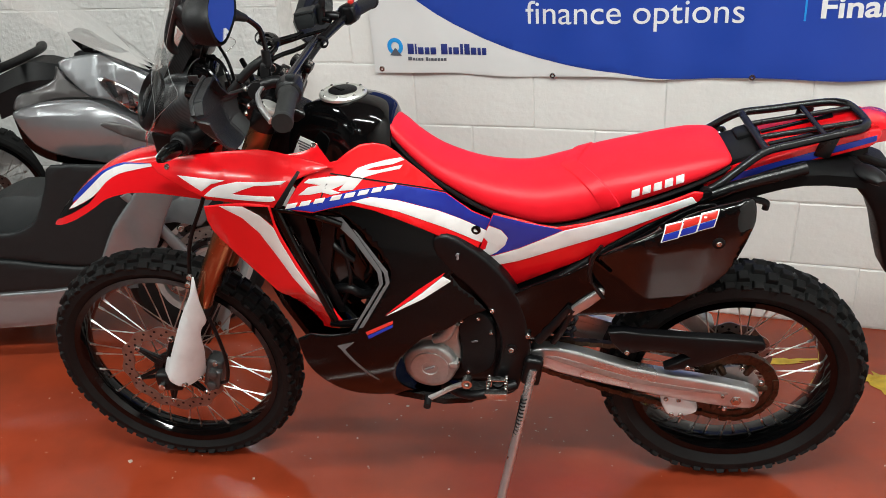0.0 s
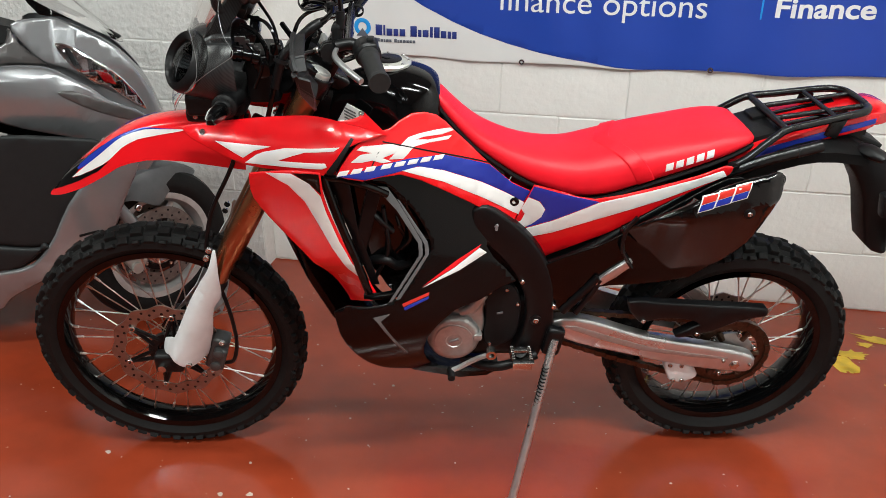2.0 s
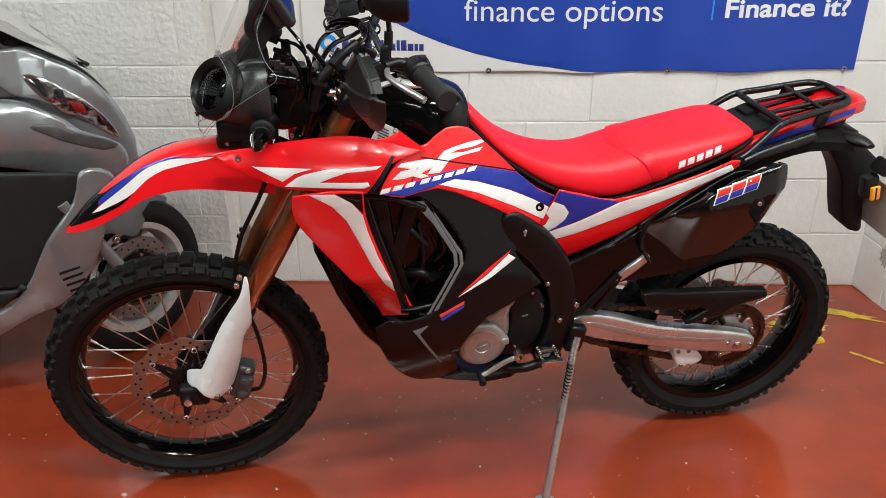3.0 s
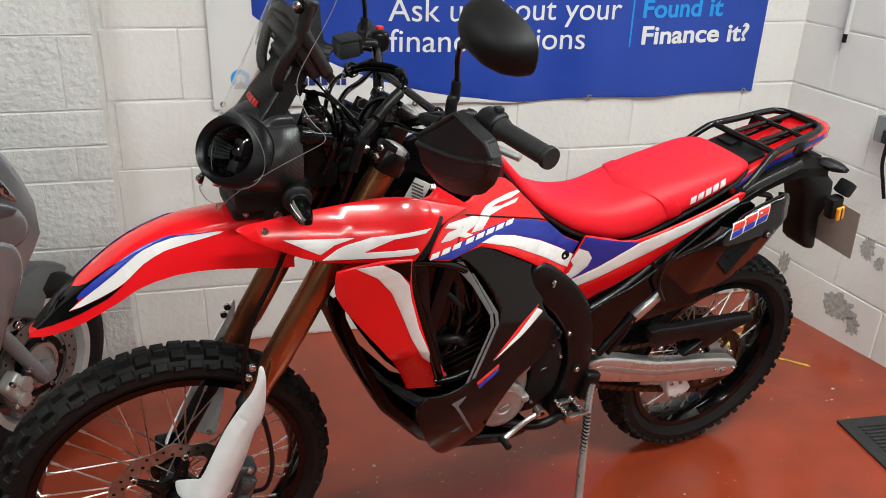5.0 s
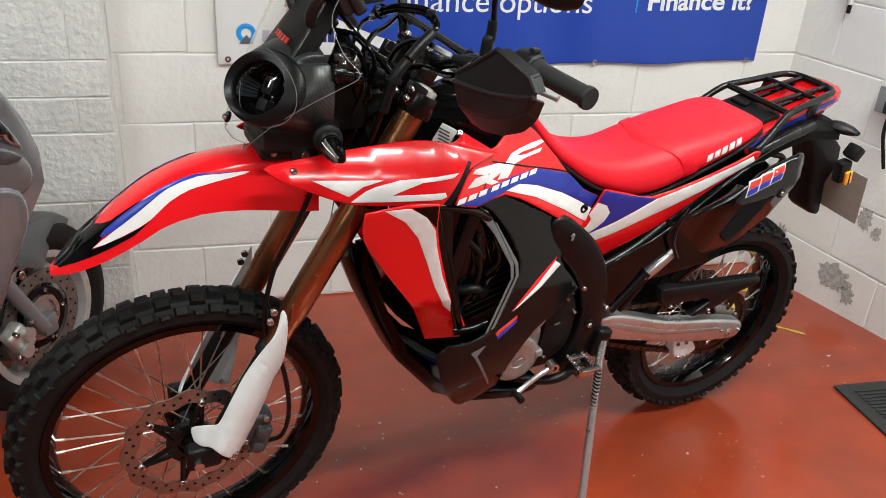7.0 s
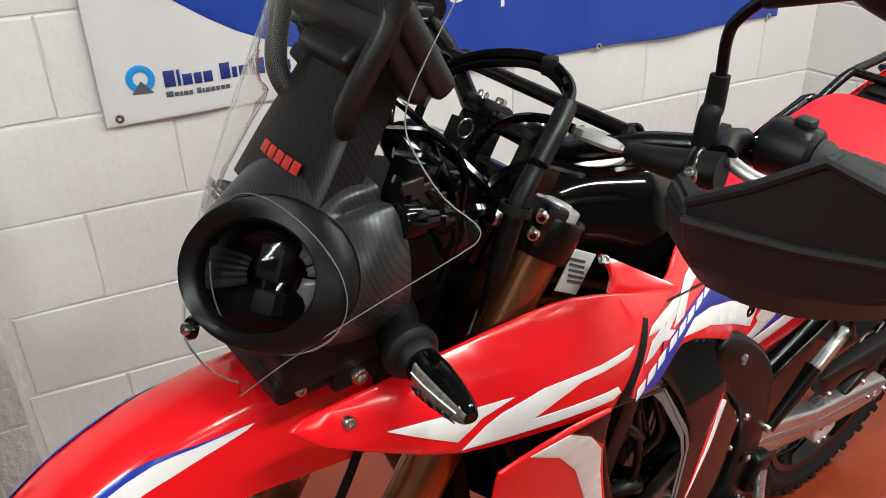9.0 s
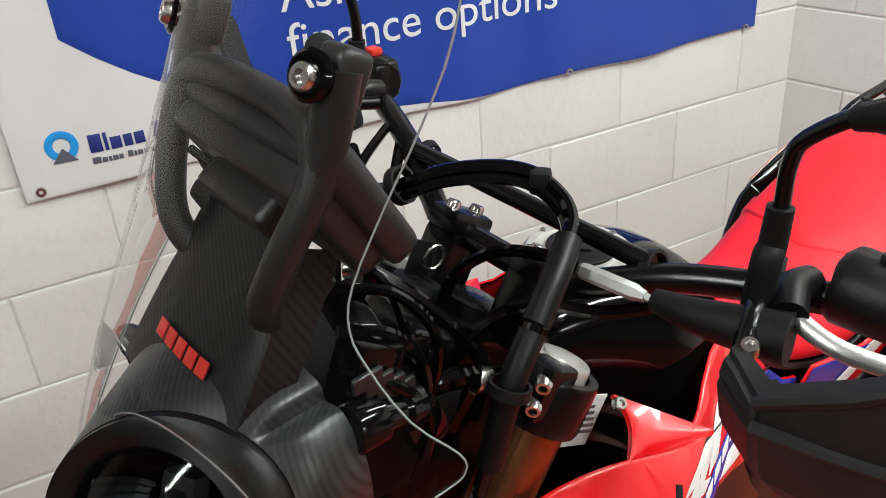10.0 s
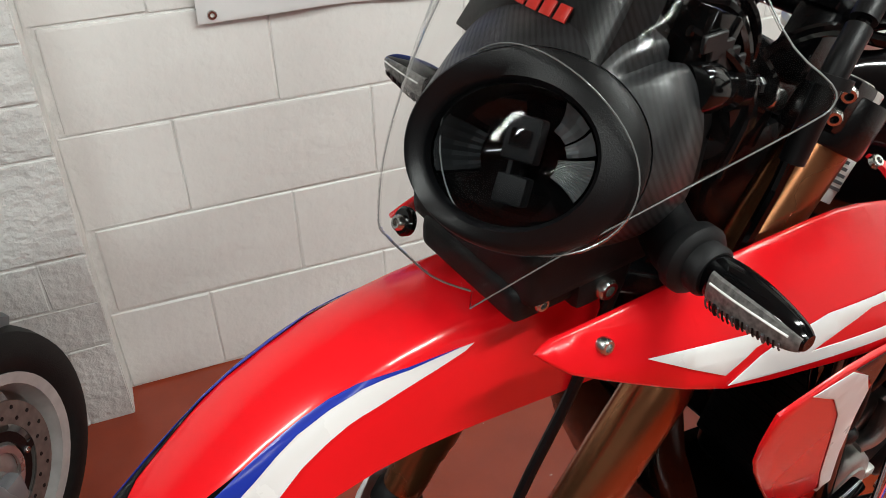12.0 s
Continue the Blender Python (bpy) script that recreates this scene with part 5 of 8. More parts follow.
cnt = int((n1 - n2) % (2 * math.pi) * RR / 0.0159)
for k in range(cnt):
    t = n1 - k * 0.0159 / RR
    pts.append((RAX + V(RR * math.cos(t), -0.059, RR * math.sin(t)), t - math.pi / 2))
for k in range(int(L / 0.0159)):
    t = k * 0.0159 / L
    sag = V(0, 0, -0.012 * math.sin(math.pi * t))
    pts.append((d.lerp(c, t) + sag, math.atan2((c - d).z, (c - d).x)))
for i, (p, ang) in enumerate(pts):
    t = bmesh.new()
    bmesh.ops.create_cube(t, size=1)
    wd = 0.016 if i % 2 else 0.011
    for v in t.verts:
        v.co = V(v.co.x * 0.0185, v.co.y * wd, v.co.z * (0.0135 if abs(v.co.x) < 0.6 else 0.010))
    merge(bm, t, Matrix.Translation(p) @ Matrix.Rotation(-ang, 4, "Y"))
tagged(part("chain", bm, CHAINM, bike, "oily brown drive chain", smooth=0), kind="stuff")
# chain guard, guide
CG = [(0.414, 0.524), (0.500, 0.518), (0.640, 0.508), (0.760, 0.500), (0.768, 0.488), (0.764, 0.476), (0.700, 0.462), (0.640, 0.430), (0.560, 0.410), (0.545, 0.420), (0.600, 0.452), (0.560, 0.468), (0.500, 0.470), (0.450, 0.460)]
cg = part("chain_guard", skin(CG, lambda u, w: V(u, -0.108, w), 0.025, n=2, round_edge=0.005, step=0, out=1), SATINBLACK, bike, "black plastic chain guard")
for q in ((0.46, 0.466), (0.60, 0.425)):
    bolt(cg, V(q[0], -0.109, q[1]), (0, -1, 0), 0.006, 0.004)
GD = [(0.548, 0.312), (0.600, 0.308), (0.640, 0.268), (0.628, 0.250), (0.590, 0.240), (0.565, 0.252)]
gd = part("chain_guide", skin(GD, lambda u, w: V(u, -0.080, w), 0.035, n=2, round_edge=0.005, step=0, out=1), GUARDWHITE, bike, "white plastic chain guide")
for q in ((0.562, 0.300), (0.592, 0.298), (0.600, 0.250), (0.578, 0.250)):
    bolt(gd, V(q[0], -0.081, q[1]), (0, -1, 0), 0.006, 0.004)

# side stand
ss = part("side_stand", bar([(0.243, -0.128, 0.425), (0.232, -0.142, 0.385), (0.141, -0.306, 0.052)], 0.0105, 14, raw=True), ALU, bike, "grey metal side stand")
bm = bmesh.new()
lathe(bm, [(0, -0.004), (0.026, -0.004), (0.030, 0.0), (0.024, 0.006), (0.010, 0.012), (0, 0.012)], axis_to(V(0.139, -0.312, 0.036), (0, -0.087, 1)), 20)
part("foot", bm, CASTALU, ss, "flat oval stand foot")
sp_pts = [V(0.222, -0.158, 0.370).lerp(V(0.190, -0.216, 0.232), k / 120) + V(0.0075 * math.cos(k * 0.9), 0.0075 * math.sin(k * 0.9), 0) for k in range(121)]
part("spring", bar(sp_pts, 0.0020, 6, raw=True), BLACKMETAL, ss)
bolt(ss, V(0.186, -0.222, 0.226), (0, -1, 0.2), 0.008, 0.006)
bm = bmesh.new()
box(bm, (0.045, 0.030, 0.080), Matrix.Translation((0.240, -0.118, 0.415)) @ Matrix.Rotation(radians(10), 4, "Y"), 0.012, 3)
br = part("stand_bracket", bm, SATINBLACK, bike)
bolt(br, V(0.240, -0.135, 0.402), (0, -1, 0), 0.009, 0.005)
# foot pegs
for s in (-1, 1):
    bm = bmesh.new()
    box(bm, (0.052, 0.014, 0.006), Matrix.Translation((0.158, s * 0.200, 0.412)), 0.002)
    box(bm, (0.048, 0.014, 0.006), Matrix.Translation((0.158, s * 0.140, 0.402)), 0.002)
    box(bm, (0.006, 0.062, 0.024), Matrix.Translation((0.137, s * 0.160, 0.392)), 0.002)
    box(bm, (0.006, 0.062, 0.024), Matrix.Translation((0.179, s * 0.160, 0.392)), 0.002)
    box(bm, (0.046, 0.006, 0.022), Matrix.Translation((0.158, s * 0.189, 0.392)), 0.002)
    for k in range(7):
        for uu in (0.137, 0.179):
            box(bm, (0.007, 0.005, 0.008), Matrix.Translation((uu, s * (0.134 + k * 0.009), 0.406)), 0.001, 1)
    part("foot_peg", bm, STEEL, bike, "serrated metal foot peg")
    part("peg_bracket", bar([(0.158, s * 0.14, 0.395), (0.165, s * 0.12, 0.372), (0.18, s * 0.10, 0.36)], 0.014, 10), SATINBLACK, bike)
    bm = bmesh.new()
    tube(bm, [(0.255, s * 0.110, 0.500), (0.300, s * 0.116, 0.560), (0.330, s * 0.122, 0.605)], [0.012, 0.009], 10)
    tube(bm, [(0.290, s * 0.105, 0.490), (0.315, s * 0.115, 0.545), (0.335, s * 0.122, 0.600)], 0.008, 10)
    hg = part("peg_hanger", bm, SATINBLACK, bike, "black passenger peg hanger")
    part("passenger_peg", skin([(0.318, 0.592), (0.392, 0.656), (0.404, 0.650), (0.398, 0.632), (0.340, 0.584)], (lambda u, w: V(u, -0.128, w)) if s < 0 else (lambda u, w: V(u, 0.128, w)), 0.022, n=2, round_edge=0.004, step=0, out=1 if s < 0 else -1), ALU, hg, "folded metal passenger peg")

both("lower_side_panel", [(0.192, 0.630), (0.320, 0.690), (0.393, 0.735), (0.514, 0.815), (0.590, 0.860), (0.640, 0.850), (0.640, 0.760), (0.600, 0.660), (0.546, 0.600), (0.396, 0.578), (0.326, 0.570), (0.267, 0.522), (0.235, 0.500), (0.215, 0.560)], flat(-0.114, 0.0, 0.0, 0.005, 0.40, 0.68, 0.25, 0.15), GLOSSBLACK, "gloss black panel under the rear side panel", thick=0.004, n=2)

# gloss black side boxes below the tail, with a two-colour badge
UPPER_CREASE = [(0.365, 0.738), (0.384, 0.756), (0.477, 0.828), (0.575, 0.863), (0.700, 0.903)]
LOWER_CREASE = [(0.365, 0.728), (0.384, 0.745), (0.438, 0.782), (0.534, 0.798), (0.600, 0.808), (0.700, 0.846)]


def along(line, u):
    for (a, b), (c, d) in zip(line, line[1:]):
        if u <= c:
            return b + (d - b) * (u - a) / (c - a)
    return line[-1][1]


def sidebox_surf(u, w):
    """Three facets that meet in two creases and fade out towards the front."""
    a, b = along(UPPER_CREASE, u), along(LOWER_CREASE, u)
    v = 0.184 - 0.9 * max(0.0, 0.5 - u) ** 1.3 - 0.5 * max(0.0, u - 0.66)
    if w > a:
        v -= 0.010 + 1.1 * (w - a)
    elif w > b:
        v -= 0.010 * (w - b) / (a - b)
    else:
        v -= 0.40 * (b - w)
    return V(u, -max(0.095, v), w)


SBOX = [(0.365, 0.715), (0.372, 0.734), (0.424, 0.782), (0.493, 0.828), (0.559, 0.868), (0.645, 0.897), (0.684, 0.902), (0.696, 0.870), (0.691, 0.812), (0.680, 0.762), (0.660, 0.705), (0.627, 0.655), (0.563, 0.610), (0.456, 0.600), (0.390, 0.655)]


def farbox_surf(u, w):
    p = sidebox_surf(u, w)
    return V(u, 0.036 - p.y, w)


sb = [part("side_box", skin(SBOX, F, 0.03, n=3, round_edge=0.008, step=0.010, out=o), POLISHED, bike, "gloss black moulded side cover", smooth=80) for F, o in ((sidebox_surf, 1), (farbox_surf, -1))]
for ob, s in zip(sb, (-1, 1)):
    F = sidebox_surf if s < 0 else farbox_surf
    o_ = 1 if s < 0 else -1
    for i in range(3):
        a, b = 0.515 + i * 0.034, 0.829 + i * 0.0125
        part("badge_shape", skin([(a, b), (a + 0.030, b + 0.011), (a + 0.034, b + 0.026), (a + 0.004, b + 0.016)], F, 0.0006, 0.0020, n=1, out=o_, round_edge=0.0004, step=0.01), REDLETTER, ob, "red badge shape")
        part("badge_shape", skin([(a - 0.004, b - 0.016), (a + 0.026, b - 0.006), (a + 0.030, b + 0.010), (a, b - 0.001)], F, 0.0006, 0.0020, n=1, out=o_, round_edge=0.0004, step=0.01), BLUE, ob, "blue badge shape")
        part("badge_rim", skin([(a - 0.0065, b - 0.0185), (a + 0.028, b - 0.0075), (a + 0.0365, b + 0.0285), (a + 0.002, b + 0.018)], F, 0.0006, 0.0012, n=1, out=o_, round_edge=0.0004, step=0.01), WHITE, ob, "white badge outline")
    q = F(0.622, 0.811)
    bolt(ob, q, (0, s, 0), 0.013, 0.004, SATINBLACK), bolt(ob, V(q.x, q.y + s * 0.003, q.z), (0, s, 0), 0.006, 0.004)
    part("heat_tube", bar([(0.395, s * 0.135, 0.775), (0.375, s * 0.135, 0.740), (0.372, s * 0.135, 0.690), (0.400, s * 0.135, 0.640)], 0.005, 8), BLACKMETAL, ob)

# tail: side panels with stripes, deck, lamp
FITTED[0] = SADDLE
TAILP = [(0.600, 0.874), (0.640, 0.896), (0.700, 0.918), (0.800, 0.942), (0.900, 0.962), (0.950, 0.970), (0.952, 0.946), (0.930, 0.930), (0.851, 0.916), (0.729, 0.880), (0.623, 0.846)]
tail_surf = flat(-0.135, 0.080, 0.0, 0.004, 0.78, 0.92, 0.2, 0.06)
both("tail_panel", TAILP, tail_surf, RED, "red tail panel with blue and white stripes", thick=0.004, n=2, decals=[
    ("decal", [(0.616, 0.872), (0.660, 0.896), (0.720, 0.912), (0.830, 0.936), (0.945, 0.957), (0.945, 0.944), (0.840, 0.922), (0.730, 0.891), (0.660, 0.866), (0.630, 0.853)], BLUE, "blue stripe"),
    ("decal", [(0.628, 0.856), (0.680, 0.876), (0.800, 0.912), (0.760, 0.896), (0.700, 0.874), (0.640, 0.852)], WHITE, "white stripe")])
deck = dense([(0.640, 0.892, 0.078), (0.700, 0.912, 0.080), (0.800, 0.934, 0.072), (0.900, 0.954, 0.064), (0.950, 0.964, 0.058)], 3)
bm = bmesh.new()
rings = [[bm.verts.new((u, hw * k, w + dz)) for k, dz in ((-1, 0.002), (-0.85, 0.008), (-0.4, 0.010), (0, 0.010), (0.4, 0.010), (0.85, 0.008), (1, 0.002))] for u, w, hw in deck]
for a, b in zip(rings, rings[1:]):
    for k in range(6):
        bm.faces.new((a[k], a[k + 1], b[k + 1], b[k]))
bmesh.ops.solidify(bm, geom=bm.faces[:], thickness=0.004)
bmesh.ops.recalc_face_normals(bm, faces=bm.faces)
deck_ = part("tail_deck", bm, RED, bike, "red tail deck")
# black seat lock tray at the front of the deck, dark slots further back
bm = bmesh.new()
box(bm, (0.110, 0.132, 0.022), Matrix.Translation((0.680, 0, 0.914)) @ Matrix.Rotation(radians(-16), 4, "Y"), 0.009, 2)
box(bm, (0.050, 0.050, 0.026), Matrix.Translation((0.712, 0.030, 0.930)) @ Matrix.Rotation(radians(-16), 4, "Y"), 0.008, 2)
part("deck_cover", bm, SATINBLACK, bike, "black cover between seat and tail deck")
for vv in (-0.030, 0.030):
    bm = bmesh.new()
    box(bm, (0.150, 0.012, 0.006), Matrix.Translation((0.815, vv, 0.948)) @ Matrix.Rotation(radians(-11.5), 4, "Y"), 0.002, 2)
    part("deck_slot", bm, GLOSSBLACK, deck_, "dark slot in the deck")
lampst = dense([(0.944, 0.972, 0.058, 0.930), (0.965, 0.976, 0.054, 0.930), (0.988, 0.972, 0.044, 0.934), (1.002, 0.962, 0.026, 0.944)], 3)
bm = loft(lampst, lambda st: [V(st[0], st[2] * a, st[3] + (st[1] - st[3]) * b) for a, b in ((-1, 0.2), (-0.98, 0.8), (-0.7, 1), (0, 1.05), (0.7, 1), (0.98, 0.8), (1, 0.2), (0.6, 0), (-0.6, 0))], closed=True)
part("tail_lamp", bm, LENSRED, bike, "red tail lamp lens")
under = dense([(0.62, 0.848, 0.058, 0.79), (0.74, 0.886, 0.060, 0.84), (0.86, 0.918, 0.054, 0.875), (0.94, 0.934, 0.046, 0.900)], 2)
bm = loft(under, lambda st: [V(st[0], st[2] * a, st[3] + (st[1] - st[3]) * b) for a, b in ((-1, 0.3), (-1, 1), (1, 1), (1, 0.3), (0.6, 0), (-0.6, 0))], closed=True)
part("tail_underside", bm, MATTEBLACK, bike)

# luggage rack
rail = [(0.594, -0.116, 0.876), (0.625, -0.114, 0.892), (0.690, -0.101, 0.938), (0.722, -0.094, 0.952), (0.780, -0.086, 0.960), (0.880, -0.074, 0.974), (0.914, -0.062, 0.977), (0.928, -0.035, 0.978)]
rack = part("luggage_rack", bar(rail + [(a, -b, c) for a, b, c in rail[::-1]], 0.0085, 12), BLACKMETAL, bike, "black tubular steel luggage rack")
for pts, r in (([(0.716, -0.096, 0.951), (0.716, 0.096, 0.951)], 0.008), ([(0.716, -0.034, 0.951), (0.924, -0.034, 0.976)], 0.006), ([(0.716, 0.034, 0.951), (0.924, 0.034, 0.976)], 0.006), ([(0.836, -0.080, 0.968), (0.836, 0.080, 0.968)], 0.006)):
    part("rack_bar", bar(pts, r, 10), BLACKMETAL, rack)
for s in (-1, 1):
    bm = bmesh.new()
    box(bm, (0.034, 0.006, 0.050), Matrix.Translation((0.842, s * 0.074, 0.944)) @ Matrix.Rotation(radians(18), 4, "Y"), 0.003, 2)
    part("rack_stay", bm, BLACKMETAL, rack)
    bm = bmesh.new()
    lathe(bm, [(0, 0), (0.012, 0), (0.012, 0.014), (0.007, 0.015), (0.007, 0.018), (0, 0.018)], axis_to(V(0.596, s * 0.114, 0.876), (0, s, 0)), 14)
    part("rack_mount", bm, SATINBLACK, rack)
    part("luggage_hook", bar([(0.655, s * 0.085, 0.858), (0.690, s * 0.104, 0.850), (0.722, s * 0.112, 0.842), (0.724, s * 0.112, 0.826)], 0.0075, 8), SATINBLACK, bike)

FITTED[0] = Matrix()
# number plate hanger with indicators
HANG = [(0.850, 0.905), (0.930, 0.905), (1.000, 0.852), (1.090, 0.790), (1.096, 0.715), (1.080, 0.680), (1.104, 0.582), (1.090, 0.570), (1.040, 0.600), (1.000, 0.725), (0.965, 0.790), (0.905, 0.852), (0.860, 0.878)]
hang = part("plate_hanger", skin(HANG, lambda u, w: V(u, 0.026, w), 0.075, n=2, round_edge=0.010, step=0, out=1), MATTEBLACK, bike, "matte black number plate hanger")
bm = bmesh.new()
box(bm, (0.090, 0.070, 0.016), Matrix.Translation((0.950, 0.052, 0.892)) @ Matrix.Rotation(radians(22), 4, "Y"), 0.006, 3)
part("hanger_hood", bm, MATTEBLACK, hang)
bm = bmesh.new()
box(bm, (0.003, 0.200, 0.150), Matrix.Translation((1.100, 0.016, 0.672)) @ Matrix.Rotation(radians(-10), 4, "Y"), 0.001, 1)
part("number_plate", bm, material("plate_back", (0.34, 0.31, 0.27), 0.4, vary=0.08), hang, "pale number plate seen from its back")
for s in (-1, 1):
    bm = bmesh.new()
    tube(bm, [(0.905, 0.05 + s * 0.05, 0.900), (0.915, 0.05 + s * 0.085, 0.902)], [0.012, 0.009], 10)
    t = dense([(0.0, 0.009), (0.015, 0.014), (0.045, 0.013), (0.068, 0.006)], 3)
    rgs = [[bm.verts.new(V(0.914 + 0.35 * x, 0.05 + s * (0.085 + x), 0.902 - 0.05 * x) + V(b * 1.7 * math.cos(q), 0, b * math.sin(q))) for q in (2 * math.pi * k / 12 for k in range(12))] for x, b in t]
    for a, b in zip(rgs, rgs[1:]):
        for k in range(12):
            bm.faces.new((a[k], a[(k + 1) % 12], b[(k + 1) % 12], b[k]))
    bm.faces.new(rgs[-1]), bm.faces.new(rgs[0][::-1])
    bmesh.ops.recalc_face_normals(bm, faces=bm.faces)
    part("rear_indicator", bm, SATINBLACK, bike, "black-bodied indicator with smoked lens")
    vb = 0.016 + s * 0.078
    bm = bmesh.new()
    box(bm, (0.040, 0.030, 0.062), Matrix.Translation((1.012, vb - s * 0.012, 0.762)) @ Matrix.Rotation(radians(-12), 4, "Y"), 0.008, 2)
    box(bm, (0.034, 0.040, 0.040), Matrix.Translation((1.032, vb - s * 0.012, 0.815)) @ Matrix.Rotation(radians(30), 4, "Y"), 0.008, 2)
    rb = part("reflector_bracket", bm, MATTEBLACK, bike, "black bracket with a side reflector")
    bm = bmesh.new()
    box(bm, (0.026, 0.010, 0.040), Matrix.Translation((1.022, vb + s * 0.006, 0.748)) @ Matrix.Rotation(radians(-12), 4, "Y"), 0.005, 3)
    part("reflector", bm, AMBER, rb, "amber side reflector")
    bm = bmesh.new()
    box(bm, (0.004, 0.012, 0.038), Matrix.Translation((1.022, vb + s * 0.0065, 0.748)) @ Matrix.Rotation(radians(-12), 4, "Y"), 0.001, 1)
    part("reflector_rib", bm, MATTEBLACK, rb)

# ---- headlight, screen, bars and controls: set on the steering head ----
FITTED[0] = Matrix.Translation((0.0320, 0.0000, -0.0245)) @ Matrix.Rotation(radians(0.51), 4, "Z") @ Matrix.Rotation(radians(-0.72), 4, "Y") @ Matrix.Rotation(radians(-0.96), 4, "X")
FTOP = V(-0.312, 0, 1.112)


def oval(c, yaw, pitch, rot, a, b):
    """A tilted ellipse: returns p(angle, k, lift), angle 0 at the near side, lift along its normal."""
    n = V(-math.cos(yaw) * math.cos(pitch), -math.sin(yaw) * math.cos(pitch), math.sin(pitch))
    h = V(0, 0, 1).cross(n).normalized()
    v = n.cross(h)

    def p(t, k=1.0, lift=0.0):
        x, y = a * k * math.cos(t), b * k * math.sin(t)
        x, y = x * math.cos(rot) - y * math.sin(rot), x * math.sin(rot) + y * math.cos(rot)
        return V(*c) + h * x + v * y + n * lift
    return p


def around(bm, rings, seg):
    rr = [[bm.verts.new(f(2 * math.pi * k / seg)) for k in range(seg)] for f in rings]
    for a, b in zip(rr, rr[1:]):
        for k in range(seg):
            bm.faces.new((a[k], a[(k + 1) % seg], b[(k + 1) % seg], b[k]))
    bmesh.ops.recalc_face_normals(bm, faces=bm.faces)
    return bm


LP = oval((-0.604, -0.053, 1.124), radians(28), radians(31), 0.15, 0.0575, 0.0462)
RP = oval((-0.596, -0.0595, 1.126), radians(40), radians(29), 0.06, 0.0775, 0.0650)
HEADLENS = glass("headlight_lens", (0.80, 0.82, 0.84), 0.03, 0.45, 0.0)
headlight = part("headlight", around(bmesh.new(), [
    lambda t: RP(t, 1.0, -0.024), lambda t: RP(t, 1.0, -0.004), lambda t: RP(t, 0.985, 0.0),
    lambda t: RP(t, 0.95, 0.002).lerp(LP(t, 1.25, 0.002), 0.3), lambda t: RP(t, 0.9).lerp(LP(t, 1.15, 0.004), 0.6),
    lambda t: LP(t, 1.05, 0.002), lambda t: LP(t, 1.0, -0.001), lambda t: LP(t, 0.985, -0.006), lambda t: LP(t, 0.98, -0.03)], 72),
    SATINBLACK, bike, "oval headlight in a broad satin black surround")
part("bowl", around(bmesh.new(), [lambda t: LP(t, 0.985, -0.012), lambda t: LP(t, 0.92, -0.040), lambda t: LP(t, 0.6, -0.052), lambda t: LP(t, 0.01, -0.055)], 40), GLOSSBLACK, headlight)


def reflector(t0, t1, k0, k1, teeth, mat, label):
    """A ribbed mirror segment inside the lamp."""
    bm = bmesh.new()
    n = teeth * 2
    rows_ = []
    for i in range(n + 1):
        t = t0 + (t1 - t0) * i / n
        z = 0.0022 if i % 2 else 0.0
        rows_.append([bm.verts.new(LP(t, k0 + (k1 - k0) * q, -0.040 + 0.030 * q * q + z * (1 - 0.4 * q))) for q in (0, 0.35, 0.7, 1.0)])
    for a, b in zip(rows_, rows_[1:]):
        for k in range(3):
            bm.faces.new((a[k], a[k + 1], b[k + 1], b[k]))
    bmesh.ops.recalc_face_normals(bm, faces=bm.faces)
    part("reflector", bm, mat, headlight, label, smooth=5)


reflector(-0.62, 0.05, 0.40, 0.94, 13, REFLECT, "ribbed bright reflector")
reflector(0.12, 0.45, 0.50, 0.95, 2, REFLECT, "bright reflector facet")
reflector(0.50, 0.95, 0.52, 0.95, 2, REFLECT, "bright reflector facet")
reflector(2.6, 3.5, 0.55, 0.93, 5, GREYPLASTIC, "dark reflector facet")
bm = bmesh.new()
lm = Matrix.Translation(LP(0, 0.0, -0.026)) @ Matrix.Rotation(radians(28), 4, "Z") @ Matrix.Rotation(radians(31), 4, "Y")
box(bm, (0.020, 0.004, 0.052), lm @ Matrix.Translation((0.008, 0.004, 0)), 0.002)
box(bm, (0.018, 0.024, 0.030), lm @ Matrix.Translation((0.004, 0, 0.012)), 0.003)
box(bm, (0.018, 0.022, 0.020), lm @ Matrix.Translation((0.006, 0, -0.022)), 0.003)
part("led_block", bm, MATTEBLACK, headlight)
bm = bmesh.new()
box(bm, (0.004, 0.014, 0.012), lm @ Matrix.Translation((-0.006, 0, 0.012)), 0.001)
part("led_chip", bm, SMOKE, headlight)
lens = part("lens", around(bmesh.new(), [lambda t: LP(t, 0.99, -0.002), lambda t: LP(t, 0.75, 0.004), lambda t: LP(t, 0.5, 0.007), lambda t: LP(t, 0.25, 0.0085), lambda t: LP(t, 0.01, 0.009)], 48), HEADLENS, headlight, "clear headlight lens")

# carbon-look cowl: from the headlight rim backwards
def cowl_back(t):
    c, s_ = math.cos(t), math.sin(t)
    return V(-0.500 + 0.014 * abs(c), -0.108 * math.copysign(abs(c) ** 0.75, c), 1.108 + 0.082 * math.copysign(abs(s_) ** 0.75, s_))


def cowl_ring(f):
    def q(t):
        bul = 0.006 * math.sin(math.pi * min(1, f * 1.05))
        crease = 0.011 * math.exp(-((t - 0.85) / 0.07) ** 2) * min(1.0, f * 3) if t < math.pi else 0
        p = RP(t, 1.012, -0.006).lerp(cowl_back(t), f)
        return p + V(0, -(bul - crease) * math.cos(t), (bul - crease) * math.sin(t))
    return q


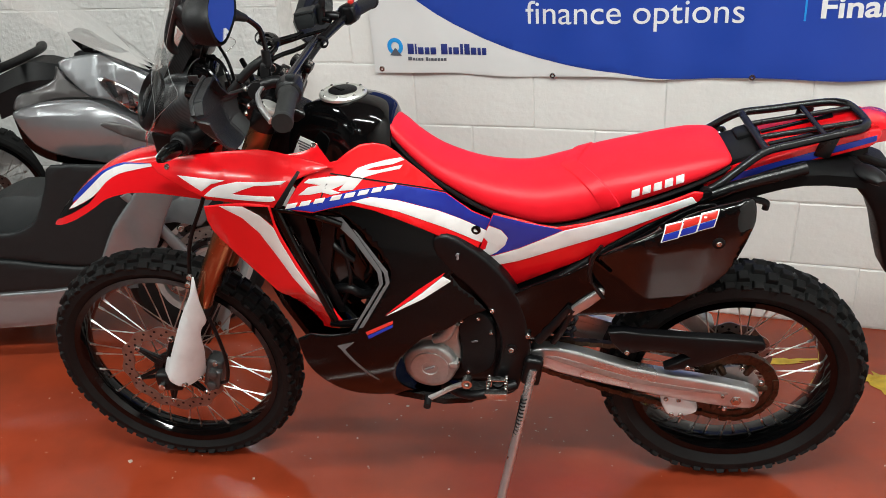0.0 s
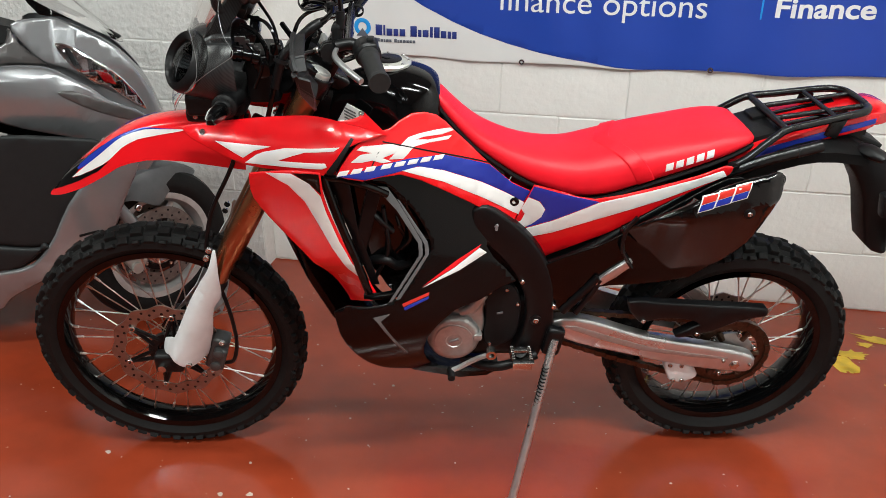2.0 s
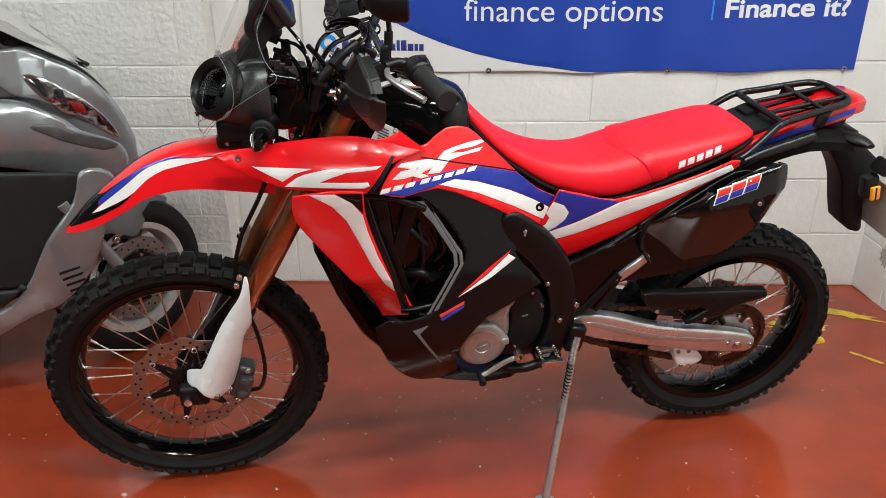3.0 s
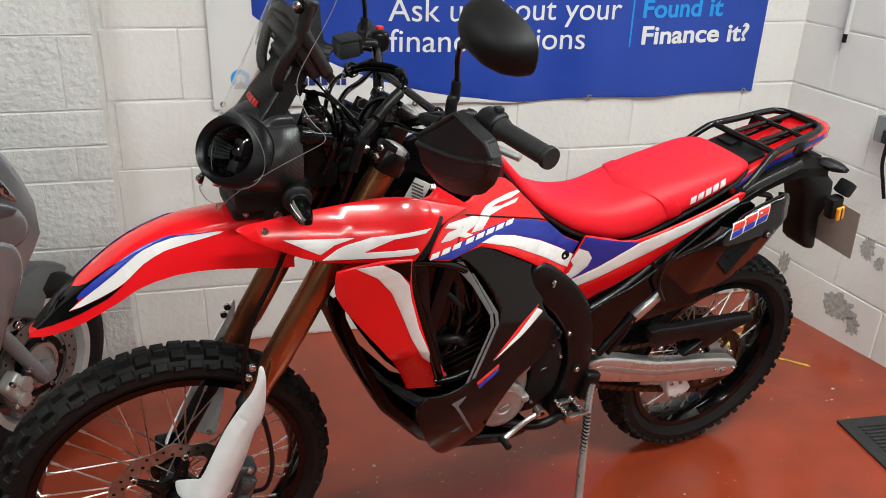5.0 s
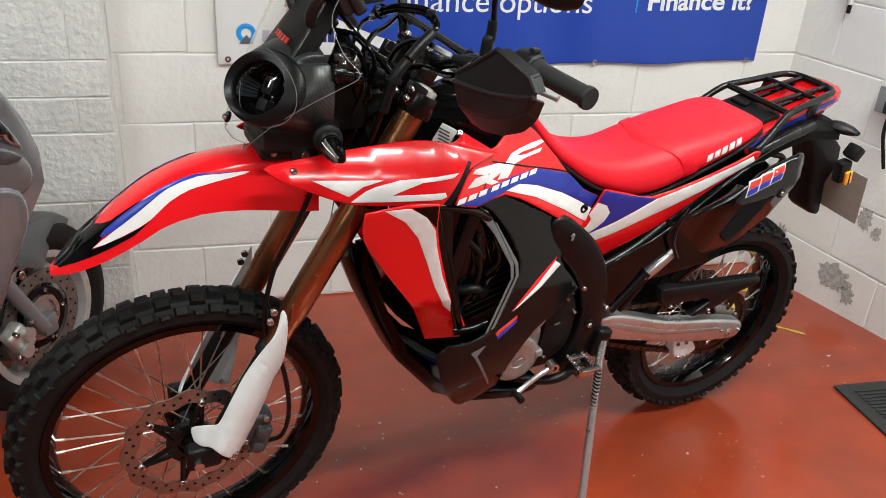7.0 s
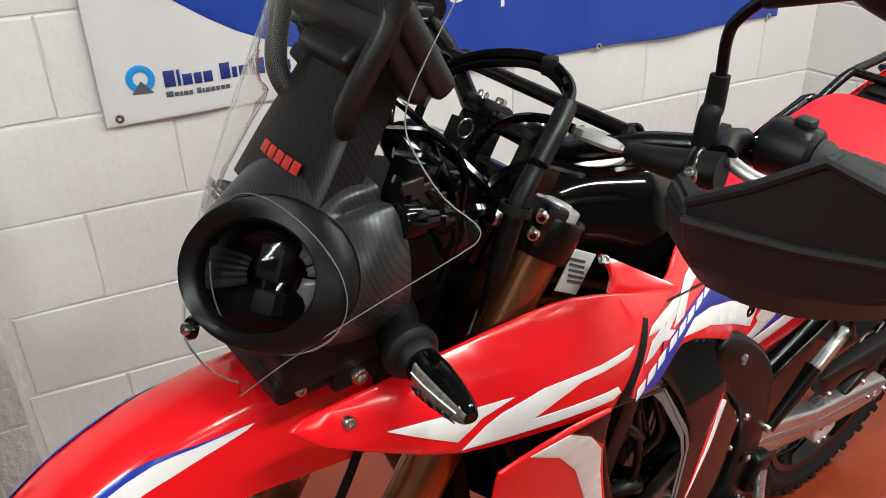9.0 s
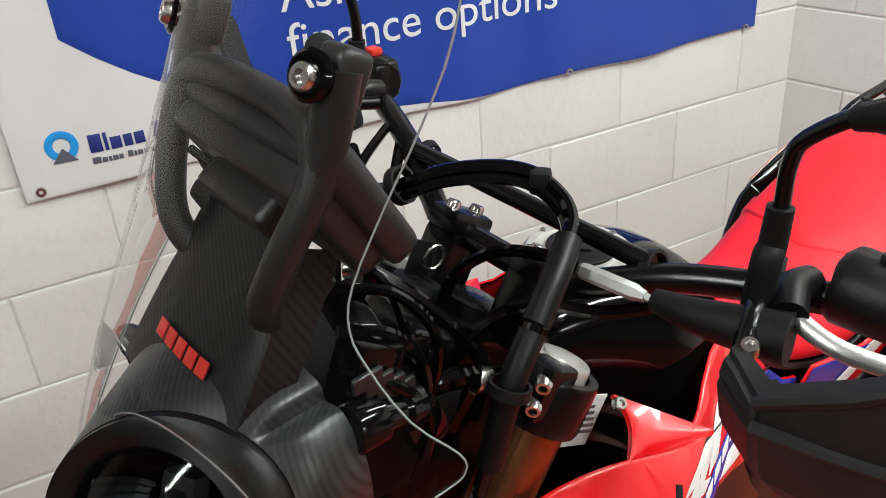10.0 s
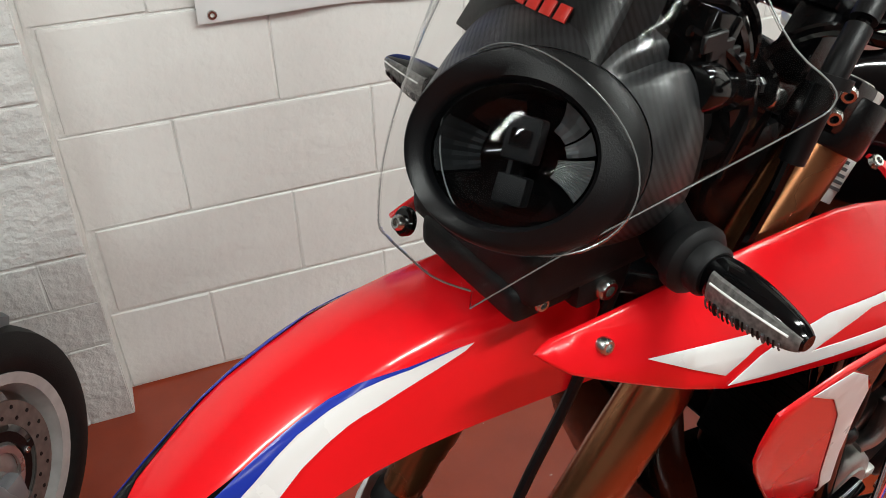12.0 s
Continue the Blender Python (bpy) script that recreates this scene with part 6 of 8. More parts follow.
bm = around(bmesh.new(), [cowl_ring(f) for f in (0, 0.1, 0.25, 0.42, 0.6, 0.8, 1.0)], 160)
bmesh.ops.solidify(bm, geom=bm.faces[:], thickness=0.003)
bmesh.ops.recalc_face_normals(bm, faces=bm.faces)
cowl = part("headlight_cowl", bm, CARBON, bike, "carbon-look headlight cowl")
# nose plate that rises behind the screen
nose = dense([(-0.566, 1.160, 0.068), (-0.548, 1.184, 0.066), (-0.532, 1.206, 0.063), (-0.516, 1.228, 0.058), (-0.500, 1.250, 0.054), (-0.492, 1.262, 0.052)], 3)
bm = bmesh.new()
rings = [[bm.verts.new((u + 0.006 * k * k + (0.030 if abs(k) > 0.99 else 0.003 if abs(k) > 0.95 else 0.0), hw * min(1.0, max(-1.0, k * 1.04)), w - (0.012 if abs(k) > 0.99 else 0.0))) for k in (-1, -0.96, -0.9, -0.6, -0.3, 0, 0.3, 0.6, 0.9, 0.96, 1)] for u, w, hw in nose]
for a, b in zip(rings, rings[1:]):
    for k in range(10):
        bm.faces.new((a[k], a[k + 1], b[k + 1], b[k]))
bmesh.ops.solidify(bm, geom=bm.faces[:], thickness=0.004)
bmesh.ops.recalc_face_normals(bm, faces=bm.faces)
nosep = part("nose_plate", bm, CARBON, bike, "carbon-look nose plate with red letter shapes")
NF = lambda a, b: V(-0.548 + (b - 1.184) * 0.727 + 0.006 * (a / 0.066) ** 2 - 0.0052, a, b)
for i in range(5):
    v0 = 0.0310 - i * 0.0132
    o = [(v0, 1.1895), (v0 - 0.0104, 1.1895), (v0 - 0.0104, 1.1985), (v0, 1.1985)]
    part("letter_shape", skin(o, NF, 0.0012, 0.0, n=1, out=-1, round_edge=0.0003, step=0), REDLETTER, nosep, "red letter-sized bar")
for k in range(6):
    bm = bmesh.new()
    f = k / 5
    box(bm, (0.010, 0.008, 0.009), Matrix.Translation((-0.516 + f * 0.040, 0.070 - f * 0.016, 1.180 + f * 0.064)) @ Matrix.Rotation(radians(-40), 4, "Y"), 0.003, 2)
    part("edge_rib", bm, SATINBLACK, nosep)
# lower tray
bm = bmesh.new()
box(bm, (0.125, 0.150, 0.050), Matrix.Translation((-0.540, -0.012, 1.038)), 0.012, 3)
box(bm, (0.110, 0.120, 0.030), Matrix.Translation((-0.552, -0.018, 1.012)), 0.010, 3)
box(bm, (0.050, 0.030, 0.030), Matrix.Translation((-0.530, -0.070, 1.008)), 0.006, 2)
tray = part("lower_tray", bm, MATTEBLACK, bike, "matte black tray under the headlight")
bolt(tray, V(-0.585, -0.079, 1.012), (0, -1, 0), 0.006, 0.004), bolt(tray, V(-0.530, -0.086, 1.006), (0, -1, 0), 0.009, 0.006)
# dark works behind the headlight
bm = bmesh.new()
box(bm, (0.070, 0.120, 0.110), Matrix.Translation((-0.440, 0, 1.085)), 0.015, 2)
stay = part("fairing_stay", bm, MATTEBLACK, bike)
for sz, at, ax, an in (((0.034, 0.030, 0.055), (-0.462, -0.070, 1.168), "Y", 0.4), ((0.020, 0.050, 0.030), (-0.446, -0.040, 1.185), "X", 0.6), ((0.030, 0.018, 0.040), (-0.430, -0.088, 1.120), "Y", -0.3), ((0.022, 0.022, 0.022), (-0.405, -0.060, 1.150), "Z", 0.4)):
    bm = bmesh.new()
    box(bm, sz, Matrix.Translation(at) @ Matrix.Rotation(an, 4, ax), 0.005, 2)
    part("bracket", bm, GLOSSBLACK, stay)
for k in range(4):
    bm = bmesh.new()
    box(bm, (0.022, 0.004, 0.012), Matrix.Translation((-0.470 + k * 0.008, -0.088, 1.180 - k * 0.007)), 0.001, 1)
    part("clip", bm, MOULDED, stay)
bm = bmesh.new()
lathe(bm, [(0, 0), (0.015, 0), (0.017, 0.003), (0.017, 0.022), (0.013, 0.024), (0.013, 0.040), (0.0165, 0.043), (0.0165, 0.056), (0, 0.058)], axis_to(V(-0.490, -0.092, 1.155), (0.9, 0.10, -0.25)), 24)
part("relay_can", bm, GLOSSBLACK, bike)
for pts, r in (([(-0.47, -0.06, 1.20), (-0.44, -0.075, 1.19), (-0.42, -0.08, 1.15), (-0.43, -0.08, 1.10)], 0.005), ([(-0.46, -0.03, 1.21), (-0.42, -0.05, 1.20), (-0.40, -0.07, 1.16), (-0.41, -0.06, 1.08)], 0.004), ([(-0.48, -0.075, 1.185), (-0.45, -0.09, 1.165), (-0.43, -0.098, 1.13), (-0.45, -0.10, 1.08)], 0.004), ([(-0.44, 0.0, 1.23), (-0.41, -0.03, 1.19), (-0.40, -0.04, 1.13)], 0.0035)):
    part("wire", bar(pts, r, 8), GLOSSBLACK, bike)


# screen: one clear moulded sheet, open round the headlight
RAKE = dense([(1.0, -0.650), (1.053, -0.6425), (1.12, -0.619), (1.18, -0.592), (1.25, -0.556), (1.30, -0.530), (1.365, -0.498), (1.45, -0.462), (1.52, -0.436)], 4)


def screen_surf(v, w):
    u0 = RAKE[-1][1]
    for (a, b), (c, d) in zip(RAKE, RAKE[1:]):
        if w <= c:
            u0 = b + (d - b) * (w - a) / (c - a)
            break
    return V(u0 + (4.0 - 4.0 * max(0.0, w - 1.25)) * v * v, v, w)


upper = [(0.050, 1.500), (0.098, 1.480), (0.120, 1.440), (0.126, 1.390), (0.123, 1.350), (0.118, 1.310), (0.115, 1.272), (0.119, 1.250)]
near_edge = dense([(0.0, 1.505)] + [(-a, b) for a, b in upper] + [(-0.130, 1.232), (-0.152, 1.203), (-0.171, 1.185), (-0.1755, 1.174), (-0.170, 1.162), (-0.140, 1.122), (-0.105, 1.076), (-0.080, 1.042), (-0.0605, 1.016)], 3)
hole = [RP(2 * math.pi * k / 48, 1.035) for k in range(-12, 37)]
far_edge = dense([(-0.0590, 1.030), (-0.03, 1.027), (0.0, 1.029), (0.032, 1.024), (0.0605, 1.016), (0.080, 1.042), (0.105, 1.076), (0.140, 1.122), (0.170, 1.162), (0.1755, 1.174), (0.171, 1.185), (0.152, 1.203), (0.130, 1.232)] + upper[::-1], 3)
outl = near_edge + [(-0.0602, 1.030)] + [(p.y, p.z) for p in hole][1:-1] + far_edge
screen = part("windscreen", skin(outl, screen_surf, 0.0035, n=1, out=-1, step=0.02, round_edge=0.0008), CLEAR, bike, "clear plastic windscreen")
# thin light grey bars stand in for the light caught by the sheet's edges
for nm, line in (("near", near_edge), ("hole", [(p.y, p.z) for p in hole][1:-1]), ("far", far_edge)):
    part("screen_edge", bar([screen_surf(*q) + V(0.0015, 0, 0) for q in line], 0.0006, 6, raw=True), EDGE, screen, "glint along the screen edge, drawn as a thin grey line")
for p, r in (((-0.074, 1.368), 0.0075), ((0.074, 1.368), 0.0075), ((0.006, 1.053), 0.006)):
    q = screen_surf(*p)
    bolt(screen, q + V(-0.003, 0, 0), (-0.88, p[0] * 4, 0.42), r, 0.005)
    bm = bmesh.new()
    lathe(bm, [(0, -0.003), (r * 1.7, -0.003), (r * 1.8, 0.001), (r * 1.5, 0.003), (0, 0.003)], axis_to(q, (-0.88, p[0] * 4, 0.42)), 24)
    part("bolt_washer", bm, GLOSSBLACK, screen)
# support loop of black tube
bm = bmesh.new()
tube(bm, [(-0.486, -0.036, 1.216), (-0.508, -0.050, 1.226), (-0.514, -0.062, 1.246), (-0.505, -0.070, 1.272), (-0.484, -0.076, 1.310), (-0.474, -0.066, 1.332), (-0.470, -0.03, 1.338), (-0.470, 0.03, 1.338), (-0.474, 0.070, 1.332), (-0.484, 0.080, 1.310), (-0.500, 0.074, 1.272), (-0.508, 0.064, 1.244), (-0.503, 0.050, 1.224), (-0.486, 0.036, 1.216)], 0.0100, 14, n=5)
loop_ = part("screen_support", bm, MOULDED, bike, "black tubular screen support")
for s in (-1, 1):
    bm = bmesh.new()
    tube(bm, [(-0.484, s * 0.075, 1.305), (-0.472, s * 0.076, 1.335), (-0.462, s * 0.075, 1.368)], [0.0100, 0.0130], 14)
    box(bm, (0.022, 0.024, 0.032), Matrix.Translation((-0.459, s * 0.072, 1.362)) @ Matrix.Rotation(radians(26), 4, "Y"), 0.007, 3)
    part("support_boss", bm, MOULDED, loop_)
# instrument
dm = Matrix.Translation((-0.458, -0.004, 1.286)) @ Matrix.Rotation(radians(-30), 4, "Y")
bm = bmesh.new()
box(bm, (0.024, 0.164, 0.094), dm @ Matrix.Translation((0.006, 0, 0)), 0.010, 3)
box(bm, (0.026, 0.150, 0.080), dm @ Matrix.Translation((-0.010, 0, 0)), 0.010, 3)
box(bm, (0.030, 0.080, 0.040), dm @ Matrix.Translation((-0.026, 0.010, -0.008)), 0.008, 3)
dash = part("instrument", bm, MOULDED, bike, "black digital instrument housing")
bm = bmesh.new()
box(bm, (0.003, 0.130, 0.060), dm @ Matrix.Translation((0.017, 0, 0.003)), 0.001, 1)
part("display", bm, SMOKE, dash, "dark display glass")
for p, sz, r in (((-0.485, 0.052, 1.252), (0.018, 0.030, 0.014), 0.3), ((-0.482, 0.030, 1.240), (0.022, 0.018, 0.018), -0.2), ((-0.476, 0.060, 1.270), (0.016, 0.022, 0.010), 0.5), ((-0.470, -0.035, 1.222), (0.016, 0.020, 0.026), 0.4), ((-0.466, 0.005, 1.215), (0.022, 0.060, 0.030), 0.0)):
    bm = bmesh.new()
    box(bm, sz, Matrix.Translation(p) @ Matrix.Rotation(r, 4, "X") @ Matrix.Rotation(0.5, 4, "Y"), 0.004, 2)
    part("connector", bm, MOULDED, dash)
part("lead", bar([(-0.488, 0.066, 1.285), (-0.482, 0.05, 1.275), (-0.474, 0.02, 1.250), (-0.460, -0.02, 1.222)], 0.003, 6), MATTEBLACK, dash)
bm = bmesh.new()
box(bm, (0.003, 0.012, 0.018), Matrix.Translation((-0.474, -0.042, 1.232)) @ Matrix.Rotation(0.5, 4, "X"), 0.001, 1)
part("label", bm, LABELWHITE, dash, "small white label")

# handlebar
BARP = [(-0.181, -0.400, 1.197), (-0.194, -0.340, 1.201), (-0.209, -0.270, 1.201), (-0.228, -0.205, 1.193), (-0.247, -0.150, 1.182), (-0.259, -0.120, 1.171), (-0.270, -0.090, 1.158), (-0.277, -0.065, 1.149), (-0.279, 0.0, 1.148)]
BARP = BARP + [(a, -b, c) for a, b, c in BARP[-2::-1]]
hb = part("handlebar", bar(BARP, 0.0112, 14, n=5), BLACKMETAL, bike, "black steel handlebar with cross brace")
part("cross_brace", bar([(-0.250, -0.127, 1.184), (-0.258, 0.132, 1.188)], 0.0078, 12), BLACKMETAL, hb)
for s in (-1, 1):
    bm = bmesh.new()
    cm = Matrix.Translation((-0.279, s * 0.048, 1.148)) @ Matrix.Rotation(radians(30), 4, "Y")
    box(bm, (0.040, 0.036, 0.060), cm @ Matrix.Translation((0, 0, -0.030)), 0.006, 2)
    box(bm, (0.050, 0.034, 0.020), cm @ Matrix.Translation((0, 0, 0.008)), 0.006, 2)
    cl = part("bar_clamp", bm, BLACKMETAL, hb, "black bar clamp")
    for du in (-0.015, 0.015):
        bolt(cl, cm @ V(du, 0, 0.018), (0.5, 0, 0.87), 0.0065, 0.006)
    p0, p1 = V(-0.180, s * 0.402, 1.1968), V(-0.203, s * 0.280, 1.204)
    bm = bmesh.new()
    ax = (p1 - p0).normalized()
    prof_ = [(0, 0), (0.018, 0), (0.019, 0.003), (0.019, 0.010), (0.0165, 0.013)]
    for k in range(11):
        prof_ += [(0.0170, 0.016 + k * 0.009), (0.0162, 0.0195 + k * 0.009)]
    prof_ += [(0.0195, 0.117), (0.0195, 0.123), (0, 0.123)]
    lathe(bm, prof_, axis_to(p0, ax), 24)
    part("grip", bm, GRIPRUBBER, hb, "black rubber grip")
    # switch housing
    sm = axis_to(p1 + ax * 0.022, ax)
    bm = bmesh.new()
    lathe(bm, [(0, -0.022), (0.020, -0.022), (0.024, -0.018), (0.025, 0.016), (0.021, 0.022), (0, 0.022)], sm, 20)
    box(bm, (0.034, 0.046, 0.042), Matrix.Translation(p1 + ax * 0.022 + V(0.004, 0, 0.002)), 0.010, 3)
    sw = part("switch_housing", bm, SATINBLACK, hb, "black switch housing")
    bm = bmesh.new()
    box(bm, (0.014, 0.016, 0.008), Matrix.Translation(p1 + ax * 0.016 + V(0.006, 0, 0.027)), 0.003, 2)
    part("switch", bm, GREYPLASTIC if s < 0 else REDLETTER, sw, "small switch" if s < 0 else "red stop switch")
    # lever and perch
    bm = bmesh.new()
    pp = p1 + ax * 0.055
    tube(bm, [pp + V(-0.010, 0, 0.0), pp + V(-0.030, s * 0.0, 0.004), pp + V(-0.055, s * 0.012, 0.002)], 0.011, 12)
    part("lever_perch", bm, SATINBLACK, hb)
    bm = bmesh.new()
    tube(bm, [pp + V(-0.050, s * 0.010, 0.000), pp + V(-0.052, s * 0.045, -0.006), pp + V(-0.030, s * 0.095, -0.012), pp + V(0.000, s * 0.140, -0.020)], 0.0062, 10, flat=0.7)
    part("lever", bm, ALU, hb, "bare aluminium lever")
# clutch adjuster and boot on the near bar, brake reservoir on the far bar
bm = bmesh.new()
lathe(bm, [(0, -0.006), (0.0052, -0.006), (0.0060, -0.002), (0.0060, 0.036), (0.0045, 0.039), (0.0042, 0.043), (0.0028, 0.043), (0.0028, 0.054), (0, 0.054)], axis_to(V(-0.300, -0.112, 1.192), (0.15, -0.9, -0.02)), 6)
part("cable_adjuster", bm, CASTALU, hb, "bare metal cable adjuster")
bm = bmesh.new()
tube(bm, [(-0.290, -0.160, 1.190), (-0.288, -0.195, 1.194), (-0.276, -0.245, 1.200)], [0.008, 0.017], 14)
part("lever_boot", bm, MATTEBLACK, hb, "black rubber lever boot")
bm = bmesh.new()
box(bm, (0.045, 0.048, 0.036), Matrix.Translation((-0.297, 0.205, 1.212)) @ Matrix.Rotation(radians(-8), 4, "Y"), 0.006, 2)
box(bm, (0.048, 0.051, 0.007), Matrix.Translation((-0.295, 0.205, 1.232)) @ Matrix.Rotation(radians(-8), 4, "Y"), 0.003, 2)
part("brake_reservoir", bm, GREYPLASTIC, hb, "dark brake fluid reservoir")


# hand guards
GUARDPLASTIC = material("hand_guard_plastic", (0.011, 0.011, 0.012), 0.46, spec=0.34, vary=0.2, grain=50, bump=0.0003, bump_scale=1400, rough_vary=0.08)


def handguard(s):
    stations = [
        [(-0.298, -0.226, 1.201), (-0.314, -0.227, 1.201), (-0.326, -0.230, 1.190), (-0.324, -0.236, 1.160), (-0.305, -0.240, 1.136)],
        [(-0.310, -0.240, 1.204), (-0.328, -0.244, 1.203), (-0.338, -0.248, 1.190), (-0.334, -0.254, 1.158), (-0.306, -0.258, 1.124)],
        [(-0.325, -0.262, 1.206), (-0.342, -0.262, 1.202), (-0.347, -0.264, 1.190), (-0.337, -0.268, 1.150), (-0.310, -0.270, 1.118)],
        [(-0.318, -0.303, 1.233), (-0.337, -0.305, 1.231), (-0.340, -0.306, 1.195), (-0.331, -0.306, 1.150), (-0.305, -0.308, 1.118)],
        [(-0.306, -0.347, 1.268), (-0.326, -0.349, 1.266), (-0.328, -0.350, 1.199), (-0.324, -0.350, 1.160), (-0.298, -0.352, 1.128)],
        [(-0.303, -0.390, 1.262), (-0.323, -0.392, 1.259), (-0.321, -0.398, 1.211), (-0.317, -0.400, 1.178), (-0.292, -0.398, 1.152)],
        [(-0.299, -0.430, 1.255), (-0.319, -0.432, 1.252), (-0.318, -0.438, 1.224), (-0.314, -0.432, 1.202), (-0.290, -0.426, 1.182)],
        [(-0.296, -0.444, 1.234), (-0.314, -0.446, 1.233), (-0.317, -0.447, 1.228), (-0.313, -0.444, 1.222), (-0.292, -0.440, 1.214)],
    ]
    bm = bmesh.new()
    rings = [[bm.verts.new((u, v if s < 0 else -v, w)) for u, v, w in st] for st in stations]
    for a, b in zip(rings, rings[1:]):
        for k in range(4):
            bm.faces.new((a[k], a[k + 1], b[k + 1], b[k]))
    bmesh.ops.bevel(bm, geom=[e for e in bm.edges if len(e.link_faces) == 2], offset=0.0035, segments=2, affect="EDGES")
    bmesh.ops.solidify(bm, geom=bm.faces[:], thickness=0.004)
    bmesh.ops.recalc_face_normals(bm, faces=bm.faces)
    ob = part("hand_guard", bm, GUARDPLASTIC, bike, "angular matte black plastic hand guard", smooth=24)
    for row in (1, 2):
        line = [V(st[row][0] + 0.001, -s * st[row][1], st[row][2]) for st in stations[2:]]
        part("guard_rim", bar(line, 0.0045, 8, raw=True), GUARDPLASTIC, ob, "raised rim of the guard")
    part("guard_stay", bar([(-0.300, s * 0.230, 1.196), (-0.280, s * 0.222, 1.208), (-0.240, s * 0.205, 1.205)], 0.007, 10), BLACKMETAL, ob)
    bolt(ob, V(-0.302, s * 0.234, 1.202), (-0.4, s * 0.1, 0.9), 0.0062, 0.004)


handguard(-1), handguard(1)


# mirrors
def mirror(s):
    c = V(-0.282, s * 0.364, 1.382)
    st = part("mirror_stem", bar([(-0.258, s * 0.214, 1.205), (-0.254, s * 0.212, 1.262), (-0.256, s * 0.212, 1.298), (-0.260, s * 0.222, 1.318), (-0.274, s * 0.262, 1.350), (-0.284, s * 0.320, 1.374)], 0.0050, 10), BLACKMETAL, bike, "black mirror stem")
    part("stem_boot", bar([(-0.266, s * 0.216, 1.196), (-0.262, s * 0.214, 1.236), (-0.257, s * 0.213, 1.240), (-0.255, s * 0.212, 1.268)], [0.0100, 0.0082], 14), MATTEBLACK, st)
    part("stem_boot", bar([(-0.268, s * 0.246, 1.338), (-0.284, s * 0.318, 1.373)], [0.0070, 0.0160], 14), MATTEBLACK, st)
    fr = Matrix.Translation(c) @ Matrix.Rotation(radians(-4 * s), 4, "Z") @ Matrix.Rotation(radians(-6), 4, "Y") @ Matrix.Rotation(radians(s * -14), 4, "X") @ Matrix.Diagonal((0.86, 1.14, 0.80, 1))
    bm = bmesh.new()
    shell = [(0.030, 1.0), (0.026, 1.03), (0.008, 1.0), (-0.014, 0.88), (-0.032, 0.66), (-0.042, 0.36), (-0.045, 0.001)]
    rr = []
    for x, k in shell:
        rr.append([bm.verts.new(fr @ V(x, 0.068 * k * math.copysign(abs(math.cos(t)) ** 0.72, math.cos(t)), 0.050 * k * math.copysign(abs(math.sin(t)) ** 0.72, math.sin(t)))) for t in (2 * math.pi * i / 40 for i in range(40))])
    for a, b in zip(rr, rr[1:]):
        for k in range(40):
            bm.faces.new((a[k], a[(k + 1) % 40], b[(k + 1) % 40], b[k]))
    bmesh.ops.recalc_face_normals(bm, faces=bm.faces)
    sh_ = part("mirror_shell", bm, MATTEBLACK, st, "matte black mirror housing")
    bm = bmesh.new()
    pts = [(0.063 * math.copysign(abs(math.cos(t)) ** 0.72, math.cos(t)), 0.045 * math.copysign(abs(math.sin(t)) ** 0.72, math.sin(t))) for t in (2 * math.pi * i / 40 for i in range(40))]
    bm.faces.new([bm.verts.new(fr @ V(0.028, a, b)) for a, b in pts])
    part("mirror_glass", bm, material("mirror_glass", (0.85, 0.86, 0.88), 0.02, metal=1.0, vary=0.0), st, "mirror glass")


mirror(-1), mirror(1)

# ignition lock with key, steering stem nut, fork top details
bm = bmesh.new()
lathe(bm, [(0, -0.03), (0.021, -0.03), (0.022, -0.004), (0.020, 0.002), (0.012, 0.003), (0.011, 0.001), (0, 0.001)], axis_to(V(-0.340, 0.028, 1.132), FD), 24)
ign = part("ignition_lock", bm, MATTEBLACK, bike, "black ignition lock")
bm = bmesh.new()
box(bm, (0.003, 0.026, 0.030), axis_to(V(-0.334, 0.028, 1.152), FD), 0.003, 2)
part("key", bm, MATTEBLACK, ign, "black key in the lock")
part("key_ring", bar([(-0.334 + 0.010 * math.cos(t), 0.012, 1.160 + 0.010 * math.sin(t)) for t in (2 * math.pi * k / 12 for k in range(13))], 0.0015, 6, raw=True), STEEL, ign)
bm = bmesh.new()
lathe(bm, [(0, 0), (0.020, 0), (0.020, 0.012), (0.014, 0.014), (0.014, 0.019), (0, 0.019)], axis_to(FTOP - FD * 0.018, FD), 6)
part("stem_nut", bm, STEEL, bike, "hexagonal steering stem nut")
bolt(bike, V(-0.362, -0.070, 1.105), (-0.9, -0.1, 0.4), 0.010, 0.008)
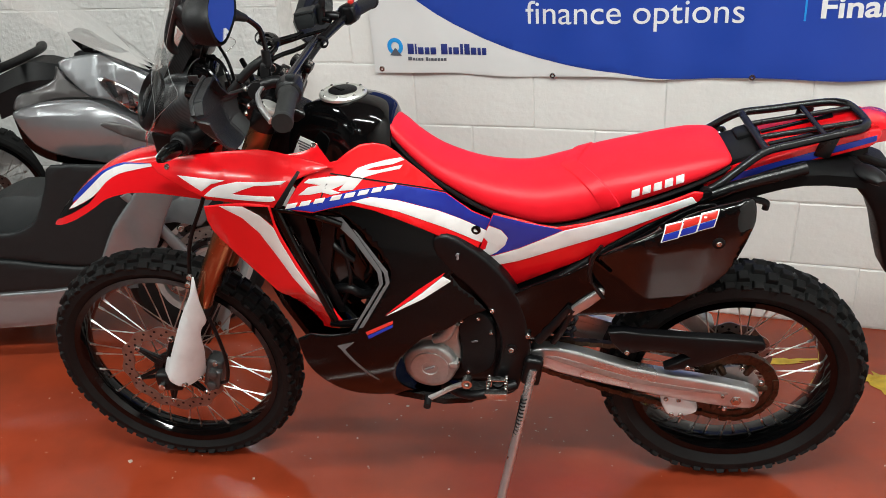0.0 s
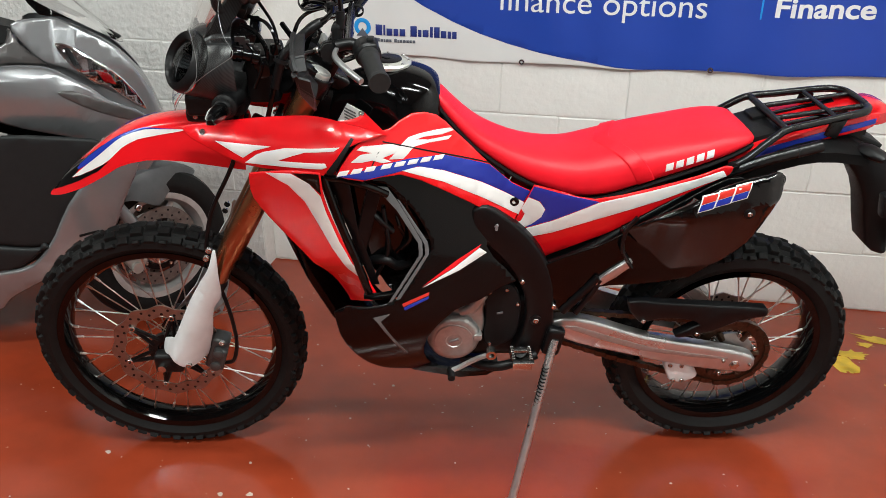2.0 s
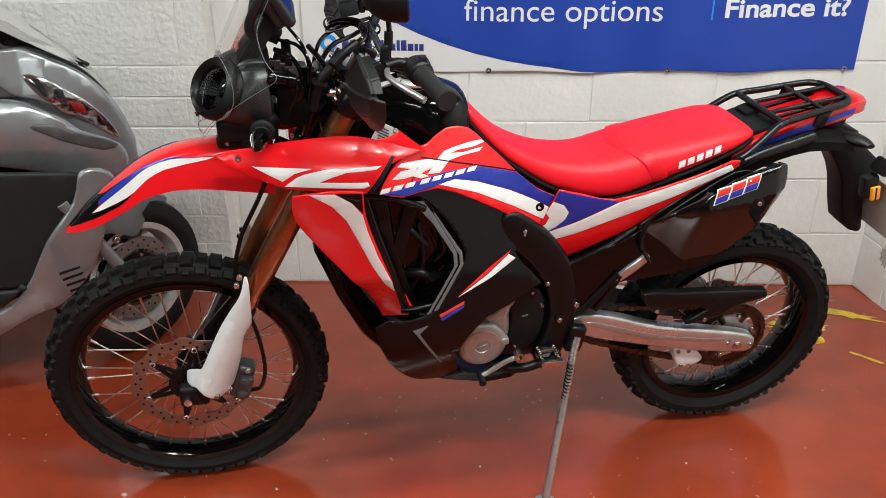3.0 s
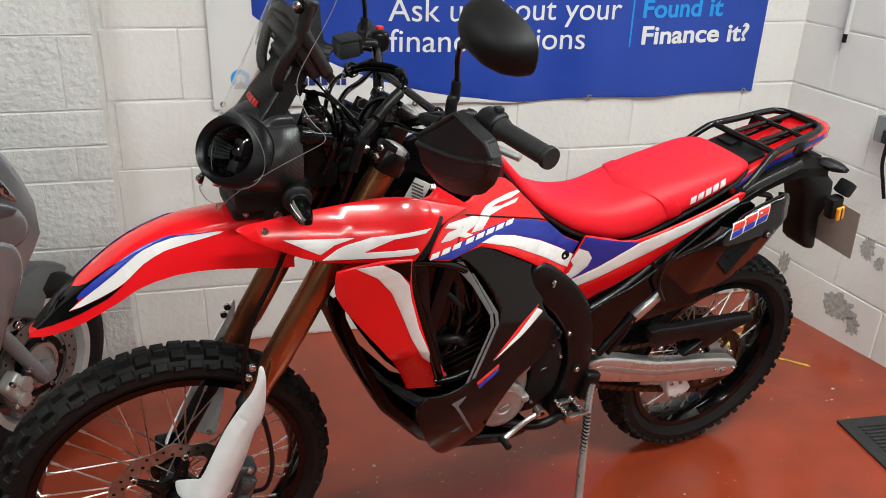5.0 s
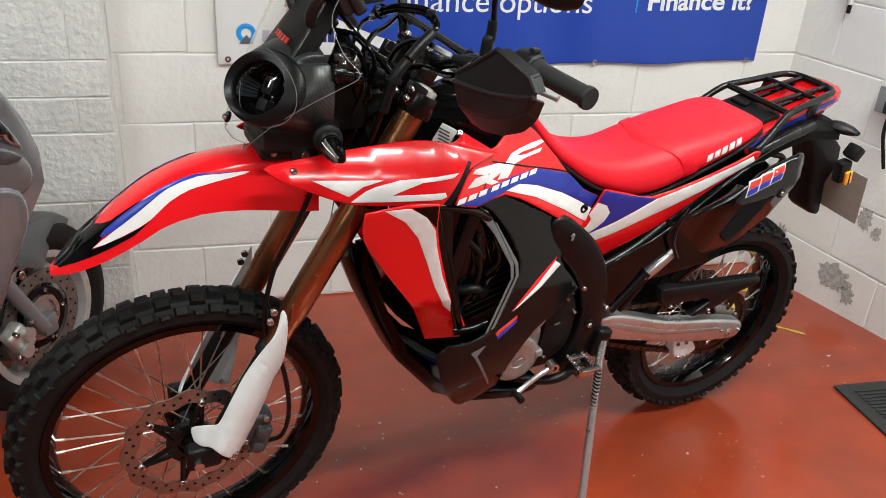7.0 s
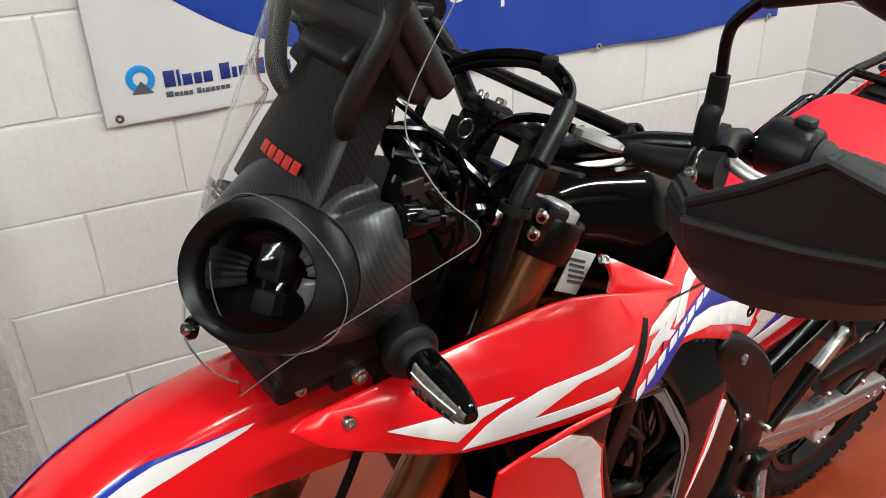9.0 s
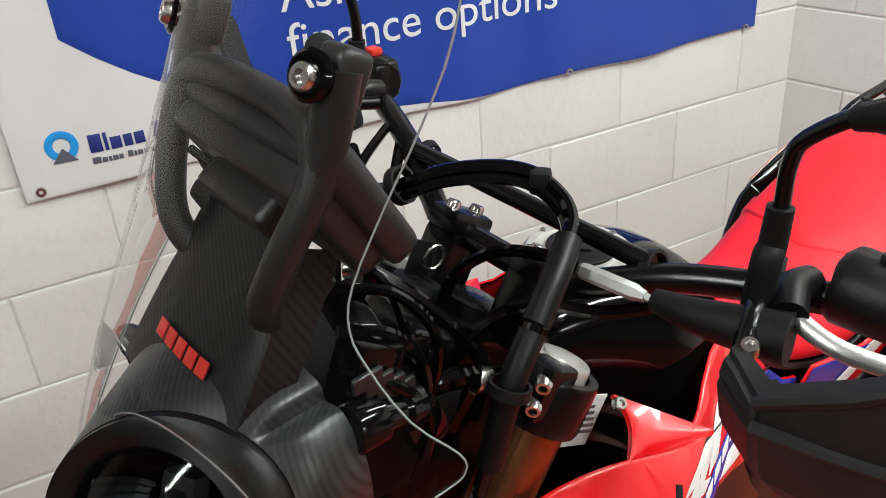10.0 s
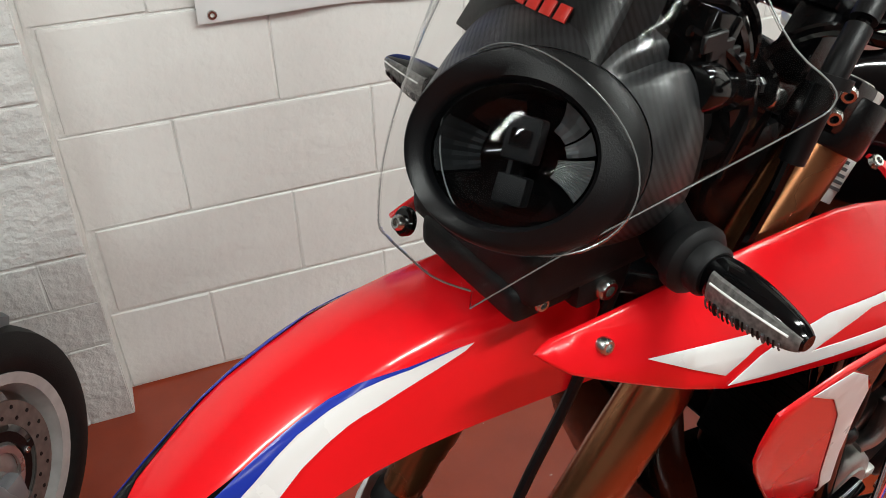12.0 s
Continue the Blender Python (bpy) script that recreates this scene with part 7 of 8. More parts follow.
# cables and hoses
CABLES = [
    ([(-0.306, -0.108, 1.196), (-0.314, -0.080, 1.198), (-0.322, -0.050, 1.190), (-0.334, -0.026, 1.172), (-0.346, -0.014, 1.145), (-0.356, -0.020, 1.115), (-0.368, -0.04, 1.02)], 0.0048),
    ([(-0.300, 0.165, 1.190), (-0.345, 0.080, 1.200), (-0.349, 0.029, 1.223), (-0.330, 0.006, 1.236), (-0.309, -0.016, 1.241), (-0.294, -0.036, 1.2415), (-0.287, -0.052, 1.238), (-0.285, -0.072, 1.229), (-0.293, -0.088, 1.222), (-0.306, -0.097, 1.216), (-0.324, -0.107, 1.208), (-0.350, -0.116, 1.186), (-0.385, -0.124, 1.150), (-0.408, -0.124, 1.08), (-0.440, -0.118, 0.980)], 0.0052),
    ([(-0.304, 0.150, 1.184), (-0.352, 0.070, 1.196), (-0.354, 0.026, 1.216), (-0.335, 0.003, 1.229), (-0.314, -0.020, 1.234), (-0.299, -0.039, 1.2345), (-0.292, -0.055, 1.231), (-0.290, -0.074, 1.222), (-0.298, -0.089, 1.214), (-0.312, -0.098, 1.207), (-0.330, -0.108, 1.199), (-0.356, -0.117, 1.178), (-0.390, -0.122, 1.140), (-0.414, -0.124, 1.070)], 0.0042),
    ([(-0.232, -0.170, 1.170), (-0.270, -0.110, 1.142), (-0.310, -0.070, 1.148), (-0.350, -0.050, 1.130), (-0.380, -0.040, 1.080)], 0.0055),
    ([(-0.250, 0.160, 1.180), (-0.300, 0.110, 1.170), (-0.350, 0.070, 1.160), (-0.390, 0.040, 1.110)], 0.0055),
    ([(-0.250, 0.180, 1.190), (-0.310, 0.140, 1.185), (-0.370, 0.090, 1.170), (-0.400, 0.060, 1.09)], 0.0045),
    ([(-0.400, 0.02, 1.18), (-0.370, -0.02, 1.150), (-0.350, -0.060, 1.110), (-0.360, -0.060, 1.06)], 0.006),
    ([(-0.420, -0.05, 1.11), (-0.385, -0.07, 1.12), (-0.360, -0.065, 1.10), (-0.370, -0.05, 1.05)], 0.008),
    ([(-0.390, 0.04, 1.10), (-0.360, 0.02, 1.085), (-0.330, -0.02, 1.06), (-0.320, -0.04, 1.0)], 0.007),
]
for pts, r in CABLES:
    part("cable", bar(pts, r, 8), GLOSSBLACK, bike, "black control cable")
part("cable_sleeve", bar([(-0.306, -0.097, 1.215), (-0.330, -0.109, 1.202), (-0.356, -0.117, 1.180)], 0.0098, 12), SATINBLACK, bike)
part("cable_sleeve", bar([(-0.360, -0.118, 1.176), (-0.384, -0.124, 1.150), (-0.404, -0.125, 1.090)], 0.0094, 12), SATINBLACK, bike)
bm = bmesh.new()
box(bm, (0.016, 0.014, 0.018), Matrix.Translation((-0.288, -0.053, 1.2355)) @ Matrix.Rotation(radians(-50), 4, "Z"), 0.004, 2)
part("cable_clip", bm, MATTEBLACK, bike)
for p, d in ((V(-0.246, -0.128, 1.178), (0.1, -0.9, 0.35)), (V(-0.246, 0.128, 1.178), (0.1, 0.9, 0.35)), (V(-0.222, -0.205, 1.199), (0.4, -0.9, 0)), (V(-0.386, -0.124, 1.147), (0.35, 0.06, 0.92)), (V(-0.349, 0.030, 1.222), (0.3, -0.8, 0.5))):
    bm = bmesh.new()
    lathe(bm, [(0.0125, -0.004), (0.0150, -0.004), (0.0150, 0.004), (0.0125, 0.004)], axis_to(p, d), 16, closed=True)
    part("cable_tie", bm, MATTEBLACK, bike)
# horn and dark filler pieces round the steering head
bm = bmesh.new()
tube(bm, [FTOP - FD * 0.0, FTOP - FD * 0.26], 0.030, 16)
box(bm, (0.10, 0.10, 0.16), Matrix.Translation((-0.34, 0, 0.98)), 0.02, 2)
part("steering_head", bm, BLACKMETAL, bike)
bm = bmesh.new()
lathe(bm, [(0, 0), (0.038, 0), (0.040, 0.010), (0.030, 0.018), (0.012, 0.022), (0, 0.022)], axis_to(V(-0.385, -0.02, 1.075), (-0.7, -0.4, 0.6)), 24)
part("horn", bm, SATINBLACK, bike)
bm = bmesh.new()
box(bm, (0.040, 0.0015, 0.050), Matrix.Translation((-0.258, -0.088, 1.010)) @ Matrix.Rotation(radians(30), 4, "Y"), 0.0005, 1)
lab_ = part("information_label", bm, LABELWHITE, bike, "white paper information label")
for k in range(5):
    bm = bmesh.new()
    box(bm, (0.028, 0.0006, 0.003), Matrix.Translation((-0.258, -0.0893, 0.998 + k * 0.007)) @ Matrix.Rotation(radians(30), 4, "Y"), 0, 1)
    part("print_bar", bm, GREYDECAL, lab_)


# front indicators
def indicator(s):
    base = V(-0.508, s * 0.140, 1.056)
    tip = V(-0.517, s * 0.229, 1.059)
    st = part("front_indicator", bar([base + V(0.02, -s * 0.055, 0.004), base + V(0.004, -s * 0.025, 0), base + V(0, -s * 0.004, 0)], [0.019, 0.022], 18), SATINBLACK, bike, "black front indicator with clear lens")
    bm = bmesh.new()
    lathe(bm, [(0, -0.012), (0.023, -0.012), (0.0255, -0.008), (0.0255, 0.000), (0.022, 0.004), (0.0185, 0.005), (0.0185, 0.014), (0.016, 0.017), (0, 0.017)], axis_to(base, tip - base), 24)
    part("rubber_collar", bm, MATTEBLACK, st, "ribbed rubber collar")
    d = (tip - base).normalized()
    L = (tip - base).length
    fw_, up_ = V(-1, 0, 0), d.cross(V(-1, 0, 0)) * s

    def ring(f, a, b, q, k=1.0):
        c, z = math.cos(q), math.sin(q)
        return base + d * (f * L) + fw_ * (a * k * math.copysign(abs(c) ** 0.75, c)) + up_ * (b * k * math.copysign(abs(z) ** 0.75, z))
    rows_ = dense([(0.10, 0.012, 0.014), (0.22, 0.013, 0.0145), (0.34, 0.0150, 0.0150), (0.55, 0.0146, 0.0146), (0.78, 0.012, 0.012), (0.95, 0.009, 0.0085), (1.03, 0.0055, 0.005)], 3)
    bm = bmesh.new()
    rg = [[bm.verts.new(ring(f, a, b, 2 * math.pi * k / 24)) for k in range(24)] for f, a, b in rows_]
    for a, b in zip(rg, rg[1:]):
        for k in range(24):
            bm.faces.new((a[k], a[(k + 1) % 24], b[(k + 1) % 24], b[k]))
    bm.faces.new(rg[-1]), bm.faces.new(rg[0][::-1])
    bmesh.ops.recalc_face_normals(bm, faces=bm.faces)
    part("indicator_body", bm, GLOSSBLACK, st)
    bm = bmesh.new()
    rg = [[bm.verts.new(ring(f, a, b, -1.15 + 2.0 * k / 10, 1.10 if 0 < k < 10 else 0.98)) for k in range(11)] for f, a, b in rows_[4:-1]]
    for a, b in zip(rg, rg[1:]):
        for k in range(10):
            bm.faces.new((a[k], a[k + 1], b[k + 1], b[k]))
    bmesh.ops.solidify(bm, geom=bm.faces[:], thickness=0.002)
    bmesh.ops.recalc_face_normals(bm, faces=bm.faces)
    part("indicator_lens", bm, material("smoked_lens", (0.26, 0.25, 0.24), 0.12, vary=0.5, grain=220, coat=0.8), st, "clear ribbed indicator lens")
    for k in range(16):
        f, g = 0.30 + 0.040 * k, 0.0165 - 0.0055 * max(0, k - 4) / 11
        bm = bmesh.new()
        tube(bm, [ring(f, g, g, q, 1.115) for q in (-0.75, -0.45, -0.15)], 0.0007 + 0.0006 * (k % 5 == 2), 6)
        part("lens_rib", bm, MATTEBLACK if k % 3 else GREYDECAL, st)
    # highlight along the lens's upper edge, modelled as a thin white bar
    bm = bmesh.new()
    tube(bm, [ring(f, g, g, 0.30, 1.115) for f, g in ((0.30, 0.0163), (0.5, 0.0160), (0.75, 0.0132), (0.94, 0.0102))], 0.0008, 6)
    part("lens_highlight", bm, LABELWHITE, st, "highlight on the lens edge, drawn as a white line")


indicator(-1), indicator(1)
FITTED[0] = Matrix()

# ---- silver scooter parked behind: x forward, y away from the camera, z up ----
scooter = empty("scooter", Matrix.Translation((-0.662, -0.506, fall(-0.5))) @ Matrix.Rotation(radians(20), 4, "Z"))
tagged(scooter, "silver and dark grey maxi scooter parked beside the block wall", "scooter")


def flank(x, z, off=0.0):
    """Right side of the fairing: widest behind the knee shield, tapering to the nose."""
    f = min(max((x + 0.42) / 0.56, 0.0), 1.0)
    hw = 0.245 * math.sqrt(max(0.02, 1 - f ** 2.2))
    up = max(0.0, z - 0.88)
    lo = max(0.0, 0.45 - z)
    return V(x, -(hw * (1 - 1.1 * up) - 0.35 * lo * lo) - off, z)


def upper_flank(x, z, off=0.0):
    """Narrow upper fairing round the lamps; it closes towards the nose."""
    return V(x, -(0.085 + 0.25 * max(0.0, -0.21 - x)) + 0.30 * max(0.0, x + 0.15) + 0.25 * max(0.0, z - 0.9) - off, z)


def side_panel(name, o, mat, label="", off=0.0, n=3, lift=0.0, thick=0.012, edge=0.008, surf=flank):
    obs = []
    for s in (-1, 1):
        F = (lambda a, b: surf(a, b, off)) if s < 0 else (lambda a, b: (lambda p: V(p.x, -p.y, p.z))(surf(a, b, off)))
        obs.append(part(name, skin(o, F, thick, lift, n=n, out=1 if s < 0 else -1, step=0.03, round_edge=edge), mat, scooter, label))
    return obs


def bulged(x, z, off=0.0):
    """Lower fairing: swells outwards along its middle line."""
    p = upper_flank(x, z, off)
    mid = 0.86 - 0.55 * (x + 0.42) * 0.42
    q = max(0.0, 1 - ((z - mid) / 0.14) ** 2) * max(0.0, 1 - ((x + 0.22) / 0.30) ** 2)
    return V(p.x, p.y - 0.045 * q, p.z)


# darker copy of the silver: shade on cheek and recess put into the colour
SHADEDSILVER = material("shaded_silver_paint", (0.11, 0.105, 0.105), 0.28, metal=0.5, vary=0.06, grain=20, coat=0.5)
side_panel("upper_fairing", [(-0.320, 1.048), (-0.225, 1.060), (-0.186, 1.056), (-0.110, 1.014), (-0.036, 0.960), (0.022, 0.870), (0.063, 0.745), (0.030, 0.750), (-0.030, 0.800), (-0.110, 0.857), (-0.170, 0.905), (-0.238, 0.929), (-0.282, 0.974)], SILVER, "silver upper fairing", 0.0, surf=upper_flank)
side_panel("cheek_panel", [(-0.320, 1.045), (-0.282, 0.974), (-0.228, 0.925), (-0.338, 0.935), (-0.460, 0.912), (-0.451, 0.961), (-0.399, 0.975), (-0.337, 0.998)], SHADEDSILVER, "silver cheek panel with shade put into its colour", 0.004, surf=upper_flank)
side_panel("lower_fairing", [(-0.466, 0.920), (-0.422, 0.936), (-0.338, 0.944), (-0.246, 0.935), (-0.190, 0.912), (-0.110, 0.860), (-0.068, 0.815), (0.030, 0.748), (0.040, 0.670), (-0.040, 0.630), (-0.150, 0.675), (-0.250, 0.712), (-0.364, 0.757), (-0.421, 0.800), (-0.449, 0.852), (-0.463, 0.893)], SILVER, "silver lower fairing", 0.012, edge=0.014, surf=bulged)
side_panel("fairing_edge", [(-0.472, 0.925), (-0.400, 0.925), (-0.250, 0.860), (-0.060, 0.720), (0.010, 0.640), (-0.100, 0.625), (-0.207, 0.668), (-0.325, 0.700), (-0.419, 0.740), (-0.465, 0.793), (-0.477, 0.853)], GLOSSBLACK, "gloss black edge below the fairing", -0.012, surf=upper_flank)
side_panel("fairing_recess", [(-0.210, 0.852), (-0.163, 0.856), (-0.062, 0.802), (0.022, 0.752), (-0.020, 0.742), (-0.107, 0.786), (-0.170, 0.826)], SHADEDSILVER, "silver recess with shade put into its colour", 0.016, surf=bulged, n=2, edge=0.003)
hl = side_panel("headlamp", [(-0.210, 0.988), (-0.150, 0.972), (-0.096, 0.930), (-0.053, 0.897), (0.000, 0.828), (0.028, 0.757), (-0.028, 0.800), (-0.077, 0.850), (-0.110, 0.857), (-0.144, 0.897), (-0.183, 0.936)], CHROME, "chrome-lined headlamp", 0.004, edge=0.004, surf=upper_flank, n=2)
for k, ob in enumerate(hl):
    s = -1 if k == 0 else 1
    F = (lambda a, b: upper_flank(a, b, 0.014)) if s < 0 else (lambda a, b: (lambda p: V(p.x, -p.y, p.z))(upper_flank(a, b, 0.014)))
    part("headlamp_lens", skin([(-0.205, 0.984), (-0.150, 0.969), (-0.056, 0.895), (0.024, 0.762), (-0.076, 0.853), (-0.142, 0.899)], F, 0.002, n=2, out=1 if s < 0 else -1, step=0.03), LENS, ob)
    for o in ([(-0.186, 0.976), (-0.166, 0.974), (-0.140, 0.925), (-0.160, 0.920)], [(-0.120, 0.945), (-0.105, 0.936), (-0.096, 0.880), (-0.118, 0.890)], [(-0.062, 0.895), (-0.048, 0.885), (-0.052, 0.845), (-0.070, 0.855)]):
        part("lamp_divider", skin(o, F, 0.003, -0.006, n=1, out=1 if s < 0 else -1, step=0), GREYPLASTIC, ob)
    part("indicator_strip", skin([(-0.100, 0.905), (-0.060, 0.886), (-0.045, 0.850), (-0.080, 0.862)], F, 0.003, -0.004, n=1, out=1 if s < 0 else -1, step=0), LENSRED, ob, "reddish lamp section")
side_panel("leg_shield", [(-0.363, 0.752), (-0.142, 0.725), (-0.090, 0.700), (-0.121, 0.630), (-0.212, 0.524), (-0.277, 0.406), (-0.341, 0.386), (-0.469, 0.408), (-0.614, 0.437), (-0.760, 0.470), (-0.740, 0.540), (-0.586, 0.527), (-0.527, 0.535), (-0.458, 0.575), (-0.397, 0.690)], GREYPLASTIC, "dark grey textured leg shield", -0.012)
side_panel("apron", [(-0.090, 0.720), (-0.010, 0.700), (0.000, 0.620), (-0.050, 0.520), (-0.110, 0.400), (-0.208, 0.305), (-0.280, 0.285), (-0.370, 0.245), (-0.450, 0.200), (-0.500, 0.155), (-0.720, 0.150), (-0.950, 0.155), (-0.950, 0.300), (-0.660, 0.305), (-0.400, 0.312), (-0.305, 0.380), (-0.220, 0.520), (-0.126, 0.630)], SILVER, "silver lower apron", -0.004, edge=0.010)
for k in range(4):
    side_panel("vent_slot", [(-0.205 + k * 0.006, 0.418 - k * 0.022), (-0.145 + k * 0.004, 0.426 - k * 0.022), (-0.145 + k * 0.004, 0.418 - k * 0.022), (-0.205 + k * 0.006, 0.408 - k * 0.022)], MATTEBLACK, "", -0.0035, n=1, thick=0.002, edge=0.001)
side_panel("floor_board", [(-0.300, 0.392), (-0.342, 0.384), (-0.470, 0.404), (-0.616, 0.433), (-1.050, 0.460), (-1.050, 0.306), (-0.657, 0.310), (-0.539, 0.309), (-0.400, 0.320)], GREYPLASTIC, "dark grey floorboard edge", -0.002)
side_panel("screen_trim", [(-0.282, 1.133), (-0.226, 1.122), (-0.179, 1.080), (-0.024, 0.985), (-0.100, 1.026), (-0.186, 1.060), (-0.240, 1.066)], GLOSSBLACK, "black trim below the screen", -0.010, n=2, edge=0.002, surf=upper_flank)
# centre fill: nose strip, tunnel, seat, tail
bm = loft(dense([(0.066, 0.75, 0.020, 0.66), (0.030, 0.86, 0.034, 0.60), (-0.040, 0.955, 0.052, 0.50), (-0.120, 1.010, 0.060, 0.42), (-0.220, 1.050, 0.060, 0.36), (-0.320, 1.040, 0.070, 0.34)], 3), lambda st: [V(st[0], st[2] * a, st[3] + (st[1] - st[3]) * b) for a, b in ((-1, 0), (-1, 0.8), (-0.7, 0.97), (0, 1.0), (0.7, 0.97), (1, 0.8), (1, 0))], closed=True)
part("nose", bm, SILVER, scooter, "silver nose")
bm = loft(dense([(-0.20, 0.66, 0.10, 0.30), (-0.34, 0.80, 0.10, 0.30), (-0.46, 0.62, 0.14, 0.26), (-0.62, 0.62, 0.16, 0.24), (-0.80, 0.56, 0.15, 0.22), (-1.00, 0.60, 0.17, 0.22)], 3), lambda st: [V(st[0], st[2] * a, st[3] + (st[1] - st[3]) * b) for a, b in ((-1, 0), (-1, 0.75), (-0.6, 0.97), (0.6, 0.97), (1, 0.75), (1, 0))], closed=True)
part("inner_body", bm, GREYPLASTIC, scooter, "dark grey inner body")
bm = loft(dense([(-0.90, 0.72, 0.12, 0.60), (-1.05, 0.80, 0.16, 0.62), (-1.35, 0.80, 0.17, 0.66), (-1.60, 0.90, 0.15, 0.76), (-1.80, 0.92, 0.10, 0.84)], 3), lambda st: [V(st[0], st[2] * a, st[3] + (st[1] - st[3]) * b) for a, b in ((-0.9, 0), (-1, 0.5), (-0.8, 0.95), (0, 1.0), (0.8, 0.95), (1, 0.5), (0.9, 0))], closed=True)
part("seat", bm, MATTEBLACK, scooter, "black scooter seat")
bm = loft(dense([(-0.95, 0.62, 0.20, 0.22), (-1.20, 0.70, 0.22, 0.28), (-1.55, 0.80, 0.19, 0.46), (-1.85, 0.90, 0.10, 0.70)], 3), lambda st: [V(st[0], st[2] * a, st[3] + (st[1] - st[3]) * b) for a, b in ((-0.9, 0), (-1, 0.6), (-0.7, 1.0), (0.7, 1.0), (1, 0.6), (0.9, 0))], closed=True)
part("tail_body", bm, SILVER, scooter, "silver tail body")
# tall clear wind screen with a dark foot
def sc_screen(a, b):
    return V(-0.030 - (b - 0.98) * 1.15 - 1.6 * a * a, a, b)


ws = part("wind_screen", skin([(-0.03, 0.985), (0.03, 0.985), (0.10, 1.06), (0.15, 1.16), (0.17, 1.28), (0.13, 1.36), (-0.13, 1.36), (-0.17, 1.28), (-0.15, 1.16), (-0.10, 1.06)], sc_screen, 0.004, n=3, out=-1, step=0.03), CLEAR, scooter, "tall clear screen")
part("screen_foot", skin([(-0.02, 0.978), (0.02, 0.978), (0.085, 1.050), (0.100, 1.100), (0.04, 1.055), (-0.04, 1.055), (-0.100, 1.100), (-0.085, 1.050)], sc_screen, 0.004, 0.004, n=2, out=-1, step=0.03), SMOKE, ws, "dark smoked foot of the screen")
bm = loft(dense([(-0.32, 1.03, 0.08, 0.94), (-0.42, 1.05, 0.11, 0.92), (-0.54, 1.01, 0.10, 0.88)], 3), lambda st: [V(st[0], st[2] * a, st[3] + (st[1] - st[3]) * b) for a, b in ((-1, 0), (-1, 0.6), (-0.5, 1), (0.5, 1), (1, 0.6), (1, 0))], closed=True)
part("dashboard", bm, MATTEBLACK, scooter, "black dashboard")
part("handlebar", bar([(-0.56, -0.34, 1.03), (-0.50, -0.24, 1.05), (-0.45, -0.10, 1.06), (-0.45, 0.10, 1.06), (-0.50, 0.24, 1.05), (-0.56, 0.34, 1.03)], 0.014, 12), MATTEBLACK, scooter, "black handlebar")
bm = bmesh.new()
box(bm, (0.07, 0.08, 0.06), Matrix.Translation((-0.50, -0.22, 1.055)), 0.014, 3)
box(bm, (0.05, 0.07, 0.05), Matrix.Translation((-0.47, -0.20, 1.10)), 0.010, 3)
part("switch_block", bm, MATTEBLACK, scooter)
part("brake_lever", bar([(-0.46, -0.20, 1.045), (-0.45, -0.28, 1.03), (-0.50, -0.36, 1.01)], 0.007, 8), SATINBLACK, scooter)
WHEELSILVER = material("silver_wheel_paint", (0.50, 0.49, 0.48), 0.35, metal=0.3, vary=0.12, grain=40)
DARKDISC = material("dark_disc_steel", (0.22, 0.20, 0.185), 0.42, metal=0.6, vary=0.25, grain=60)
# steered front wheel, fender, fork, discs
WM = Matrix.Translation((-0.024, 0, 0.272)) @ Matrix.Rotation(radians(38), 4, "Z")


def turned(prof, seg=56, closed=True):
    bm = bmesh.new()
    lathe(bm, prof, WM @ Matrix.Rotation(radians(90), 4, "X"), seg, closed=closed)
    return bm


fw = part("front_wheel", turned([(0.170, -0.040), (0.172, -0.047), (0.188, -0.050), (0.192, -0.050), (0.192, -0.040), (0.180, -0.030), (0.176, 0.0), (0.180, 0.030), (0.192, 0.040), (0.192, 0.050), (0.188, 0.050), (0.172, 0.047), (0.170, 0.040), (0.158, 0.020), (0.158, -0.020)]), WHEELSILVER, scooter, "grey cast scooter wheel")
part("tyre", turned([(0.186, -0.040), (0.196, -0.050), (0.225, -0.056), (0.262, -0.042), (0.270, -0.020), (0.272, 0.0), (0.270, 0.020), (0.262, 0.042), (0.225, 0.056), (0.196, 0.050), (0.186, 0.040)]), RUBBER, fw, "black road tyre")
part("hub", turned([(0.0, -0.055), (0.018, -0.055), (0.020, -0.045), (0.050, -0.040), (0.052, 0.040), (0.020, 0.045), (0.018, 0.055), (0.0, 0.055)], 28, False), CASTALU, fw)
for k in range(6):
    a = 2 * math.pi * k / 6
    bm = bmesh.new()
    box(bm, (0.130, 0.026, 0.024), WM @ Matrix.Rotation(a, 4, "Y") @ Matrix.Translation((0.105, 0, 0)), 0.006, 2)
    part("wheel_spoke", bm, WHEELSILVER, fw)
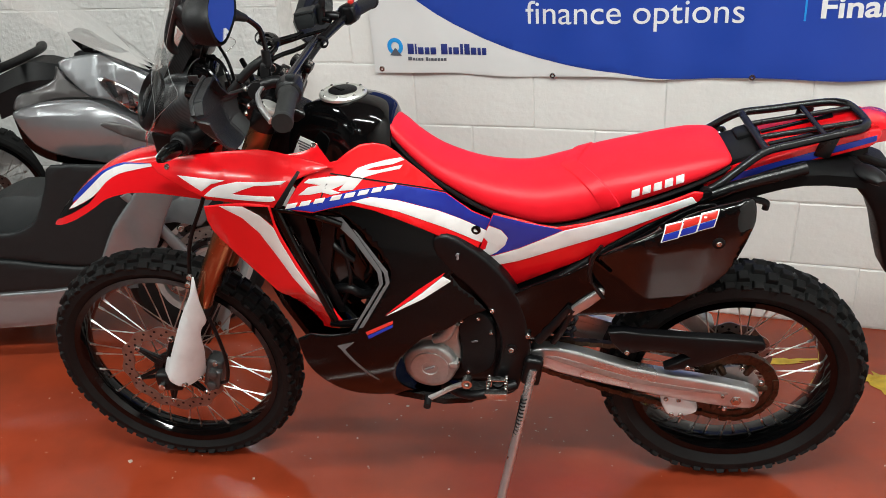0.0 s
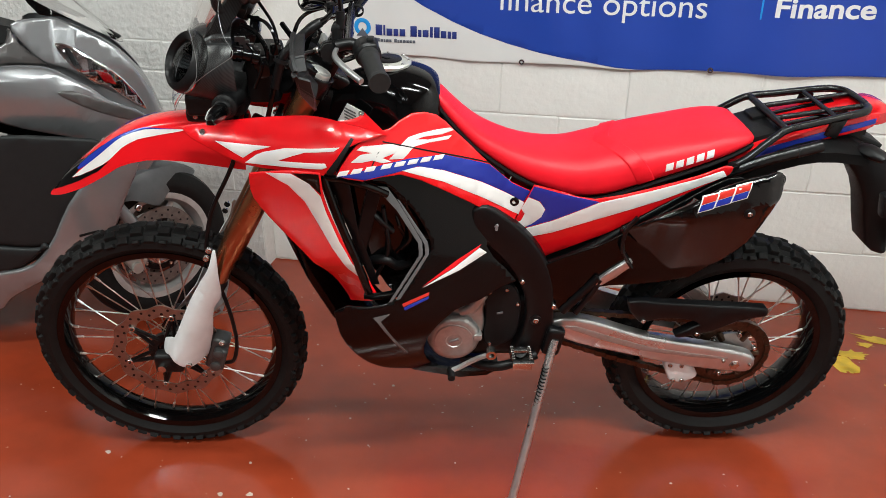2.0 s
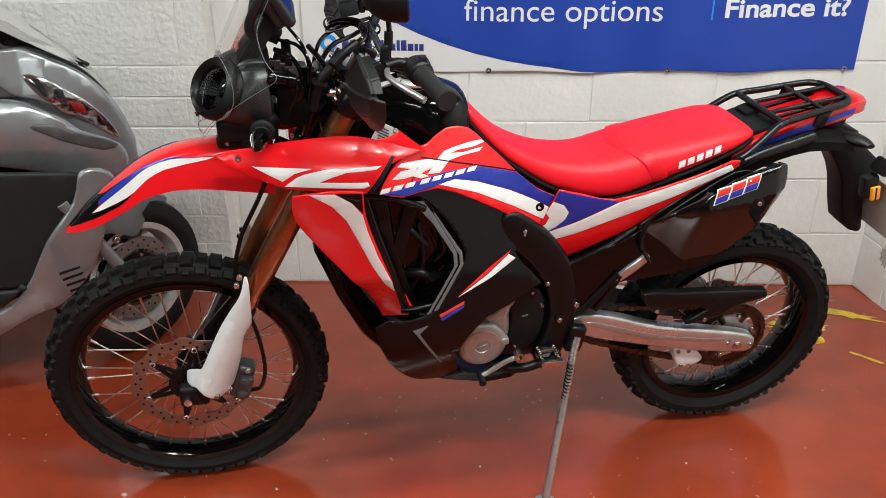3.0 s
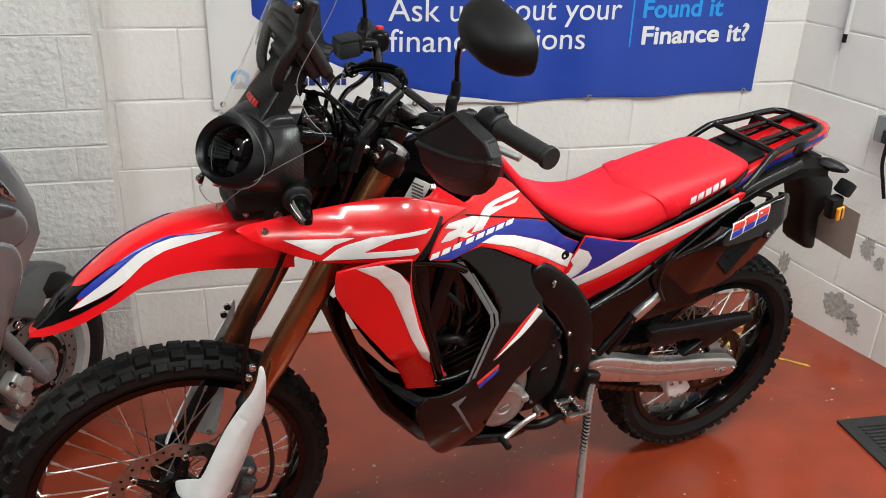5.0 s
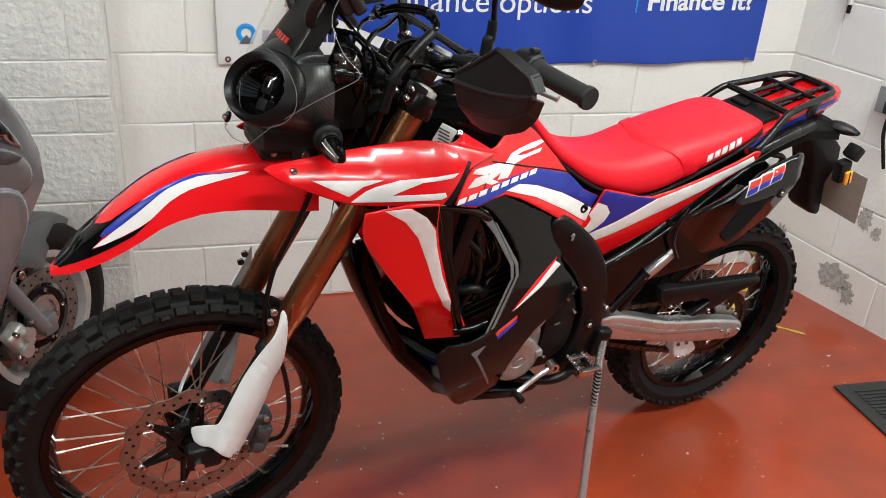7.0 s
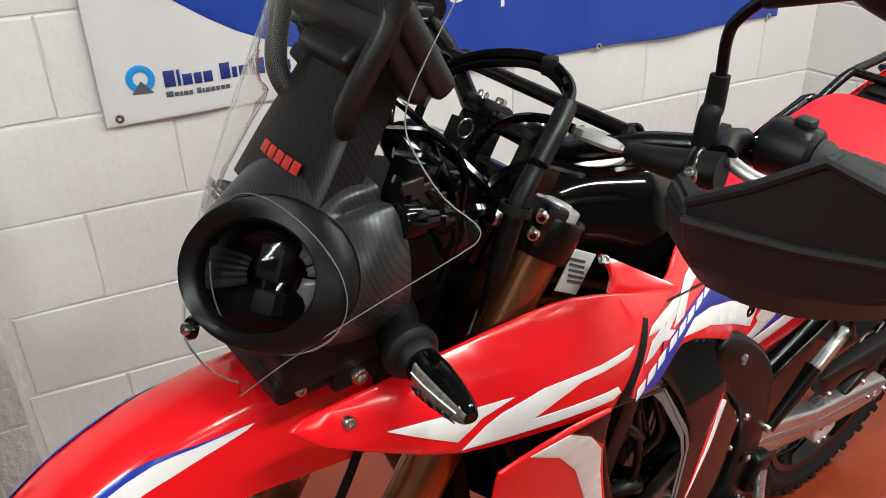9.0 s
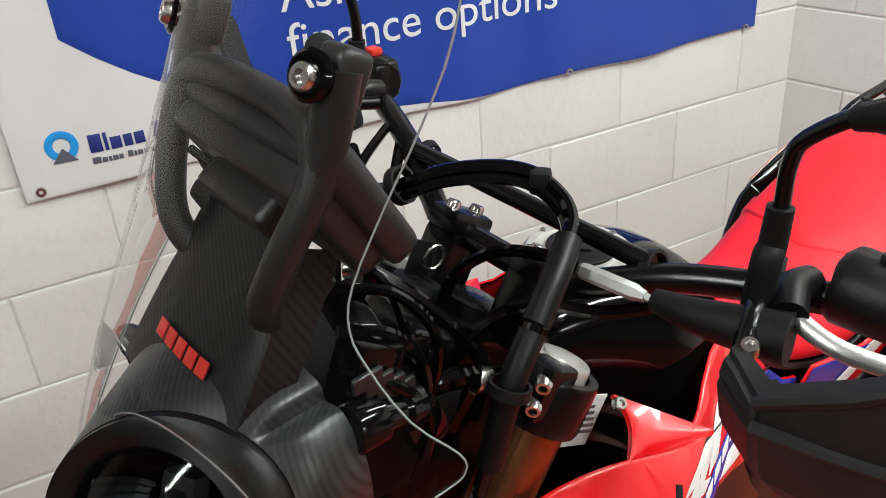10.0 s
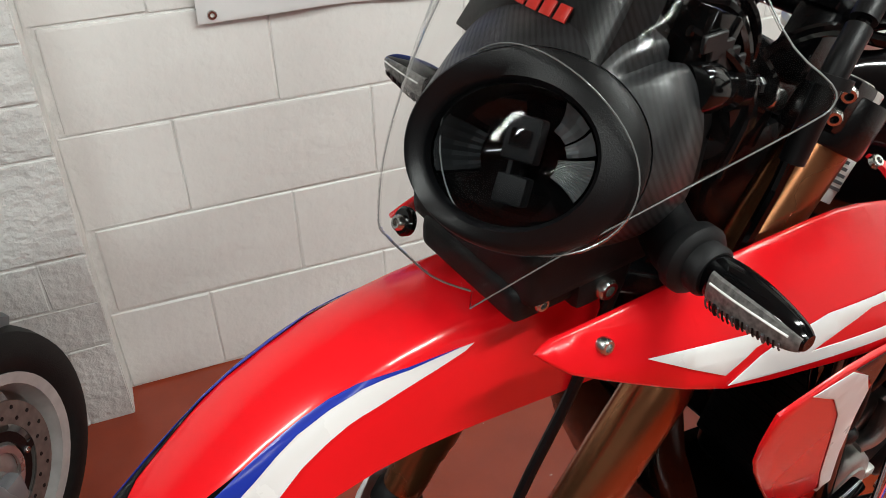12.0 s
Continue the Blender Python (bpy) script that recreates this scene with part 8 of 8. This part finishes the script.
for s in (-1, 1):
    dsc = part("brake_disc", turned([(0.100, s * 0.042 - 0.002), (0.142, s * 0.042 - 0.002), (0.142, s * 0.042 + 0.002), (0.100, s * 0.042 + 0.002)]), DARKDISC, fw, "drilled steel brake disc")
    part("disc_carrier", turned([(0.070, s * 0.040 - 0.003), (0.088, s * 0.040 - 0.003), (0.088, s * 0.040 + 0.003), (0.070, s * 0.040 + 0.003)]), SATINBLACK, fw)
    for k in range(5):
        a = 2 * math.pi * k / 5
        bm = bmesh.new()
        box(bm, (0.030, 0.005, 0.020), WM @ Matrix.Rotation(a, 4, "Y") @ Matrix.Translation((0.098, s * 0.041, 0)), 0.002, 1)
        part("carrier_arm", bm, SATINBLACK, fw)
        bolt(fw, WM @ V(0.079 * math.cos(a), s * 0.043, 0.079 * math.sin(a)), WM.to_3x3() @ V(0, s, 0), 0.007, 0.005)
    part("carrier_ring", turned([(0.052, s * 0.044 - 0.003), (0.064, s * 0.044 - 0.003), (0.064, s * 0.044 + 0.003), (0.052, s * 0.044 + 0.003)]), ALU, fw)
    bm = bmesh.new()
    for k in range(36):
        a = 2 * math.pi * k / 36
        r = 0.112 + 0.018 * (k % 2)
        lathe(bm, [(0, -0.0028), (0.004, -0.0028), (0.004, 0.0028), (0, 0.0028)], WM @ Matrix.Translation((r * math.cos(a), s * 0.042, r * math.sin(a))) @ ACROSS, 8)
    part("disc_hole", bm, MATTEBLACK, dsc)
    bm = bmesh.new()
    tube(bm, [WM @ V(-0.03, s * 0.074, -0.01), WM @ V(-0.23, s * 0.074, 0.36)], 0.020, 14)
    box(bm, (0.05, 0.03, 0.06), WM @ Matrix.Translation((-0.015, s * 0.074, -0.005)), 0.010, 2)
    part("fork_leg", bm, GREYPAINT, scooter, "grey fork leg")
    bm = bmesh.new()
    box(bm, (0.09, 0.045, 0.06), WM @ Matrix.Translation((-0.125, s * 0.075, 0.01)) @ Matrix.Rotation(radians(60), 4, "Y"), 0.014, 3)
    lathe(bm, [(0, 0), (0.019, 0), (0.019, 0.012), (0, 0.013)], WM @ Matrix.Translation((-0.115, s * 0.098, 0.025)) @ Matrix.Rotation(radians(90 if s < 0 else -90), 4, "X"), 16)
    lathe(bm, [(0, 0), (0.019, 0), (0.019, 0.012), (0, 0.013)], WM @ Matrix.Translation((-0.128, s * 0.098, -0.018)) @ Matrix.Rotation(radians(90 if s < 0 else -90), 4, "X"), 16)
    cal_ = part("caliper", bm, MACHINED, scooter, "bare cast brake caliper")
    for p in ((-0.090, 0.050), (-0.150, 0.040), (-0.100, -0.038), (-0.152, -0.028)):
        bolt(cal_, WM @ V(p[0], s * 0.098, p[1]), WM.to_3x3() @ V(0, s, 0), 0.008, 0.007)
bm = bmesh.new()
rings = []
for k in range(17):
    a = radians(50 + 128 * k / 16)
    r = 0.292
    wide = (0.062 + 0.012 * math.sin(math.pi * k / 16)) * min(1, 0.30 + 0.14 * k)
    drop = 0.03 + 0.10 * math.sin(math.pi * min(1, k / 10)) ** 2
    rings.append([bm.verts.new(WM @ V((r - dr) * math.cos(a), y * wide, (r - dr) * math.sin(a))) for y, dr in ((-1.05, drop), (-1.0, 0.03), (-0.8, 0.006), (0, 0.0), (0.8, 0.006), (1.0, 0.03), (1.05, drop))])
for a, b in zip(rings, rings[1:]):
    for k in range(6):
        bm.faces.new((a[k], a[k + 1], b[k + 1], b[k]))
bmesh.ops.solidify(bm, geom=bm.faces[:], thickness=0.004)
bmesh.ops.recalc_face_normals(bm, faces=bm.faces)
fd_ = part("front_fender", bm, GREYPAINT, scooter, "grey front fender")
bolt(fd_, WM @ V(-0.075, -0.074, 0.175), WM.to_3x3() @ V(0, -1, 0), 0.012, 0.005)
# rear wheel and stand so that it rests on the floor
bm = bmesh.new()
lathe(bm, [(0.0, -0.05), (0.20, -0.05), (0.255, -0.06), (0.270, -0.03), (0.270, 0.03), (0.255, 0.06), (0.20, 0.05), (0.0, 0.05)], Matrix.Translation((-1.52, 0, 0.270)) @ ACROSS, 48)
part("rear_tyre", bm, RUBBER, scooter, "black road tyre")

# ---- another motorcycle's front wheel, seen past the scooter ----
other = empty("parked_motorcycle", Matrix.Translation((-2.04, -0.20, fall(-0.2))) @ Matrix.Rotation(radians(28), 4, "Z"))
tagged(other, "dark motorcycle parked behind the scooter, mostly hidden", "motorcycle")
ow = wheel("front_wheel", V(0, 0, 0.335), 0.335, 0.09, 0.25, rows_f[:3], 32, other)
disc(ow, V(0, 0, 0.335), 0.15, 0.11, -0.06)
for s in (-1, 1):
    part("fork_leg", bar([(0.0, s * 0.09, 0.335), (-0.32, s * 0.09, 0.98)], 0.024, 12), BLACKMETAL, other)
bm = loft(dense([(-0.18, 0.80, 0.10, 0.50), (-0.45, 1.00, 0.14, 0.45), (-0.80, 0.90, 0.15, 0.40), (-1.2, 0.85, 0.12, 0.55)], 3), lambda st: [V(st[0], st[2] * a, st[3] + (st[1] - st[3]) * b) for a, b in ((-0.8, 0), (-1, 0.5), (-0.7, 0.95), (0.7, 0.95), (1, 0.5), (0.8, 0))], closed=True)
part("body", bm, SATINBLACK, other, "dark bodywork")
bm = bmesh.new()
lathe(bm, [(0.0, -0.06), (0.22, -0.06), (0.30, -0.06), (0.32, 0.0), (0.30, 0.06), (0.0, 0.06)], Matrix.Translation((-1.4, 0, 0.32)) @ ACROSS, 40)
part("rear_tyre", bm, RUBBER, other)

# ---- banner on the wall ----
BANNERBLUE = material("blue_vinyl", (0.014, 0.055, 0.36), 0.38, vary=0.06, grain=6, rough_vary=0.06, bump=0.0006, bump_scale=9)
BANNERWHITE = material("white_vinyl", (0.70, 0.70, 0.70), 0.42, vary=0.04, grain=6, bump=0.0006, bump_scale=9)
INK = material("navy_ink", (0.018, 0.035, 0.20), 0.4, vary=0.04)
INKGREY = material("grey_ink", (0.10, 0.11, 0.14), 0.4, vary=0.04)
INKWHITE = material("white_ink", (0.78, 0.78, 0.78), 0.4, vary=0.03)
INKCYAN = material("cyan_ink", (0.015, 0.30, 0.75), 0.4, vary=0.04)
BX0, BX1, BZ0, BZ1 = -0.128, 1.850, 0.828, 1.62


def cloth(x, z):
    """The banner hangs a little uneven."""
    f = (x - BX0) / (BX1 - BX0)
    return V(x + 0.010 * (z - BZ0) * (0.5 - f), -0.014 - 0.004 * math.sin(9 * x + 2 * z) - 0.003 * math.sin(23 * x), z - 0.010 * math.sin(math.pi * f) + 0.004 * math.sin(12 * x) * (1 if z < BZ0 + 0.02 else 0))


banner = finish("banner", skin([(BX0, BZ0), (BX1, BZ0), (BX1, BZ1), (BX0, BZ1)], cloth, 0.002, n=1, out=1, step=0.04, round_edge=0.0008), BANNERWHITE)
tagged(banner, "blue and white vinyl advertising banner fixed to the block wall", "banner")
swoosh = [(0.010, BZ1), (0.010, 1.125), (0.064, 1.082), (0.125, 1.040), (0.185, 1.005), (0.285, 0.960), (0.387, 0.922), (0.484, 0.893), (0.584, 0.872), (0.680, 0.855), (0.774, 0.842), (0.860, 0.834), (0.940, 0.830), (BX1 - 0.001, 0.829), (BX1 - 0.001, BZ1)]
part("blue_field", skin(swoosh, cloth, 0.0008, 0.0012, n=1, out=1, step=0.04, round_edge=0.0004), BANNERBLUE, banner, "blue printed field")


def lettering(text, x, z, size, mat, parent, width, bold=0.0):
    """A line of writing on the cloth, one mesh a letter."""
    cu = bpy.data.curves.new("lettering", "FONT")
    cu.body, cu.size, cu.offset, cu.extrude = text, size, bold, 0.0006
    ob = bpy.data.objects.new("lettering", cu)
    scene.collection.objects.link(ob)
    bpy.context.view_layer.update()
    me = bpy.data.meshes.new_from_object(ob.evaluated_get(bpy.context.evaluated_depsgraph_get()))
    bpy.data.objects.remove(ob)
    xs = [v.co.x for v in me.vertices]
    k, x0 = width / (max(xs) - min(xs)), min(xs)
    root = list(range(len(xs)))

    def top(i):
        while root[i] != i:
            i = root[i]
        return i
    for e in me.edges:
        root[top(e.vertices[0])] = top(e.vertices[1])
    spans = {}
    for i, x1 in enumerate(xs):
        a, b = spans.get(top(i), (9e9, -9e9))
        spans[top(i)] = (min(a, x1), max(b, x1))
    groups = []
    for r, (a, b) in sorted(spans.items(), key=lambda q: q[1]):
        if groups and a < groups[-1][1] - 0.3 * (b - a):
            groups[-1] = (groups[-1][0] + [r], max(b, groups[-1][1]))
        else:
            groups.append(([r], b))
    for roots, _ in groups:
        ids = [i for i in range(len(xs)) if top(i) in roots]
        at = {i: n for n, i in enumerate(ids)}
        pts = []
        for i in ids:
            c = me.vertices[i].co
            pts.append(cloth(x + (c.x - x0) * k, z + c.y) + V(0, -0.0030 - c.z, 0))
        one = bpy.data.meshes.new("letter")
        one.from_pydata(pts, [], [[at[i] for i in f.vertices] for f in me.polygons if f.vertices[0] in at])
        one.materials.append(mat)
        new("letter", one).parent = parent


lettering("Ask us about your", 0.444, 1.108, 0.108, INKWHITE, banner, width=0.826)
lettering("finance options", 0.447, 1.008, 0.108, INKWHITE, banner, width=0.695)
lettering("Found it", 1.352, 1.112, 0.088, INKCYAN, banner, bold=0.0020, width=0.316)
lettering("Finance it?", 1.358, 1.020, 0.088, INKWHITE, banner, bold=0.0020, width=0.430)
part("divider", skin([(1.312, 1.010), (1.318, 1.010), (1.318, 1.190), (1.312, 1.190)], cloth, 0.0006, 0.0022, n=1, out=1, step=0.04, round_edge=0.0003), INKCYAN, banner, "thin cyan line")
# emblem: ring with a grey path, and letter-sized shapes beside it
lc = (-0.038, 0.924)
ringp = [(lc[0] + 0.031 * math.cos(t), lc[1] + 0.031 * math.sin(t)) for t in (radians(-62 + k * 304 / 24) for k in range(25))] + [(lc[0] + 0.016 * math.cos(t), lc[1] + 0.016 * math.sin(t)) for t in (radians(242 - k * 304 / 24) for k in range(25))]
part("emblem", skin(ringp, cloth, 0.0006, 0.0020, n=1, out=1, step=0, round_edge=0.0003), INKCYAN, banner, "open blue ring emblem")
part("emblem_path", skin([(lc[0], lc[1] - 0.004), (lc[0] + 0.024, lc[1] - 0.033), (lc[0] - 0.024, lc[1] - 0.033)], cloth, 0.0006, 0.0024, n=1, out=1, step=0, round_edge=0.0003), INKGREY, banner, "grey wedge")
xx = 0.011
for i, wd in enumerate((0.024, 0.007, 0.021, 0.017, 0.020, 0.0, 0.023, 0.012, 0.021, 0.011, 0.020, 0.020, 0.012, 0.016)):
    if wd == 0:
        xx += 0.014
        continue
    top_ = 0.936 if i in (0, 1, 6, 9, 10) else 0.924
    part("letter_shape", skin([(xx, 0.899), (xx + wd, 0.899), (xx + wd, top_), (xx, top_)], cloth, 0.0006, 0.0020, n=1, out=1, step=0, round_edge=0.0003), INK, banner)
    xx += wd + 0.0045
xx = 0.010
for i, wd in enumerate((0.016, 0.010, 0.006, 0.010, 0.008, 0.0, 0.010, 0.005, 0.010, 0.010, 0.009, 0.009, 0.010)):
    if wd == 0:
        xx += 0.007
        continue
    part("letter_shape", skin([(xx, 0.876), (xx + wd, 0.876), (xx + wd, 0.889 if i in (0, 6) else 0.886), (xx, 0.889 if i in (0, 6) else 0.886)], cloth, 0.0006, 0.0020, n=1, out=1, step=0, round_edge=0.0003), INKGREY, banner)
    xx += wd + 0.0022
for gx in (-0.098, 0.537, 1.181, 1.812):
    p = cloth(gx, 0.845 if gx < 0 else 0.832)
    bm = bmesh.new()
    lathe(bm, [(0.004, 0.0), (0.0045, 0.0025), (0.009, 0.0025), (0.0105, 0.0), (0.0105, -0.001), (0.004, -0.001)], axis_to(p + V(0, -0.002, 0), (0, -1, 0)), 20, closed=True)
    part("eyelet", bm, STEEL, banner, "metal eyelet")

# ---- rubber mat ----
MATRUB = material("ribbed_rubber", (0.020, 0.020, 0.021), 0.7, vary=0.25, grain=40, bump=0.0006, bump_scale=300)
mat_o = empty("floor_mat", Matrix.Translation((1.715, -0.957, 0)) @ Matrix.Rotation(radians(-3), 4, "Z"))
tagged(mat_o, "black ribbed rubber mat lying on the red floor", "mat")
bm = bmesh.new()
box(bm, (0.75, 0.50, 0.008), Matrix.Translation((0.375, -0.25, 0.005)), 0.003)
part("mat_base", bm, MATRUB, mat_o)
for k in range(26):
    bm = bmesh.new()
    box(bm, (0.66, 0.008, 0.007), Matrix.Translation((0.375, -0.045 - k * 0.0165, 0.011)), 0.002, 1)
    part("rib", bm, MATRUB, mat_o)

# ---- pipe end and socket on the east wall ----
PVC = material("white_pvc", (0.62, 0.62, 0.60), 0.4, vary=0.05)
e = V(RSLOPE / math.hypot(RSLOPE, 1), -1 / math.hypot(RSLOPE, 1), 0)
nrm = V(-1, -RSLOPE, 0).normalized()
base = V(CX, 0.02, 0)
p0 = base + e * 0.235 + nrm * 0.025
pipe = tagged(finish("wall_cable_conduit", bar([p0 + V(0, 0, 1.075), p0 + V(0, 0, 1.9)], 0.010, 12), PVC), "white plastic conduit fixed upright to the wall", "conduit")
part("cable_end", bar([p0 + V(0, 0, 1.045), p0 + V(0, 0, 1.078)], 0.0075, 10), MATTEBLACK, pipe, "black cable end")
wang = math.atan2(e.y, e.x)
q = base + e * 0.535 + nrm * 0.022
sock = empty("wall_socket", Matrix.Translation(q + V(0, 0, 0.80)) @ Matrix.Rotation(wang, 4, "Z"))
tagged(sock, "grey metal wall socket box with a plugged-in cable", "socket")
bm = bmesh.new()
box(bm, (0.15, 0.04, 0.09), Matrix(), 0.006)
part("socket_box", bm, GREYPAINT, sock)
bm = bmesh.new()
box(bm, (0.04, 0.035, 0.045), Matrix.Translation((0.0, -0.032, -0.012)), 0.008)
part("plug", bm, GREYPLASTIC, sock)
part("lead", bar([(0, -0.035, -0.03), (0.005, -0.04, -0.10), (0.02, -0.03, -0.17), (0.03, -0.02, -0.22)], 0.006, 8), MATTEBLACK, sock)

# ---- worn yellow line paint on the floor ----
YELLOW = material("worn_yellow_paint", (0.62, 0.40, 0.03), 0.5, vary=0.3, grain=25)
rnd = random.Random(5)
for (cx, cy, sx, sy, ang) in ((1.66, -0.40, 0.10, 0.045, -60), (1.74, -0.36, 0.05, 0.03, 10), (1.70, -0.47, 0.03, 0.02, 0), (1.90, -0.26, 0.13, 0.025, -25), (1.80, -0.28, 0.025, 0.02, 0), (1.60, -0.34, 0.05, 0.015, 30), (1.84, -0.60, 0.045, 0.008, -50), (1.80, -0.56, 0.02, 0.008, -40), (1.35, -0.30, 0.10, 0.018, 20)):
    bm = bmesh.new()
    pts = []
    for k in range(22):
        t = 2 * math.pi * k / 22
        r = 1 + rnd.uniform(-0.38, 0.28)
        x, y = sx * r * math.cos(t), sy * r * math.sin(t)
        a = radians(ang)
        pts.append((cx + x * math.cos(a) - y * math.sin(a), cy + x * math.sin(a) + y * math.cos(a)))
    bm.faces.new([bm.verts.new((x, y, fall(y) + 0.0014)) for x, y in pts])
    bmesh.ops.recalc_face_normals(bm, faces=bm.faces)
    tagged(finish("floor_marking", bm, YELLOW, smooth=0), "patch of worn yellow line paint on the floor", "floor marking", kind="structure")
# paint chips
CHIP = material("bare_concrete_chip", (0.52, 0.40, 0.32), 0.7, vary=0.2, grain=60)
bm = bmesh.new()
spots = [(-0.45, -1.311, 0.010), (-0.006, -1.397, 0.011), (-0.049, -1.283, 0.006), (0.251, -0.86, 0.008), (-0.08, -1.41, 0.010), (1.84, -0.78, 0.010), (1.79, -0.84, 0.006)]
for _ in range(90):
    spots.append((rnd.gauss(0.2, 0.55), rnd.gauss(-1.25, 0.35), rnd.uniform(0.0015, 0.004)))
for x, y, r in spots:
    n = 7
    bm.faces.new([bm.verts.new((x + r * rnd.uniform(0.5, 1.3) * math.cos(2 * math.pi * k / n), y + r * rnd.uniform(0.4, 1.0) * math.sin(2 * math.pi * k / n), fall(y) + 0.0014)) for k in range(n)])
bmesh.ops.recalc_face_normals(bm, faces=bm.faces)
tagged(finish("paint_chips", bm, CHIP, smooth=0), "small pale chips in the red floor paint", "paint chips", kind="stuff")

# bare grey patches where the wall paint has come away
BAREBLOCK = material("bare_concrete_block", (0.40, 0.39, 0.37), 0.8, vary=0.35, grain=70, bump=0.003, bump_scale=140)
rnd = random.Random(11)
rl_ = math.hypot(RSLOPE, 1)
for (cy, cz, ry, rz) in ((-0.445, 0.100, 0.072, 0.058), (-0.52, 0.060, 0.030, 0.036), (-0.50, 0.367, 0.030, 0.045), (-0.15, 0.150, 0.028, 0.045), (-0.56, 0.335, 0.020, 0.026)):
    bm = bmesh.new()
    rim_ = []
    for k in range(34):
        t = 2 * math.pi * k / 34
        r = 1 + rnd.uniform(-0.30, 0.22)
        q = cy + ry * r * math.cos(t)
        rim_.append(bm.verts.new((CX + RSLOPE * (0.02 - q) - 0.0022 * rl_, q, cz + rz * r * math.sin(t))))
    bm.faces.new(rim_)
    bmesh.ops.recalc_face_normals(bm, faces=bm.faces)
    tagged(finish("wall_patch", bm, BAREBLOCK, smooth=0), "rough grey patch of bare block in the painted wall", "wall patch", kind="structure")

# ---- wall blocks ----
beds = [(BED0 - COURSE, BED0)] + [(BED0 + COURSE * k, BED0 + COURSE * (k + 1)) for k in range(7)]
lay_blocks(wall_north, (0.0, 0.0), (1, 0), -0.452, CX, beds, [-0.22, 0.016])
rl = math.hypot(RSLOPE, 1)
lay_blocks(wall_east, (CX, 0.02), (RSLOPE / rl, -1 / rl), 0.0, 2.4, beds, [0.20, -0.03])
pier_beds = [(-0.06, 0.167), (0.167, 0.282), (0.282, 0.404), (0.404, 0.633), (0.633, 0.745), (0.745, 0.857), (0.857, 1.081), (1.081, 1.199), (1.199, 1.425), (1.425, 1.652)]
lay_blocks(pier, (-0.452, -0.10), (1, 0), -2.2, 0.0, pier_beds, [-0.10, -0.325], mat=PIERPAINT)
